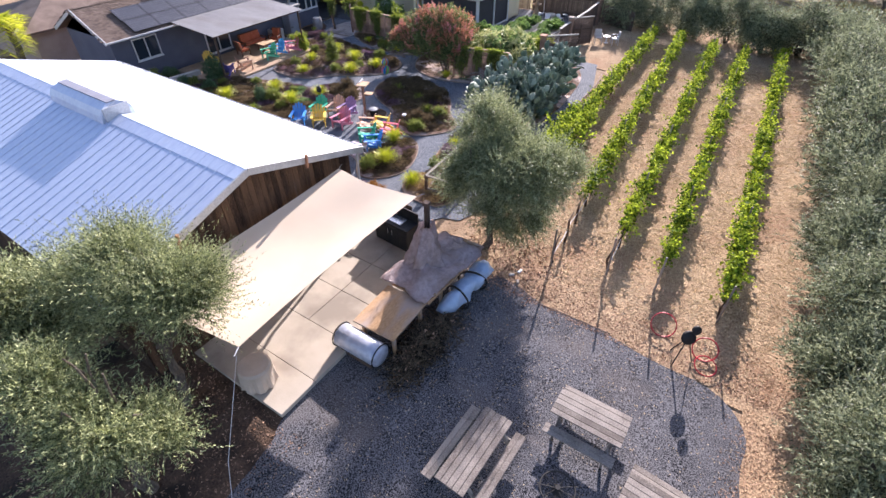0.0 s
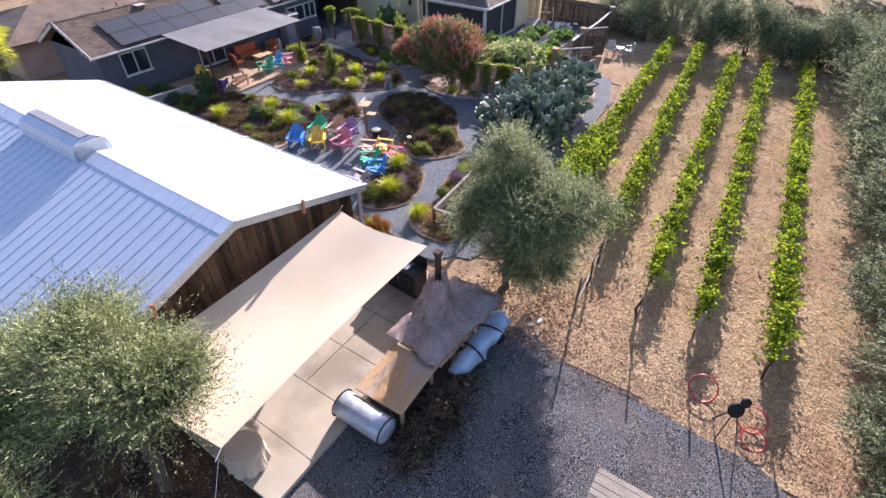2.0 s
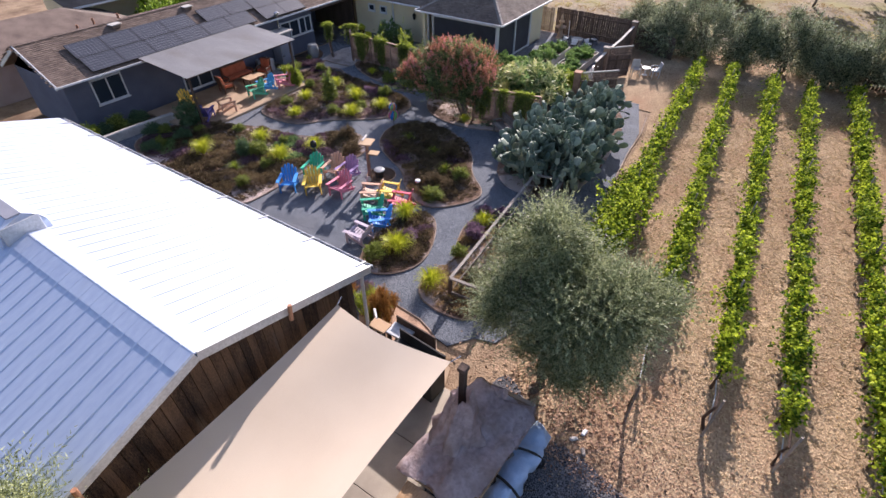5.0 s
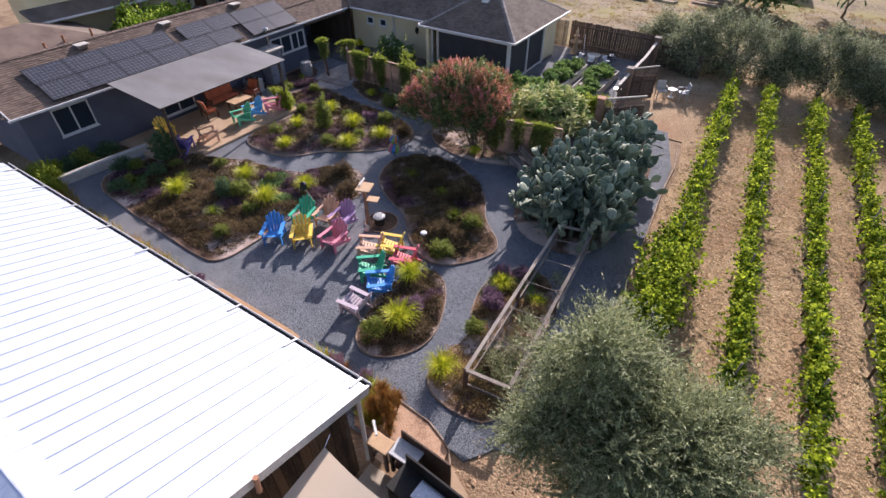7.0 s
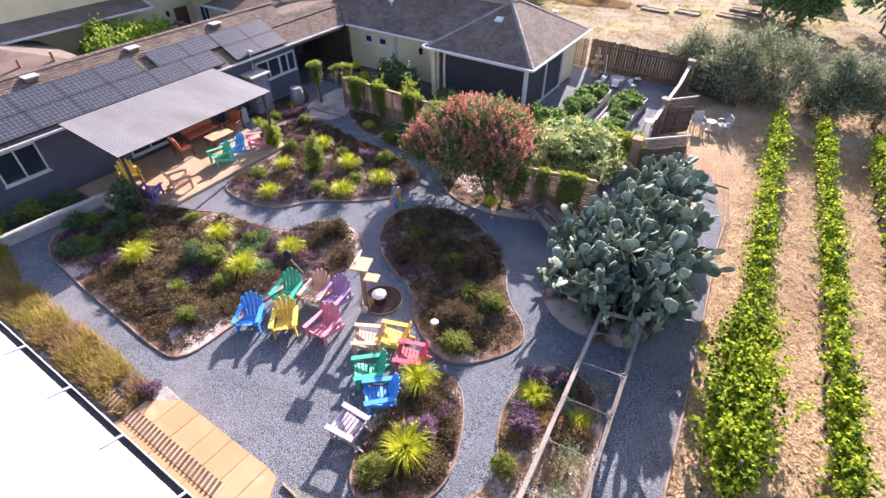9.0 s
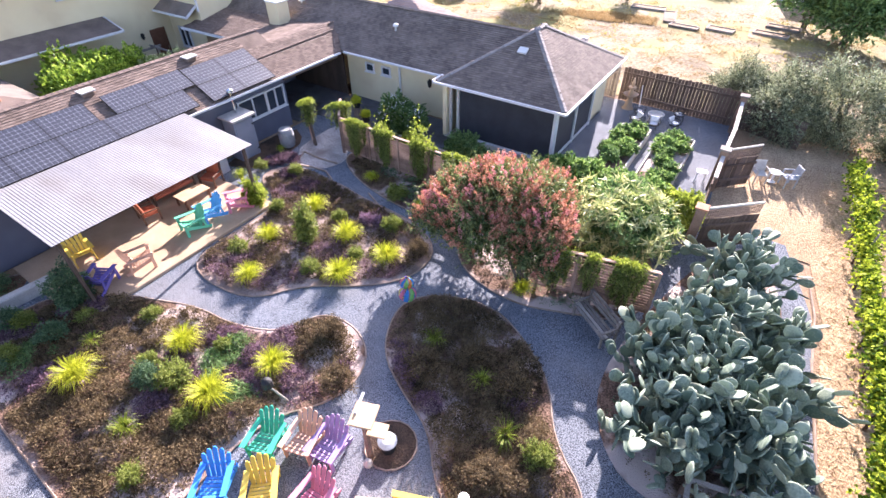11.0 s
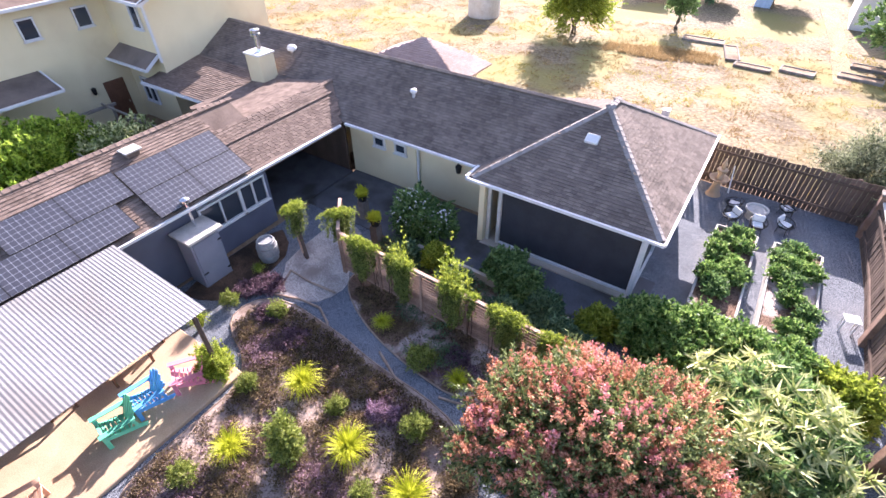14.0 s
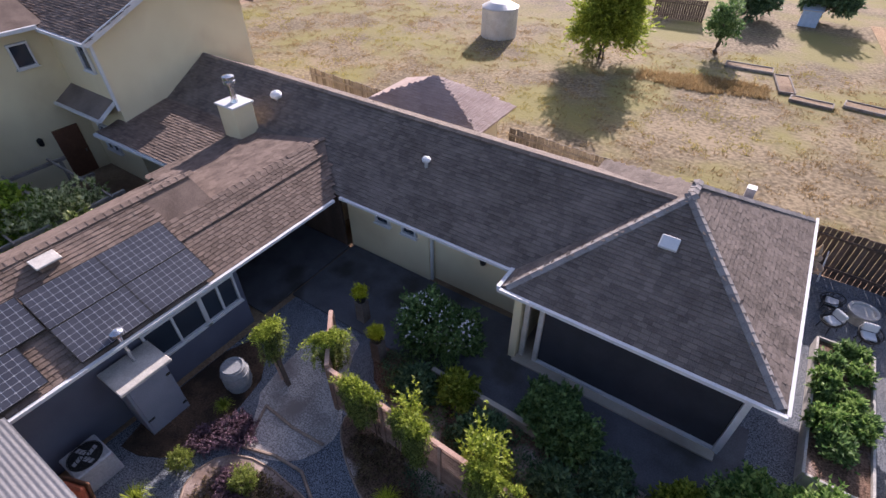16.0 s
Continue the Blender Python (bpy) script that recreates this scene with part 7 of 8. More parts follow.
climber(324, (-13.3, 25.24), 11, 1.75, 0.4, 0.22, 1.6, "yellow-green climber hanging in a curtain down the slat fence")
climber(326, (-14.3, 25.04), 11, 1.75, 0.3, 0.12, 1.4, "thin straggling climber on the slat fence", 80, 120)
climber(325, (-19.25, 27.7), -2, 1.65, 0.38, 0.2, 1.4, "yellow-green climber hanging in a curtain down the slat fence")
arch = thing("climber_post", (0, 0, 0), "slim leaning timber post carrying a climber", "post")
bm = bmesh.new()
beam(bm, (-28.2, 27.76, -0.02), (-28.47, 27.78, 1.98), 0.1, 0.1)
part("post", bm, M["fence_wood"], arch)
# pale strip paints the lit side face of the dark post
bm = bmesh.new()
beam(bm, (-28.26, 27.68, 0.3), (-28.5, 27.7, 2.0), 0.05, 0.035)
part("lit_face_strip", bm, M["rail_wood"], arch, "pale strip for the lit side face of the post")
sheet("sandy_path", [(-28.9, 30.0), (-28.75, 27.3), (-28.3, 26.8), (-27.85, 25.9), (-26.9, 26.1), (-26.3, 26.6), (-26.1, 27.5), (-26.6, 28.1), (-27.4, 29.3), (-27.6, 30.0)], 0.03, M["sand"], "pale sandy ground at the garden arch", "path", smooth=1)
for pts in ([(-28.2, 27.0), (-27.2, 26.95), (-26.25, 27.04)], [(-27.8, 25.95), (-27.0, 26.22), (-26.2, 26.3), (-25.6, 26.0), (-25.2, 25.6)], [(-28.2, 27.0), (-27.95, 26.45), (-27.8, 25.95)], [(-23.6, 26.0), (-22.7, 25.55), (-21.9, 25.4)], [(-21.4, 25.7), (-20.8, 25.85), (-20.2, 25.82)]):
    bm = bmesh.new()
    tube(bm, [(x, y, 0.05) for x, y in pts], 0.04, 6)
    tagged(link_mesh("path_edging", bm, M["edging"]), "dark bent timber step across the gravel path", "edging", "timber edgings")


def board_fence(a, b, height, label, mat="fence_wood", w=0.145, gap=0.02, z0=0.0, top=None, name="board_fence"):
    a, b = Vector((*a, 0)), Vector((*b, 0))
    f = thing(name, (0, 0, 0), label, "fence", "board fences")
    d = b - a
    n = max(1, int(d.length / (w + gap)))
    ang = math.degrees(math.atan2(d.y, d.x))
    r = random.Random(n)
    base = boxed((0, 0, 0.5), (w, 0.022, 1.0))
    first = None
    for i in range(n):
        p = a + d * (i + 0.5) / n
        if first is None:
            first = part("board", base, M[mat], f)
            ob = first
        else:
            ob = new("board", first.data)
            ob.parent = f
        ob.matrix_world = pose(p.x, p.y, z0 + gz(p.x), r.uniform(-0.8, 0.8), 0, ang) @ Matrix.Diagonal((1, 1, height + r.uniform(-0.04, 0.03), 1))
    for z in (0.35, height - 0.3):
        bm = bmesh.new()
        q = Vector((-d.y, d.x, 0)).normalized() * -0.04
        beam(bm, a + q + Vector((0, 0, z0 + gz(a.x) + z)), b + q + Vector((0, 0, z0 + gz(b.x) + z)), 0.05, 0.09)
        part("rail", bm, M[mat], f)
    if top:
        bm = bmesh.new()
        beam(bm, a + Vector((0, 0, z0 + height + 0.03)), b + Vector((0, 0, z0 + height + 0.03)), 0.14, 0.05)
        part("top_rail", bm, M[top], f)
    return f


board_fence((-18.2, 40.55), (-12.3, 40.25), 1.75, "dark weathered board fence facing the dry field", gap=0.012)
board_fence((-12.2, 40.25), (-9.6, 39.5), 1.3, "dark board fence running on behind the bushes", gap=0.012)
board_fence((-41.0, 41.5), (-35.1, 41.2), 1.65, "weathered tan board fence behind the house roof", "old_wood")
board_fence((-28.9, 41.2), (-18.4, 40.6), 1.65, "weathered tan board fence behind the house roof", "old_wood")
board_fence((-0.6, 42.2), (6.5, 41.6), 1.5, "dark board fence behind the far bushes", gap=0.03)
side = [(-12.4, 39.4), (-12.25, 36.6), (-12.25, 33.8), (-12.2, 31.9)]
# timber top rails in pale stone: their sunlit whiteness is put into the colour
for a, b in zip(side, side[1:]):
    board_fence(a, b, 1.55, "low-slung brown board fence beside the gravel court", top="stone")
for x, y in ((-12.4, 39.6), (-12.25, 33.8), (-12.2, 29.3)):
    p = thing("gate_post", (x, y, 0), "stout timber gate post with a pale cap", "post", "gate posts")
    part("post", boxed((0, 0, 0.9), (0.3, 0.3, 1.8), bevel=0.015), M["red_wood"], p)
    part("cap", boxed((0, 0, 1.83), (0.4, 0.4, 0.07), bevel=0.01), M["terracotta"] if y < 32 else M["old_wood"], p)
for a, b, lab in (((-12.0, 29.4), (-10.55, 30.75), "dark timber gate with lattice top standing open"), ((-12.1, 33.9), (-11.1, 35.0), "dark timber gate standing open by the fence")):
    g = board_fence(a, b, 1.3, lab, gap=0.004, z0=0.08, name="garden_gate")
    A, B = Vector((*a, 0)), Vector((*b, 0))
    for k in range(7):
        bm = bmesh.new()
        z = 1.42 + k * 0.055
        beam(bm, A + Vector((0, 0, z)), B + Vector((0, 0, z)), 0.015, 0.02)
        part("lattice_bar", bm, M["fence_wood"], g)
    for k in range(24):
        bm = bmesh.new()
        q = A + (B - A) * (k + 0.5) / 24
        rod(bm, q + Vector((0, 0, 1.38)), q + Vector((0, 0, 1.78)), 0.009, 0.009, 4)
        part("lattice_bar", bm, M["fence_wood"], g)
    bm = bmesh.new()
    beam(bm, A + Vector((0, 0, 1.8)), B + Vector((0, 0, 1.8)), 0.06, 0.06)
    # gate rail coloured pale stone to paint in the sun on it
    part("top_rail", bm, M["stone"], g)
p = thing("side_table", (-12.75, 34.1, 0.02), "small white plastic table against the fence", "table", "white tables")
part("tabletop", boxed((0, 0, 0.5), (0.42, 0.36, 0.03), 15, bevel=0.012), M["white_plastic"], p)
for a, b in ((-1, -1), (-1, 1), (1, -1), (1, 1)):
    part("leg", boxed((a * 0.16, b * 0.12, 0.245), (0.035, 0.035, 0.49), 15), M["white_plastic"], p)

# ---- wall equipment ----
hw = thing("heater_cabinet", (-30.2, 25.45, 0.02), "blue-grey water heater cabinet with slab lid and flue", "cabinet")
part("body", boxed((0, 0, 0.92), (0.75, 0.98, 1.84), bevel=0.01), M["grey_box"], hw)
part("lid", boxed((0.06, 0, 1.89), (0.98, 1.2, 0.09), bevel=0.015), M["stone"], hw)
d = part("door", boxed((0.385, 0, 0.9), (0.03, 0.86, 1.6), bevel=0.008), M["grey_box"], hw)
for z in (0.3, 1.45):
    part("hinge", boxed((0.41, 0.42, z), (0.03, 0.1, 0.05)), M["black"], d)
part("latch", boxed((0.41, -0.36, 0.55), (0.03, 0.16, 0.04)), M["black"], d)
bm = bmesh.new()
rod(bm, (-0.1, 0.1, 1.9), (-0.1, 0.1, 2.85), 0.05, 0.05, 10)
lathe(bm, [(0.1, 2.82), (0.14, 2.86), (0.14, 2.93), (0.04, 2.98)], (-0.1, 0.1, 0), 12)
part("flue", bm, M["steel"], hw)
ac = thing("air_conditioner", (-30.05, 23.75, 0.02), "grey outdoor air conditioning unit with round fan grille", "air conditioner")
part("case", boxed((0, 0, 0.36), (0.78, 0.78, 0.72), bevel=0.03), M["galv"], ac)
bm = bmesh.new()
for r in (0.1, 0.19, 0.28, 0.35):
    tube(bm, [(r * math.cos(a), r * math.sin(a), 0.735) for a in np.linspace(0, 2 * math.pi, 25)[:-1]], 0.008, 4, closed=True)
part("grille", bm, M["black"], ac)
part("fan_well", lathe(bmesh.new(), [(0.34, 0.722), (0.34, 0.727), (0.02, 0.727)], seg=24), M["black"], ac)
for i in range(4):
    part("fan_blade", boxed((0.16 * math.cos(i * 1.571), 0.16 * math.sin(i * 1.571), 0.732), (0.24, 0.1, 0.004), 90 * i + 20), M["galv"], ac)
ba = thing("barrel", (-29.25, 27.05, 0.02), "pale galvanised ribbed barrel by the wall", "barrel")
bm = lathe(bmesh.new(), [(0.27, 0), (0.33, 0.2), (0.355, 0.42), (0.33, 0.66), (0.27, 0.86), (0.25, 0.86), (0.24, 0.83), (0.02, 0.83)], seg=22)
part("drum", bm, M["dull_zinc"], ba)
for z, r in ((0.08, 0.30), (0.26, 0.347), (0.6, 0.347), (0.78, 0.302)):
    part("hoop", lathe(bmesh.new(), [(r - 0.01, z - 0.025), (r + 0.006, z - 0.025), (r + 0.006, z + 0.025), (r - 0.01, z + 0.025)], seg=22), M["dull_zinc"], ba)
for x, y, h in ((-26.75, 29.75, 0.75), (-28.05, 30.6, 0.8)):
    p = thing("potted_plant", (x, y, 0.05), "potted lime-green plant on a timber pedestal", "potted plant", "pedestal pots")
    part("pedestal", boxed((0, 0, h / 2), (0.3, 0.3, h), bevel=0.01), M["old_wood"], p)
    part("pot", lathe(bmesh.new(), [(0.14, h), (0.2, h + 0.24), (0.21, h + 0.26), (0.02, h + 0.22)], seg=16), M["black"], p)
    quads("foliage", crown_leaves(np.random.default_rng(int(-x * 10)), (0, 0, h + 0.34), (0.15, 0.15, 0.18), 300, 0.1, 8, 0.06, 0.02, shell=0.2, low=-0.6), M["tuft"], p)
tagged(link_mesh("retaining_wall", boxed((-22.7, 30.05, 0.2), (5.0, 0.14, 0.36), -1, bevel=0.01), M["concrete"]), "low concrete kerb of the terrace bed", "kerb", kind="structure")

# ---- gravel court: raised beds, seats, fountain ----
def raised_bed(x0, x1, y0, y1, seed, label):
    b = thing("raised_bed", (0, 0, 0), label, "raised bed", "raised beds")
    for x in (x0, x1):
        part("side_board", boxed((x, (y0 + y1) / 2, 0.22), (0.06, y1 - y0, 0.44), bevel=0.006), M["stone"], b)
    for y in (y0, y1):
        part("end_board", boxed(((x0 + x1) / 2, y, 0.22), (x1 - x0 - 0.07, 0.06, 0.44), bevel=0.006), M["stone"], b)
    part("soil", boxed(((x0 + x1) / 2, (y0 + y1) / 2, 0.18), (x1 - x0 - 0.07, y1 - y0 - 0.07, 0.34)), M["mulch"], b)
    rng = np.random.default_rng(seed)
    for i in range(18):
        px, py = rng.uniform(x0 + 0.2, x1 - 0.2), rng.uniform(y0 + 0.2, y1 - 0.2)
        v = thing("vegetable_plant", (px, py, 0.34), "leafy green vegetable plant in the raised bed", "plant", "vegetables")
        r = rng.uniform(0.15, 0.29)
        bm = bmesh.new()
        limb(bm, (0, 0, -0.02), (0, 0, r), 0.015, 0.008, rng, 3, 0.01)
        part("stem", bm, M["bark"], v)
        quads("foliage", crown_leaves(rng, (0, 0, r * 0.7), (r, r, r * 0.75), 150, 0.15, 8, 0.1, 0.06, shell=0.3, low=-0.4), M[("veg_leaf", "veg_leaf", "green_leaf")[i % 3]], v)


raised_bed(-16.85, -15.55, 32.3, 36.9, 5, "pale-edged raised bed full of leafy vegetables")
raised_bed(-15.0, -13.6, 32.4, 36.9, 6, "pale-edged raised bed half full of vegetables")
for i, (x, y) in enumerate(((-16.6, 38.75), (-14.85, 39.5), (-16.55, 37.85), (-15.65, 37.75), (-14.8, 38.3))):
    c = thing("bucket_chair", (x, y, 0.02), "dark wire basket chair with a white cushion on gravel" if i > 1 else "dark wire basket chair with a small grey cushion", "chair", "court chairs", turn=90 + math.degrees(math.atan2(y - 38.7, x + 15.8)))
    part("seat", lathe(bmesh.new(), [(0.08, 0.26), (0.24, 0.28), (0.28, 0.34), (0.265, 0.34), (0.23, 0.3), (0.02, 0.29)], seg=16), M["black"], c)
    bm = bmesh.new()
    tube(bm, [(0.30 * math.cos(a), 0.30 * math.sin(a), 0.46 + 0.08 * math.sin(a)) for a in np.linspace(0, 2 * math.pi, 21)[:-1]], 0.016, 5, closed=True)
    part("rim", bm, M["black"], c)
    for a in np.linspace(0, 2 * math.pi, 11)[:-1]:
        bm = bmesh.new()
        rod(bm, (0.27 * math.cos(a), 0.27 * math.sin(a), 0.33), (0.30 * math.cos(a), 0.30 * math.sin(a), 0.46 + 0.08 * math.sin(a)), 0.008, 0.008, 5)
        part("wire", bm, M["black"], c)
    part("cushion", boxed((0, 0.02, 0.34), (0.36, 0.34, 0.08), 0, bevel=0.03), M["white_plastic"] if i > 1 else M["galv"], c, "white seat cushion" if i > 1 else "grey seat cushion")
    if i > 1:
        part("back_cushion", boxed((0, 0.22, 0.5), (0.4, 0.09, 0.24), 0, ("X", -14), bevel=0.03), M["white_plastic"], c, "white back cushion")
    for a in (0.8, 2.4, 3.9, 5.5):
        bm = bmesh.new()
        rod(bm, (0.2 * math.cos(a), 0.2 * math.sin(a), 0.28), (0.25 * math.cos(a), 0.25 * math.sin(a), 0), 0.012, 0.012, 5)
        part("leg", bm, M["black"], c)
ft = thing("fire_table", (-15.8, 38.75, 0.02), "round pale stone fire table on the gravel court", "fire pit")
part("bowl", lathe(bmesh.new(), [(0.3, 0), (0.28, 0.2), (0.4, 0.36), (0.4, 0.42), (0.32, 0.42), (0.29, 0.36), (0.02, 0.35)], seg=20), M["stone"], ft)
fo = thing("fountain", (-17.4, 39.6, 0.02), "tiered tan stone fountain by the board fence", "fountain")
part("base", lathe(bmesh.new(), [(0.3, 0), (0.22, 0.1), (0.14, 0.5), (0.16, 0.6)], seg=16), M["patio"], fo)
part("basin", lathe(bmesh.new(), [(0.14, 0.6), (0.34, 0.7), (0.38, 0.77), (0.34, 0.77), (0.1, 0.68)], seg=20), M["patio"], fo)
part("finial", lathe(bmesh.new(), [(0.13, 0.7), (0.09, 1.0), (0.2, 1.08), (0.2, 1.14), (0.07, 1.16), (0.1, 1.35), (0.05, 1.5), (0.02, 1.6)], seg=14), M["patio"], fo)
bm = bmesh.new()
rod(bm, (-16.9, 40.0, 0), (-17.05, 40.2, 1.1), 0.03, 0.02, 6)
tagged(link_mesh("garden_stake", bm, M["white_plastic"]), "pale stake leaning on the board fence", "stake")


def plastic_chair(x, y, turn, mat, label):
    c = thing("plastic_chair", (x, y, gz(x) + 0.015), label, "chair", "plastic chairs", turn=turn)
    part("seat", boxed((0, 0, 0.42), (0.46, 0.46, 0.04), bevel=0.015), mat, c)
    part("backrest", boxed((0, 0.24, 0.66), (0.46, 0.04, 0.46), 0, ("X", -10), bevel=0.015), mat, c)
    for s in (1, -1):
        part("armrest", boxed((s * 0.25, 0.02, 0.63), (0.05, 0.44, 0.03), bevel=0.01), mat, c)
        for yy in (-0.2, 0.2):
            part("leg", boxed((s * 0.23, yy, 0.31), (0.045, 0.045, 0.62)), mat, c)


plastic_chair(-10.75, 35.5, 30, M["stone"], "off-white plastic garden chair on bare soil")
plastic_chair(-9.7, 35.9, -60, M["galv"], "pale grey plastic garden chair on bare soil")
p = thing("side_table", (-10.25, 35.8, 0.02), "small round white plastic table between chairs", "table", "white tables")
part("tabletop", lathe(bmesh.new(), [(0.22, 0.42), (0.25, 0.45), (0.02, 0.455)], seg=16), M["white_plastic"], p)
part("leg", lathe(bmesh.new(), [(0.16, 0), (0.05, 0.05), (0.05, 0.42)], seg=10), M["white_plastic"], p)
bm = bmesh.new()
tube(bm, [(x, y, gz(x) + 0.03) for x, y in ((-7.45, 16.5), (-7.6, 19), (-7.75, 21.6), (-7.95, 24), (-8.15, 26.2), (-8.2, 28.3), (-8.5, 30.2))], 0.035, 6)
tagged(link_mesh("path_edging", bm, M["edging"]), "pale bent timber edging along the vineyard path", "edging", "timber edgings")
bm = bmesh.new()
tube(bm, [(x, y, gz(x) + 0.02) for x, y in ((-3.6, 10.72), (-2.4, 10.8), (-1.2, 10.84))], 0.022, 5)
tagged(link_mesh("path_edging", bm, M["edging"]), "short half-buried timber kerb between yard and vineyard", "edging", "timber edgings")

# ---- picnic yard ----
def picnic(at, turn, length, label):
    """A picnic table with two benches; its length runs along x."""
    t = thing("picnic_table", (0, 0, 0), label, "picnic table", "picnic tables")
    for i in range(5):
        part("top_plank", boxed((0, (i - 2) * 0.152, 0.74), (length, 0.142, 0.04), bevel=0.006), M["old_wood"], t)
    for s in (1, -1):
        for i in range(2):
            part("bench_plank", boxed((0, s * (0.57 + i * 0.14), 0.44), (length, 0.135, 0.04), bevel=0.006), M["old_wood"], t)
        for e in (1, -1):
            bm = bmesh.new()
            beam(bm, (e * length * 0.36, s * 0.62, 0), (e * length * 0.36, s * 0.22, 0.72), 0.05, 0.1)
            part("leg", bm, M["old_wood"], t)
    for e in (1, -1):
        part("cross_beam", boxed((e * length * 0.36 + 0.05, 0, 0.4), (0.045, 1.4, 0.1)), M["old_wood"], t)
        part("cleat", boxed((e * length * 0.36 + 0.05, 0, 0.69), (0.045, 0.72, 0.06)), M["old_wood"], t)
    t.matrix_world = pose(*at, 0, 0, turn)


picnic((-2.55, 5.1, gz(-2.5) + 0.02), 88, 2.15, "weathered grey timber picnic table in dappled shade")
picnic((-0.65, 7.35, gz(-0.6) + 0.02), 0, 1.75, "small weathered grey picnic table on gravel")
picnic((1.45, 6.2, gz(1.4) + 0.02), -4, 1.75, "weathered grey picnic table at the yard edge")
wl = thing("wagon_wheel", (-0.65, 5.6, gz(-0.6) + 0.03), "dark iron spoked wheel lying on the gravel", "wheel")
bm = bmesh.new()
tube(bm, [(0.4 * math.cos(a), 0.4 * math.sin(a), 0.2) for a in np.linspace(0, 2 * math.pi, 29)[:-1]], 0.025, 6, closed=True)
part("rim", bm, M["black"], wl)
for i in range(9):
    bm = bmesh.new()
    rod(bm, (0, 0, 0.2), (0.4 * math.cos(i * 0.698), 0.4 * math.sin(i * 0.698), 0.2), 0.014, 0.014, 5)
    part("spoke", bm, M["black"], wl)
part("hub", lathe(bmesh.new(), [(0.1, 0), (0.12, 0.05), (0.06, 0.12), (0.06, 0.26)], seg=10), M["black"], wl)
tp = thing("garden_sculpture", (0.75, 11.05, gz(0.75) + 0.015), "black metal figure of two discs on splayed legs", "sculpture")
for a in (0.4, 2.4, 4.4):
    bm = bmesh.new()
    rod(bm, (0.42 * math.cos(a), 0.42 * math.sin(a), 0), (0.08 * math.cos(a), 0.08 * math.sin(a), 0.95), 0.018, 0.018, 6)
    part("leg", bm, M["black"], tp)
bm = lathe(bmesh.new(), [(0.05, -0.09), (0.22, -0.05), (0.24, 0.0), (0.22, 0.05), (0.05, 0.09)], seg=16)
bmesh.ops.transform(bm, matrix=pose(0, 0, 1.12, 62, 0, 35), verts=bm.verts[:])
part("body", bm, M["black"], tp)
bm = lathe(bmesh.new(), [(0.04, -0.07), (0.14, -0.04), (0.15, 0.0), (0.14, 0.04), (0.04, 0.07)], seg=14)
bmesh.ops.transform(bm, matrix=pose(0.12, 0.1, 1.45, 62, 0, 35), verts=bm.verts[:])
part("head", bm, M["black"], tp)
tp.scale = (0.88, 0.88, 0.88)
for x, y, r, tilt in ((0.05, 11.9, 0.36, 42), (1.3, 11.6, 0.34, 55), (1.45, 11.2, 0.3, 15)):
    h = thing("hoop", (x, y, gz(x) + 0.02 + r * math.sin(radians(tilt))), "thin red plastic hoop leaning at the vines", "hoop", "red hoops")
    bm = bmesh.new()
    tube(bm, [(r * math.cos(a), r * math.sin(a), 0) for a in np.linspace(0, 2 * math.pi, 33)[:-1]], 0.02, 6, closed=True)
    part("ring", bm, M["red_hoop"], h)
    h.matrix_world = h.matrix_world @ pose(0, 0, 0, tilt, 10, 0)
drum = thing("covered_drum", (-8.45, 3.75, gz(-8.3) + 0.13), "round tan cloth-covered drum beneath the sail corner", "drum")
part("body", lathe(bmesh.new(), [(0.46, 0), (0.47, 0.3), (0.46, 0.62)], seg=24), M["terracotta"], drum)
bm = lathe(bmesh.new(), [(0.55, 0.06), (0.535, 0.25), (0.525, 0.45), (0.52, 0.6), (0.51, 0.70), (0.45, 0.76), (0.25, 0.775), (0.02, 0.78)], seg=48)
for v in bm.verts:
    a, low = math.atan2(v.co.y, v.co.x), max(0.0, 0.74 - v.co.z)
    k = 1 + low * (0.09 * math.sin(9 * a) + 0.06 * math.sin(17 * a + 1))
    v.co.x, v.co.y = v.co.x * k, v.co.y * k
part("cover", bm, M["drum_cloth"], drum, "tan canvas cover hanging in folds")
drum.scale = (0.85, 0.85, 0.95)

# long work table with its covers
wt = thing("work_table", (0, 0, 0), "long plywood-topped work table on trestles", "table")
WZ = gz(-6.6) + 0.86
part("tabletop", boxed((-6.65, 7.19, WZ), (1.42, 1.68, 0.05), 2, bevel=0.008), M["ply"], wt)
part("tabletop", boxed((-6.55, 9.55, WZ), (1.42, 2.95, 0.05), -2, bevel=0.008), M["ply"], wt)
for y in (6.55, 7.8, 8.9, 10.8):
    for x in (-7.15, -6.05):
        part("leg", boxed((x, y, WZ / 2 - 0.1), (0.09, 0.09, WZ + 0.2)), M["ply"], wt)
part("end_rail", boxed((-6.6, 11.05, WZ + 0.05), (1.4, 0.1, 0.1), 4), M["ply"], wt)


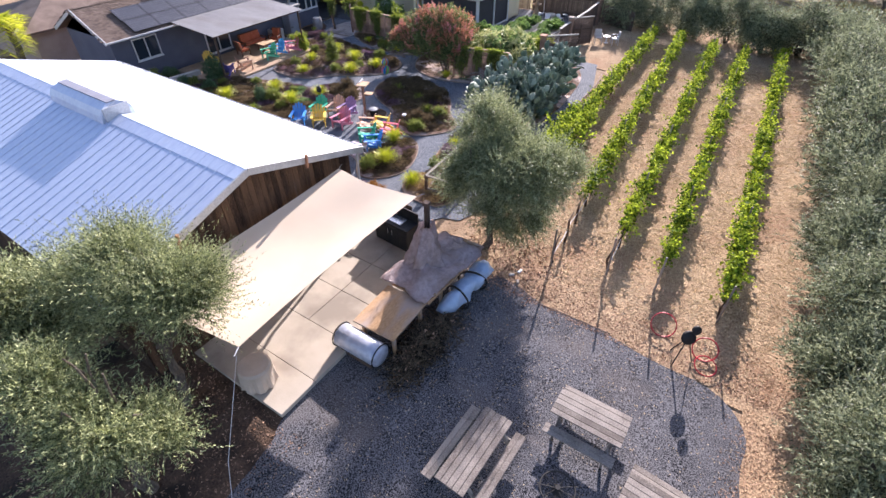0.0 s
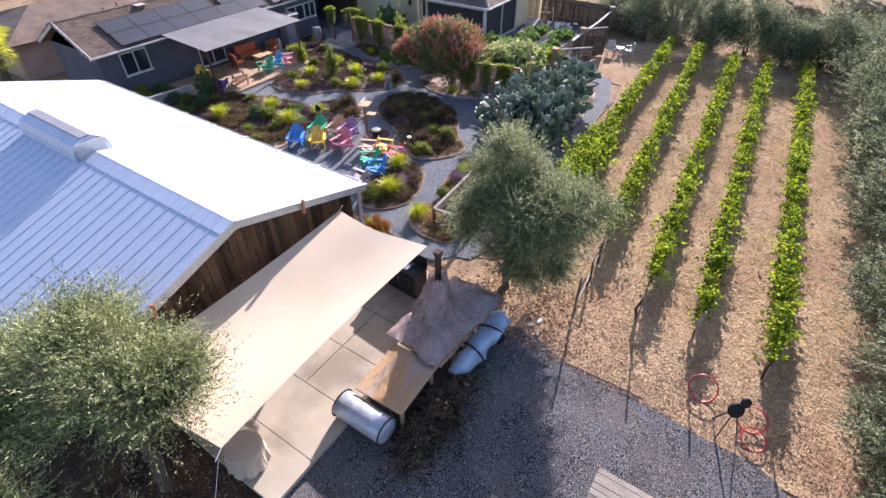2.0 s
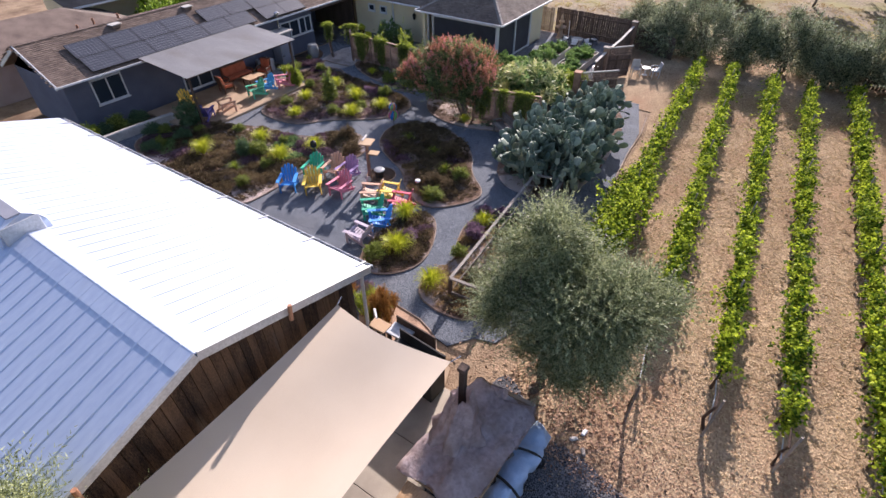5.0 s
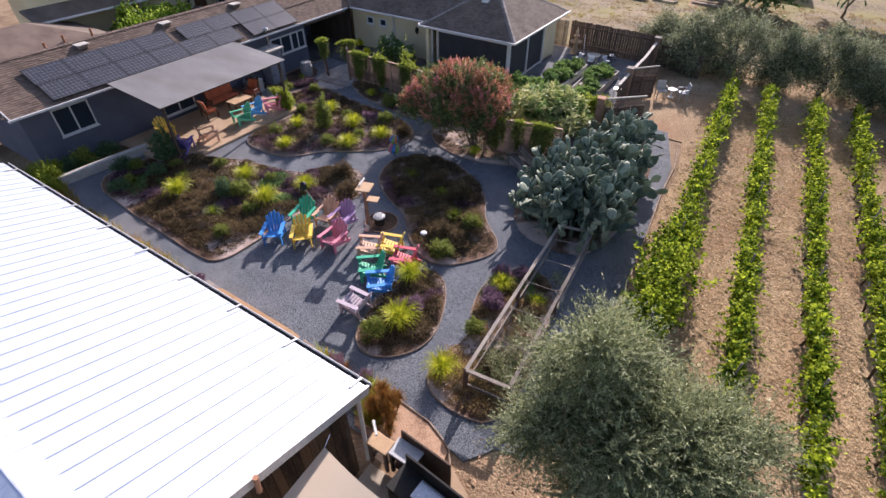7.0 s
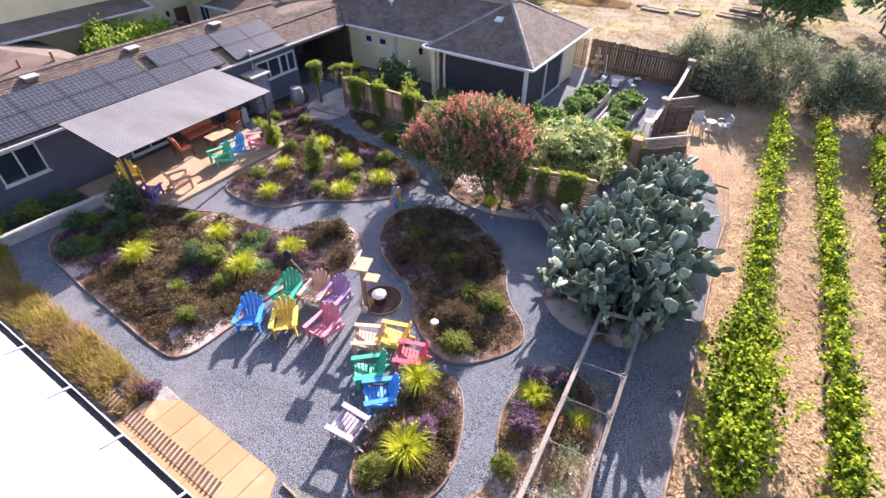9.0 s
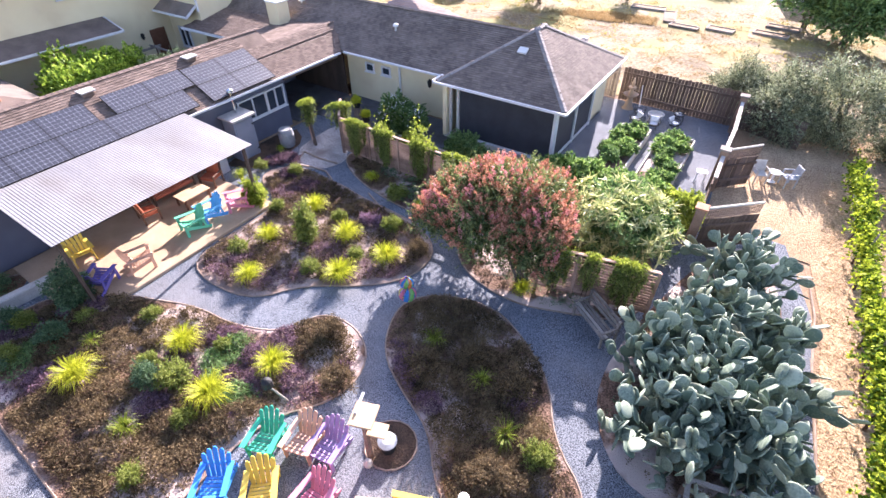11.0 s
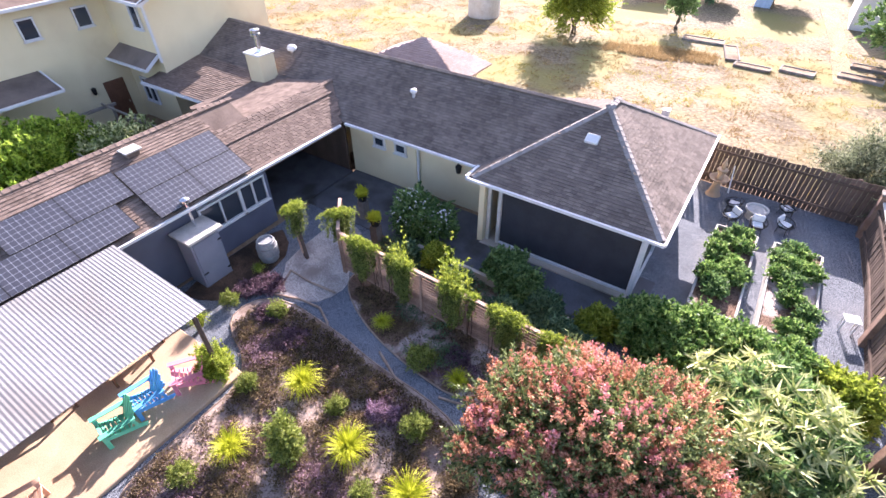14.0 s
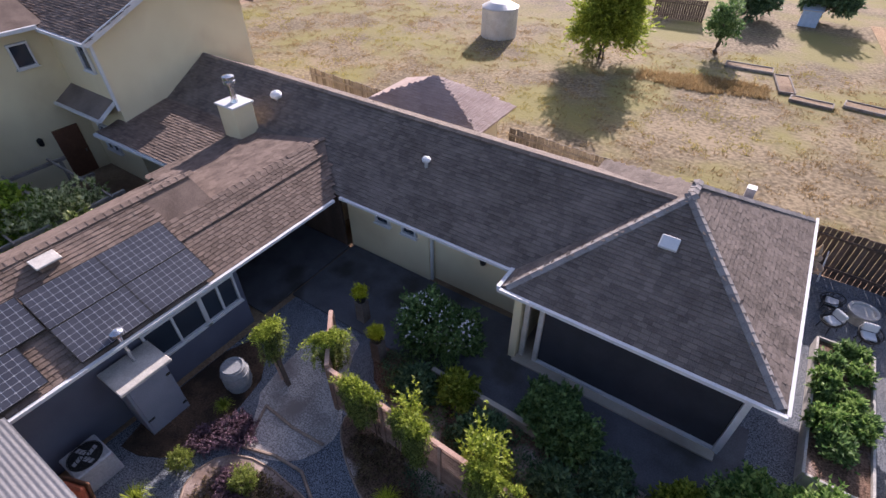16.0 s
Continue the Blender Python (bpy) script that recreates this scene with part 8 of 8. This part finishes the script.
def drape(name, label, category, fx, fy, height, mat, n=26, seed=0, rot=0, base=0.0, at=(0, 0, 0)):
    """A crumpled sheet over something: height(u, v) above the base."""
    bm = bmesh.new()
    g = []
    for i in range(n + 1):
        row = []
        for j in range(n + 1):
            u, v = i / n - 0.5, j / n - 0.5
            e = 1 + 0.06 * math.sin(9 * u + seed) * math.cos(7 * v)
            z = height(u, v) + 0.06 * noise.noise((u * 6 + seed, v * 6, seed)) + 0.045 * noise.noise((u * 15, v * 15 + seed, 3))
            row.append(bm.verts.new((u * fx * e, v * fy * e, z)))
        g.append(row)
    for i in range(n):
        for j in range(n):
            bm.faces.new((g[i][j], g[i + 1][j], g[i + 1][j + 1], g[i][j + 1]))
    bmesh.ops.solidify(bm, geom=bm.faces[:], thickness=0.012)
    for f in bm.faces:
        f.smooth = True
    ob = link_mesh(name, bm, mat)
    ob.matrix_world = pose(*at, 0, 0, rot)
    if category:
        tagged(ob, label, category)
    return ob


cover = thing("plastic_cover", (0, 0, 0), "dusty pinkish-white plastic sheets heaped over the work table", "plastic sheet")
drape("top_sheet", "", "", 1.75, 2.9, lambda u, v: 0.10 + 0.34 * math.exp(-((u + 0.2) / 0.28) ** 2 - ((v + 0.02) / 0.3) ** 2) + 0.16 * math.exp(-((u - 0.15) / 0.2) ** 2 - ((v + 0.2) / 0.16) ** 2) + 0.07 * math.sin(11 * u + 3) * math.cos(9 * v) - 0.5 * max(0, abs(u) - 0.42), M["film"], n=40, seed=2, rot=-6, at=(-6.7, 9.45, WZ + 0.02)).parent = cover
drape("end_sheet", "", "", 1.35, 1.3, lambda u, v: 0.05 + 0.06 * math.sin(7 * u) * math.cos(6 * v), M["film"], n=24, seed=5, rot=4, at=(-6.45, 10.45, WZ + 0.025)).parent = cover
bm = bmesh.new()
rings = []
for i in range(15):
    h = i / 14
    row = []
    for j in range(40):
        a = 2 * math.pi * j / 40
        fold = 1 + 0.16 * math.sin(5 * a + 3 * h) + 0.10 * math.sin(11 * a - 4 * h)
        r = (0.21 + 0.42 * (1 - h) ** 1.5) * fold
        p = Vector((r * math.cos(a), 1.25 * r * math.sin(a) - 0.25 * (1 - h), 1.45 * h))
        row.append(bm.verts.new(p + Vector((1, 1, 0.4)) * 0.05 * noise.noise(p * 4)))
    rings.append(row)
for i in range(14):
    for j in range(40):
        bm.faces.new((rings[i][j], rings[i][(j + 1) % 40], rings[i + 1][(j + 1) % 40], rings[i + 1][j]))
bmesh.ops.solidify(bm, geom=bm.faces[:], thickness=0.008)
for f in bm.faces:
    f.smooth = True
tagged(link_mesh("plastic_hood", bm, M["film"]), "tall pale plastic hood draped on the sail post", "plastic sheet").matrix_world = pose(-7.05, 9.62, WZ + 0.03)
tb = thing("tarp_bundle", (0, 0, 0), "bulky pale blue tarpaulin bundle tied beside the table", "tarpaulin")
bm = bmesh.new()
TBP = [(-5.62 + 0.05 * math.sin(1.9 * i), 8.55 + 0.215 * i, gz(-5.6) + 0.40 + 0.04 * math.sin(1.3 * i)) for i in range(13)]
tube(bm, TBP, [0.12, 0.28, 0.33, 0.30, 0.35, 0.37, 0.30, 0.36, 0.38, 0.33, 0.36, 0.29, 0.12], 18)
for v in bm.verts:
    k = 0.15 * noise.noise(v.co * 2.2) + 0.06 * noise.noise(v.co * 6.0)
    v.co += Vector((k * 1.6, k, k * 1.2))
    v.co.z = gz(-5.6) + 0.05 + max(0.0, v.co.z - gz(-5.6)) * 0.8
for f in bm.faces:
    f.smooth = True
part("wrapping", bm, M["blue_tarp"], tb)
for y, tilt in ((9.2, -0.1), (10.1, 0.12)):
    bm = bmesh.new()
    tube(bm, [(-5.62 + 0.46 * math.cos(a), y + tilt * math.cos(a), gz(-5.6) + 0.36 + 0.37 * math.sin(a)) for a in np.linspace(0, 2 * math.pi, 19)[:-1]], 0.035, 6, closed=True)
    part("strap", bm, M["black"], tb)
tk = thing("metal_tank", (-6.8, 6.0, gz(-7) + 0.14), "dented dull silver cylinder tank lying on its side", "tank")
bm = bmesh.new()
tube(bm, [(-0.75, 0, 0.36), (-0.70, 0, 0.36), (-0.3, 0, 0.36), (0.2, 0.0, 0.35), (0.70, 0, 0.36), (0.76, 0, 0.36)], [0.27, 0.34, 0.345, 0.34, 0.34, 0.27], 24)
for f in bm.faces:
    f.smooth = True
part("shell", bm, M["foil"], tk)
for x in (-0.72, 0.7):
    bm = bmesh.new()
    tube(bm, [(x, 0.36 * math.cos(a), 0.36 + 0.36 * math.sin(a)) for a in np.linspace(0, 2 * math.pi, 25)[:-1]], 0.022, 6, closed=True)
    part("rim", bm, M["black"], tk)
part("cradle", boxed((0, 0, 0.0), (1.1, 0.5, 0.12)), M["fence_wood"], tk)
rng = np.random.default_rng(404)
bp = thing("brush_pile", (0, 0, 0), "heap of dark dry brushwood beside the work table", "brushwood", kind="stuff")
bm = bmesh.new()
for i in range(1500):
    x, y = -5.55 + rng.normal() * 0.3, 7.25 + rng.normal() * 0.75
    z = gz(x) + 0.05 + max(0, rng.uniform(0, 0.75) * (1 - abs(x + 5.5) / 0.9) * (1 - abs(y - 7.35) / 2.0))
    d = unit(rng.normal(size=3) * (1, 1, 0.35))
    ln = rng.uniform(0.2, 0.6)
    rod(bm, (x - d[0] * ln / 2, y - d[1] * ln / 2, z), (x + d[0] * ln / 2, y + d[1] * ln / 2, z + d[2] * ln * 0.3), 0.014, 0.006, 4)
part("twigs", bm, M["brushwood"], bp)
n = 500
P = np.stack([-5.6 + rng.normal(size=n) * 0.3, 7.35 + rng.normal(size=n) * 0.72, np.full(n, 0.0)], 1)
P[:, 2] = gzs(P[:, 0]) + 0.04 + rng.uniform(0, 0.7, n) * np.clip(1 - np.abs(P[:, 0] + 5.5) / 0.9, 0, 1) * np.clip(1 - np.abs(P[:, 1] - 7.35) / 2.0, 0, 1)
tagged(quads("dead_leaves", leaf_quads(P, rng.normal(size=(n, 3)), 0.11, 0.05, rng), M["leaf_litter"], bp), kind="stuff")
for k, (y, c) in enumerate(((11.6, "stone"), (11.9, "white_plastic"), (11.4, "old_wood")), 1):
    tagged(link_mesh("rag", boxed((-5.0 + 0.16 * k, y - 0.2, gz(-4.6) + 0.05), (0.2, 0.1, 0.06), 40 * k, bevel=0.02), M[c]), "pale scrap lying in the leaf litter", "scrap", "scraps")

# tables and grill at the barn corner
def counter(x, y, w, d, h, turn, top, label):
    c = thing("side_counter", (x, y, gz(x) + 0.12), label, "counter", "barn counters", turn=turn)
    part("top", boxed((0, 0, h), (w, d, 0.05), bevel=0.01), M[top], c)
    for a in (-w / 2 + 0.06, w / 2 - 0.06):
        for b in (-d / 2 + 0.06, d / 2 - 0.06):
            part("leg", boxed((a, b, h / 2), (0.07, 0.07, h)), M["fence_wood"], c)
    part("shelf", boxed((0, 0, 0.25), (w - 0.1, d - 0.1, 0.03)), M["fence_wood"], c)


counter(-10.5, 10.92, 0.56, 0.36, 0.85, 0, "cedar", "small tan plank table at the barn corner")
counter(-9.9, 11.05, 0.68, 0.44, 0.85, 0, "galv", "grey-topped prep table beside the barn")
tagged(link_mesh("splash_board", boxed((-9.55, 11.3, gz(-9.6) + 0.62), (1.35, 0.05, 1.15), -3, bevel=0.01), M["fence_wood"]), "dark upright board behind the prep table", "board")
gr = thing("outdoor_kitchen", (-9.0, 10.5, gz(-9) + 0.13), "black outdoor kitchen cabinet with a steel top", "grill", turn=-4)
part("body", boxed((0, 0, 0.45), (1.5, 0.6, 0.9), bevel=0.02), M["black"], gr)
part("worktop", boxed((0, 0, 0.93), (1.56, 0.66, 0.05), bevel=0.01), M["black"], gr)
part("hotplate", boxed((0.05, 0.02, 0.965), (0.6, 0.42, 0.03), bevel=0.008), M["steel"], gr, "shiny steel plate")
part("backboard", boxed((0, 0.31, 1.12), (1.5, 0.04, 0.4)), M["black"], gr)
for a in (-0.38, 0.38):
    d = part("door", boxed((a, -0.31, 0.45), (0.7, 0.03, 0.74), bevel=0.008), M["black"], gr)
    part("handle", boxed((a * 0.25, -0.34, 0.62), (0.03, 0.03, 0.2)), M["steel"], d)
pp = thing("white_frame", (-10.85, 11.15, gz(-10.8)), "white L-shaped rail at the barn corner", "rail")
part("post", boxed((0, 0, 0.6), (0.06, 0.06, 1.2)), M["white_trim"], pp)
part("arm", boxed((0.14, -0.12, 1.2), (0.34, 0.05, 0.05), -40), M["white_trim"], pp)
ld = thing("downspout", (-10.75, 10.75, 0.05), "pale downspout at the barn corner", "downspout")
bm = bmesh.new()
tube(bm, [(0, 0.2, 3.0), (-0.05, 0.05, 2.7), (-0.05, 0.0, 0.1)], 0.05, 8)
part("pipe", bm, M["galv"], ld)
dk = thing("deck", (0, 0, 0), "worn orange plywood walk along the barn wall", "floor", kind="structure")
cuts = [-19.1, -18.35, -17.66, -17.0, -16.42, -15.8, -15.2, -14.85]
for i, (x0, x1) in enumerate(zip(cuts, cuts[1:])):
    y1, y2 = (12.0 if i == 0 else 12.52), 12.52 if i < 6 else 12.48
    x2 = -14.2 if i == 6 else x1 - 0.08
    bm = bmesh.new()
    low = [bm.verts.new(p) for p in ((x0 - 0.08 + 0.008, 11.2, 0.03), (x2 - 0.008, 11.2, 0.03), (x1 - 0.008, y2, 0.03), (x0 + 0.008, y1, 0.03))]
    up = bmesh.ops.extrude_face_region(bm, geom=[bm.faces.new(low)])
    bmesh.ops.translate(bm, vec=(0, 0, 0.06 + 0.002 * (i % 2)), verts=[v for v in up["geom"] if isinstance(v, bmesh.types.BMVert)])
    bmesh.ops.recalc_face_normals(bm, faces=bm.faces[:])
    part("plywood_sheet", bm, M["hardpan"], dk)
part("border_board", boxed((-14.15, 12.42, 0.05), (1.0, 0.05, 0.09), -4, bevel=0.006), M["edging"], dk)
part("flagstone", boxed((-18.75, 12.32, 0.04), (0.72, 0.42, 0.06), -4, bevel=0.012), M["sand"], dk)
# evenly spaced dark slats across a tan runner
gr = thing("floor_grate", (0, 0, 0), "long tan strip with dark crosswise slats along the barn wall", "grate", kind="structure")
slat = boxed((0, 0, 0), (0.055, 0.34, 0.03), 12)
first = part("slat", slat, M["fence_wood"], gr)
first.location = (-21.5, 11.56, 0.115)
part("runner", boxed((-18.6, 11.56, 0.095), (5.9, 0.32, 0.012)), M["patio"], gr)
for i in range(1, 42):
    ob = new("slat", first.data)
    ob.parent = gr
    ob.location = (-21.5 + i * 0.14, 11.56, 0.115)

# ---- beyond the garden ----
ft = olive((-30.0, 56.0, 0), (-30.0, 56.0, 2.6), (2.35, 2.2, 2.5), 501, "bright green round-crowned tree standing in the dry field", 4800, "lime_leaf", 3, "field trees", "field_tree", (0.16, 0.08), 0.4, 10, 0.45, 0.3, -0.75)
olive((-24.1, 61.3, 0), (-24.1, 61.3, 1.9), (0.9, 0.9, 1.3), 502, "small young green tree in the field", 700, "green_leaf", 1, "field trees", "field_tree", (0.16, 0.08), 0.3)
for i, (x, y, r, h) in enumerate(((-10.8, 60.5, 2.6, 4.4), (-8.2, 57.5, 2.4, 4.0), (-23.5, 71.0, 1.6, 2.6), (-19.0, 73.0, 2.0, 3.2), (-33.5, 90.0, 3.0, 5.0), (-12.0, 84.0, 3.0, 5.0), (-3.0, 60.0, 2.6, 5.5), (2.5, 66.0, 3.0, 6.0), (-48.0, 84.0, 2.6, 4.5), (6.0, 58.0, 2.6, 4.5))):
    olive((x, y, gz(x)), (x, y, h * 0.55), (r, r, h * 0.46), 510 + i, "dark green tree at the edge of the dry field", 1500, "green_leaf" if i < 2 else "dark_leaf", 2, "field trees", "field_tree", (0.24, 0.14), 0.4, 9)
wtank = thing("water_tank", (-37.8, 56.6, 0), "pale cylindrical water tank in the field", "water tank")
part("drum", lathe(bmesh.new(), [(1.25, 0), (1.25, 1.9), (1.15, 2.0)], seg=28), M["galv"], wtank)
part("roof", lathe(bmesh.new(), [(1.28, 1.98), (0.7, 2.25), (0.05, 2.35)], seg=28), M["galv"], wtank)
for x, y, w, d, t in ((-21.8, 59.4, 2.6, 0.9, 4), (-19.7, 57.6, 0.8, 2.8, 12), (-18.2, 55.6, 2.0, 0.7, -4), (-15.8, 56.3, 1.8, 0.9, -6), (-12.6, 57.0, 2.2, 0.8, -6), (-12.0, 59.2, 2.2, 0.8, -6)):
    b = thing("garden_plot", (x, y, 0.01), "old timber-edged plot of dry soil in the field", "garden plot", "field plots", turn=t)
    part("soil", boxed((0, 0, 0.05), (w, d, 0.1)), M["soil"], b)
    for s in (1, -1):
        part("edge_board", boxed((0, s * d / 2, 0.07), (w, 0.07, 0.16)), M["old_wood"], b)
        part("edge_board", boxed((s * w / 2, 0, 0.07), (0.07, d, 0.16)), M["old_wood"], b)
sheet("field_path", [(-13.9, 55.6), (-13.0, 55.6), (-13.4, 64.5), (-14.4, 74), (-15.6, 74), (-14.5, 64.5)], 0.03, M["vine_soil"], "pale worn path through the field", "path")
sd = thing("field_shed", (-19.6, 71.5, 0), "small pale blue shed in the field", "shed")
part("wall", boxed((0, 0, 0.6), (1.2, 0.9, 1.2)), M["blue_tarp"], sd)
slab_roof("roof", [(-0.7, -0.55, 1.15), (0.7, -0.55, 1.15), (0.7, 0.55, 1.4), (-0.7, 0.55, 1.4)], 0.05, M["galv"], sd)
board_fence((-30, 67.5), (-26.3, 67.9), 1.5, "dark board fence far across the field")
board_fence((-60, 92), (10, 95), 1.4, "dark board fence closing the far field", w=0.3)
fh = thing("far_house", (-10.5, 71.0, 0), "pale grey house at the end of the field path", "house")
part("wall", boxed((0, 0, 1.4), (6, 6, 2.8)), M["white_trim"], fh)
slab_roof("roof", [(-3.4, -3.4, 2.7), (3.4, -3.4, 2.7), (3.4, 0, 4.2), (-3.4, 0, 4.2)], 0.12, M["dark_shingle"], fh)
slab_roof("roof", [(-3.4, 3.4, 2.7), (3.4, 3.4, 2.7), (3.4, 0, 4.2), (-3.4, 0, 4.2)], 0.12, M["dark_shingle"], fh)
window_unit(fh, (0, -3.02, 1.5), 1.4, 1.1, "-y", 2)

# outbuilding gable behind the main ridge
og = thing("rear_outbuilding", (0, 0, 0), "small brown pyramid-roofed outbuilding behind the house", "outbuilding")
part("wall", boxed((-32.0, 40.4, 1.1), (4.6, 2.4, 2.2)), M["yellow_wall"], og)
OC = [(-34.9, 38.85), (-29.05, 38.85), (-29.05, 42.0), (-34.9, 42.0)]
for a, b in zip(OC, OC[1:] + OC[:1]):
    slab_roof("roof", [(*a, 2.25), (*b, 2.25), (-32.0, 40.4, 3.45)], 0.08, M["pink_roof"], og)
shingles(og, (-34.9, 38.85, 2.27), (-29.05, 38.85, 2.27), (-34.9, 40.4, 3.47), M["pink_roof"], lambda u, v: (v < 1.93) & (u > v / 1.95 * 2.9) & (u < 5.85 - v / 1.95 * 2.95), 61)
shingles(og, (-29.05, 38.85, 2.27), (-29.05, 42.0, 2.27), (-32.0, 38.85, 3.47), M["pink_roof"], lambda u, v: (v < 3.15) & (u > v / 3.18 * 1.55) & (u < 3.15 - v / 3.18 * 1.6), 62)

# neighbours behind the wing
nh = thing("neighbour_house", (0, 0, 0), "low neighbouring house with pinkish and dark roofs", "house")
part("wall", boxed((-41.5, 16.5, 1.1), (7.0, 9.0, 2.2)), M["pink_roof"], nh)
slab_roof("roof", [(-37.4, 11.5, 2.2), (-37.4, 21.6, 2.2), (-41.0, 18.2, 3.3), (-41.0, 14.8, 3.3)], 0.12, M["shingle"], nh)
slab_roof("roof", [(-37.4, 21.6, 2.2), (-45.5, 21.6, 2.2), (-41.0, 18.2, 3.3)], 0.12, M["dark_shingle"], nh)
slab_roof("roof", [(-45.5, 11.5, 2.2), (-45.5, 21.6, 2.2), (-41.0, 18.2, 3.3), (-41.0, 14.8, 3.3)], 0.12, M["dark_shingle"], nh)
slab_roof("roof", [(-37.4, 11.5, 2.2), (-45.5, 11.5, 2.2), (-41.0, 14.8, 3.3)], 0.12, M["dark_shingle"], nh)
for x, y in ((-38.6, 18.8), (-38.0, 17.6), (-38.4, 20.2)):
    bm = bmesh.new()
    rod(bm, (x, y, 2.3), (x, y, 2.95), 0.07, 0.07, 10)
    part("roof_pipe", bm, M["terracotta"], nh)
for x, y, r, m, lab in ((-38.9, 24.0, 1.85, "fresh_bush", "bright green grape-leaved bush behind the wing"), (-39.6, 25.9, 1.75, "fresh_bush", "bright green grape-leaved bush behind the wing"), (-38.4, 27.6, 1.45, "pale_leaf", "white-flowering bush behind the wing"), (-40.9, 24.4, 1.8, "fresh_bush", "bright green bush behind the wing")):
    s = shrub_thing("courtyard_bush", int(-x * 7), m, (r, r, r * 0.8), int(1100 * r), (0.13, 0.1), lab, group="courtyard bushes", low=-0.4, shell=0.45, twig=0.25)
    s.matrix_world = pose(x, y, 0)
pg = thing("courtyard_pergola", (0, 0, 0), "grey timber pergola beams in the courtyard", "pergola")
for y in (24.5, 26.0, 27.5, 29.0):
    part("rafter", boxed((-39.8, y, 1.75), (4.6, 0.06, 0.1)), M["old_wood"], pg)
for x in (-37.8, -39.8, -41.9):
    part("beam", boxed((x, 26.8, 1.65), (0.1, 5.4, 0.12)), M["old_wood"], pg)
    for y in (24.3, 29.3):
        part("post", boxed((x, y, 0.8), (0.1, 0.1, 1.6)), M["old_wood"], pg)
pa = thing("palm", (-38.2, 11.0, 0), "palm tree with drooping yellow-green fronds", "palm tree")
bm = bmesh.new()
limb(bm, (0, 0, 0), (0.1, 0.2, 3.0), 0.22, 0.17, np.random.default_rng(3), 6, 0.03)
part("trunk", bm, M["bark"], pa)
rng = np.random.default_rng(31)
for i in range(22):
    a, el = rng.uniform(0, 6.28), rng.uniform(-0.2, 1.1)
    u = np.array([math.cos(a), math.sin(a)])
    spine = [np.array([0.1 + u[0] * s * 1.9 * math.cos(el * 0.7), 0.2 + u[1] * s * 1.9 * math.cos(el * 0.7), 3.0 + 1.5 * s * math.sin(el) - 1.3 * s * s]) for s in np.linspace(0, 1, 16)]
    P, D = [], []
    for j in range(1, 16):
        d = unit(spine[j] - spine[j - 1])
        for sgn in (1, -1):
            for q in range(2):
                P.append(spine[j - 1] + (spine[j] - spine[j - 1]) * q / 2)
                D.append(d * 0.7 + np.array([-u[1], u[0], -0.25]) * sgn)
    quads("frond", leaf_quads(np.array(P), np.array(D), 0.55, 0.05, rng), M["tuft"], pa)
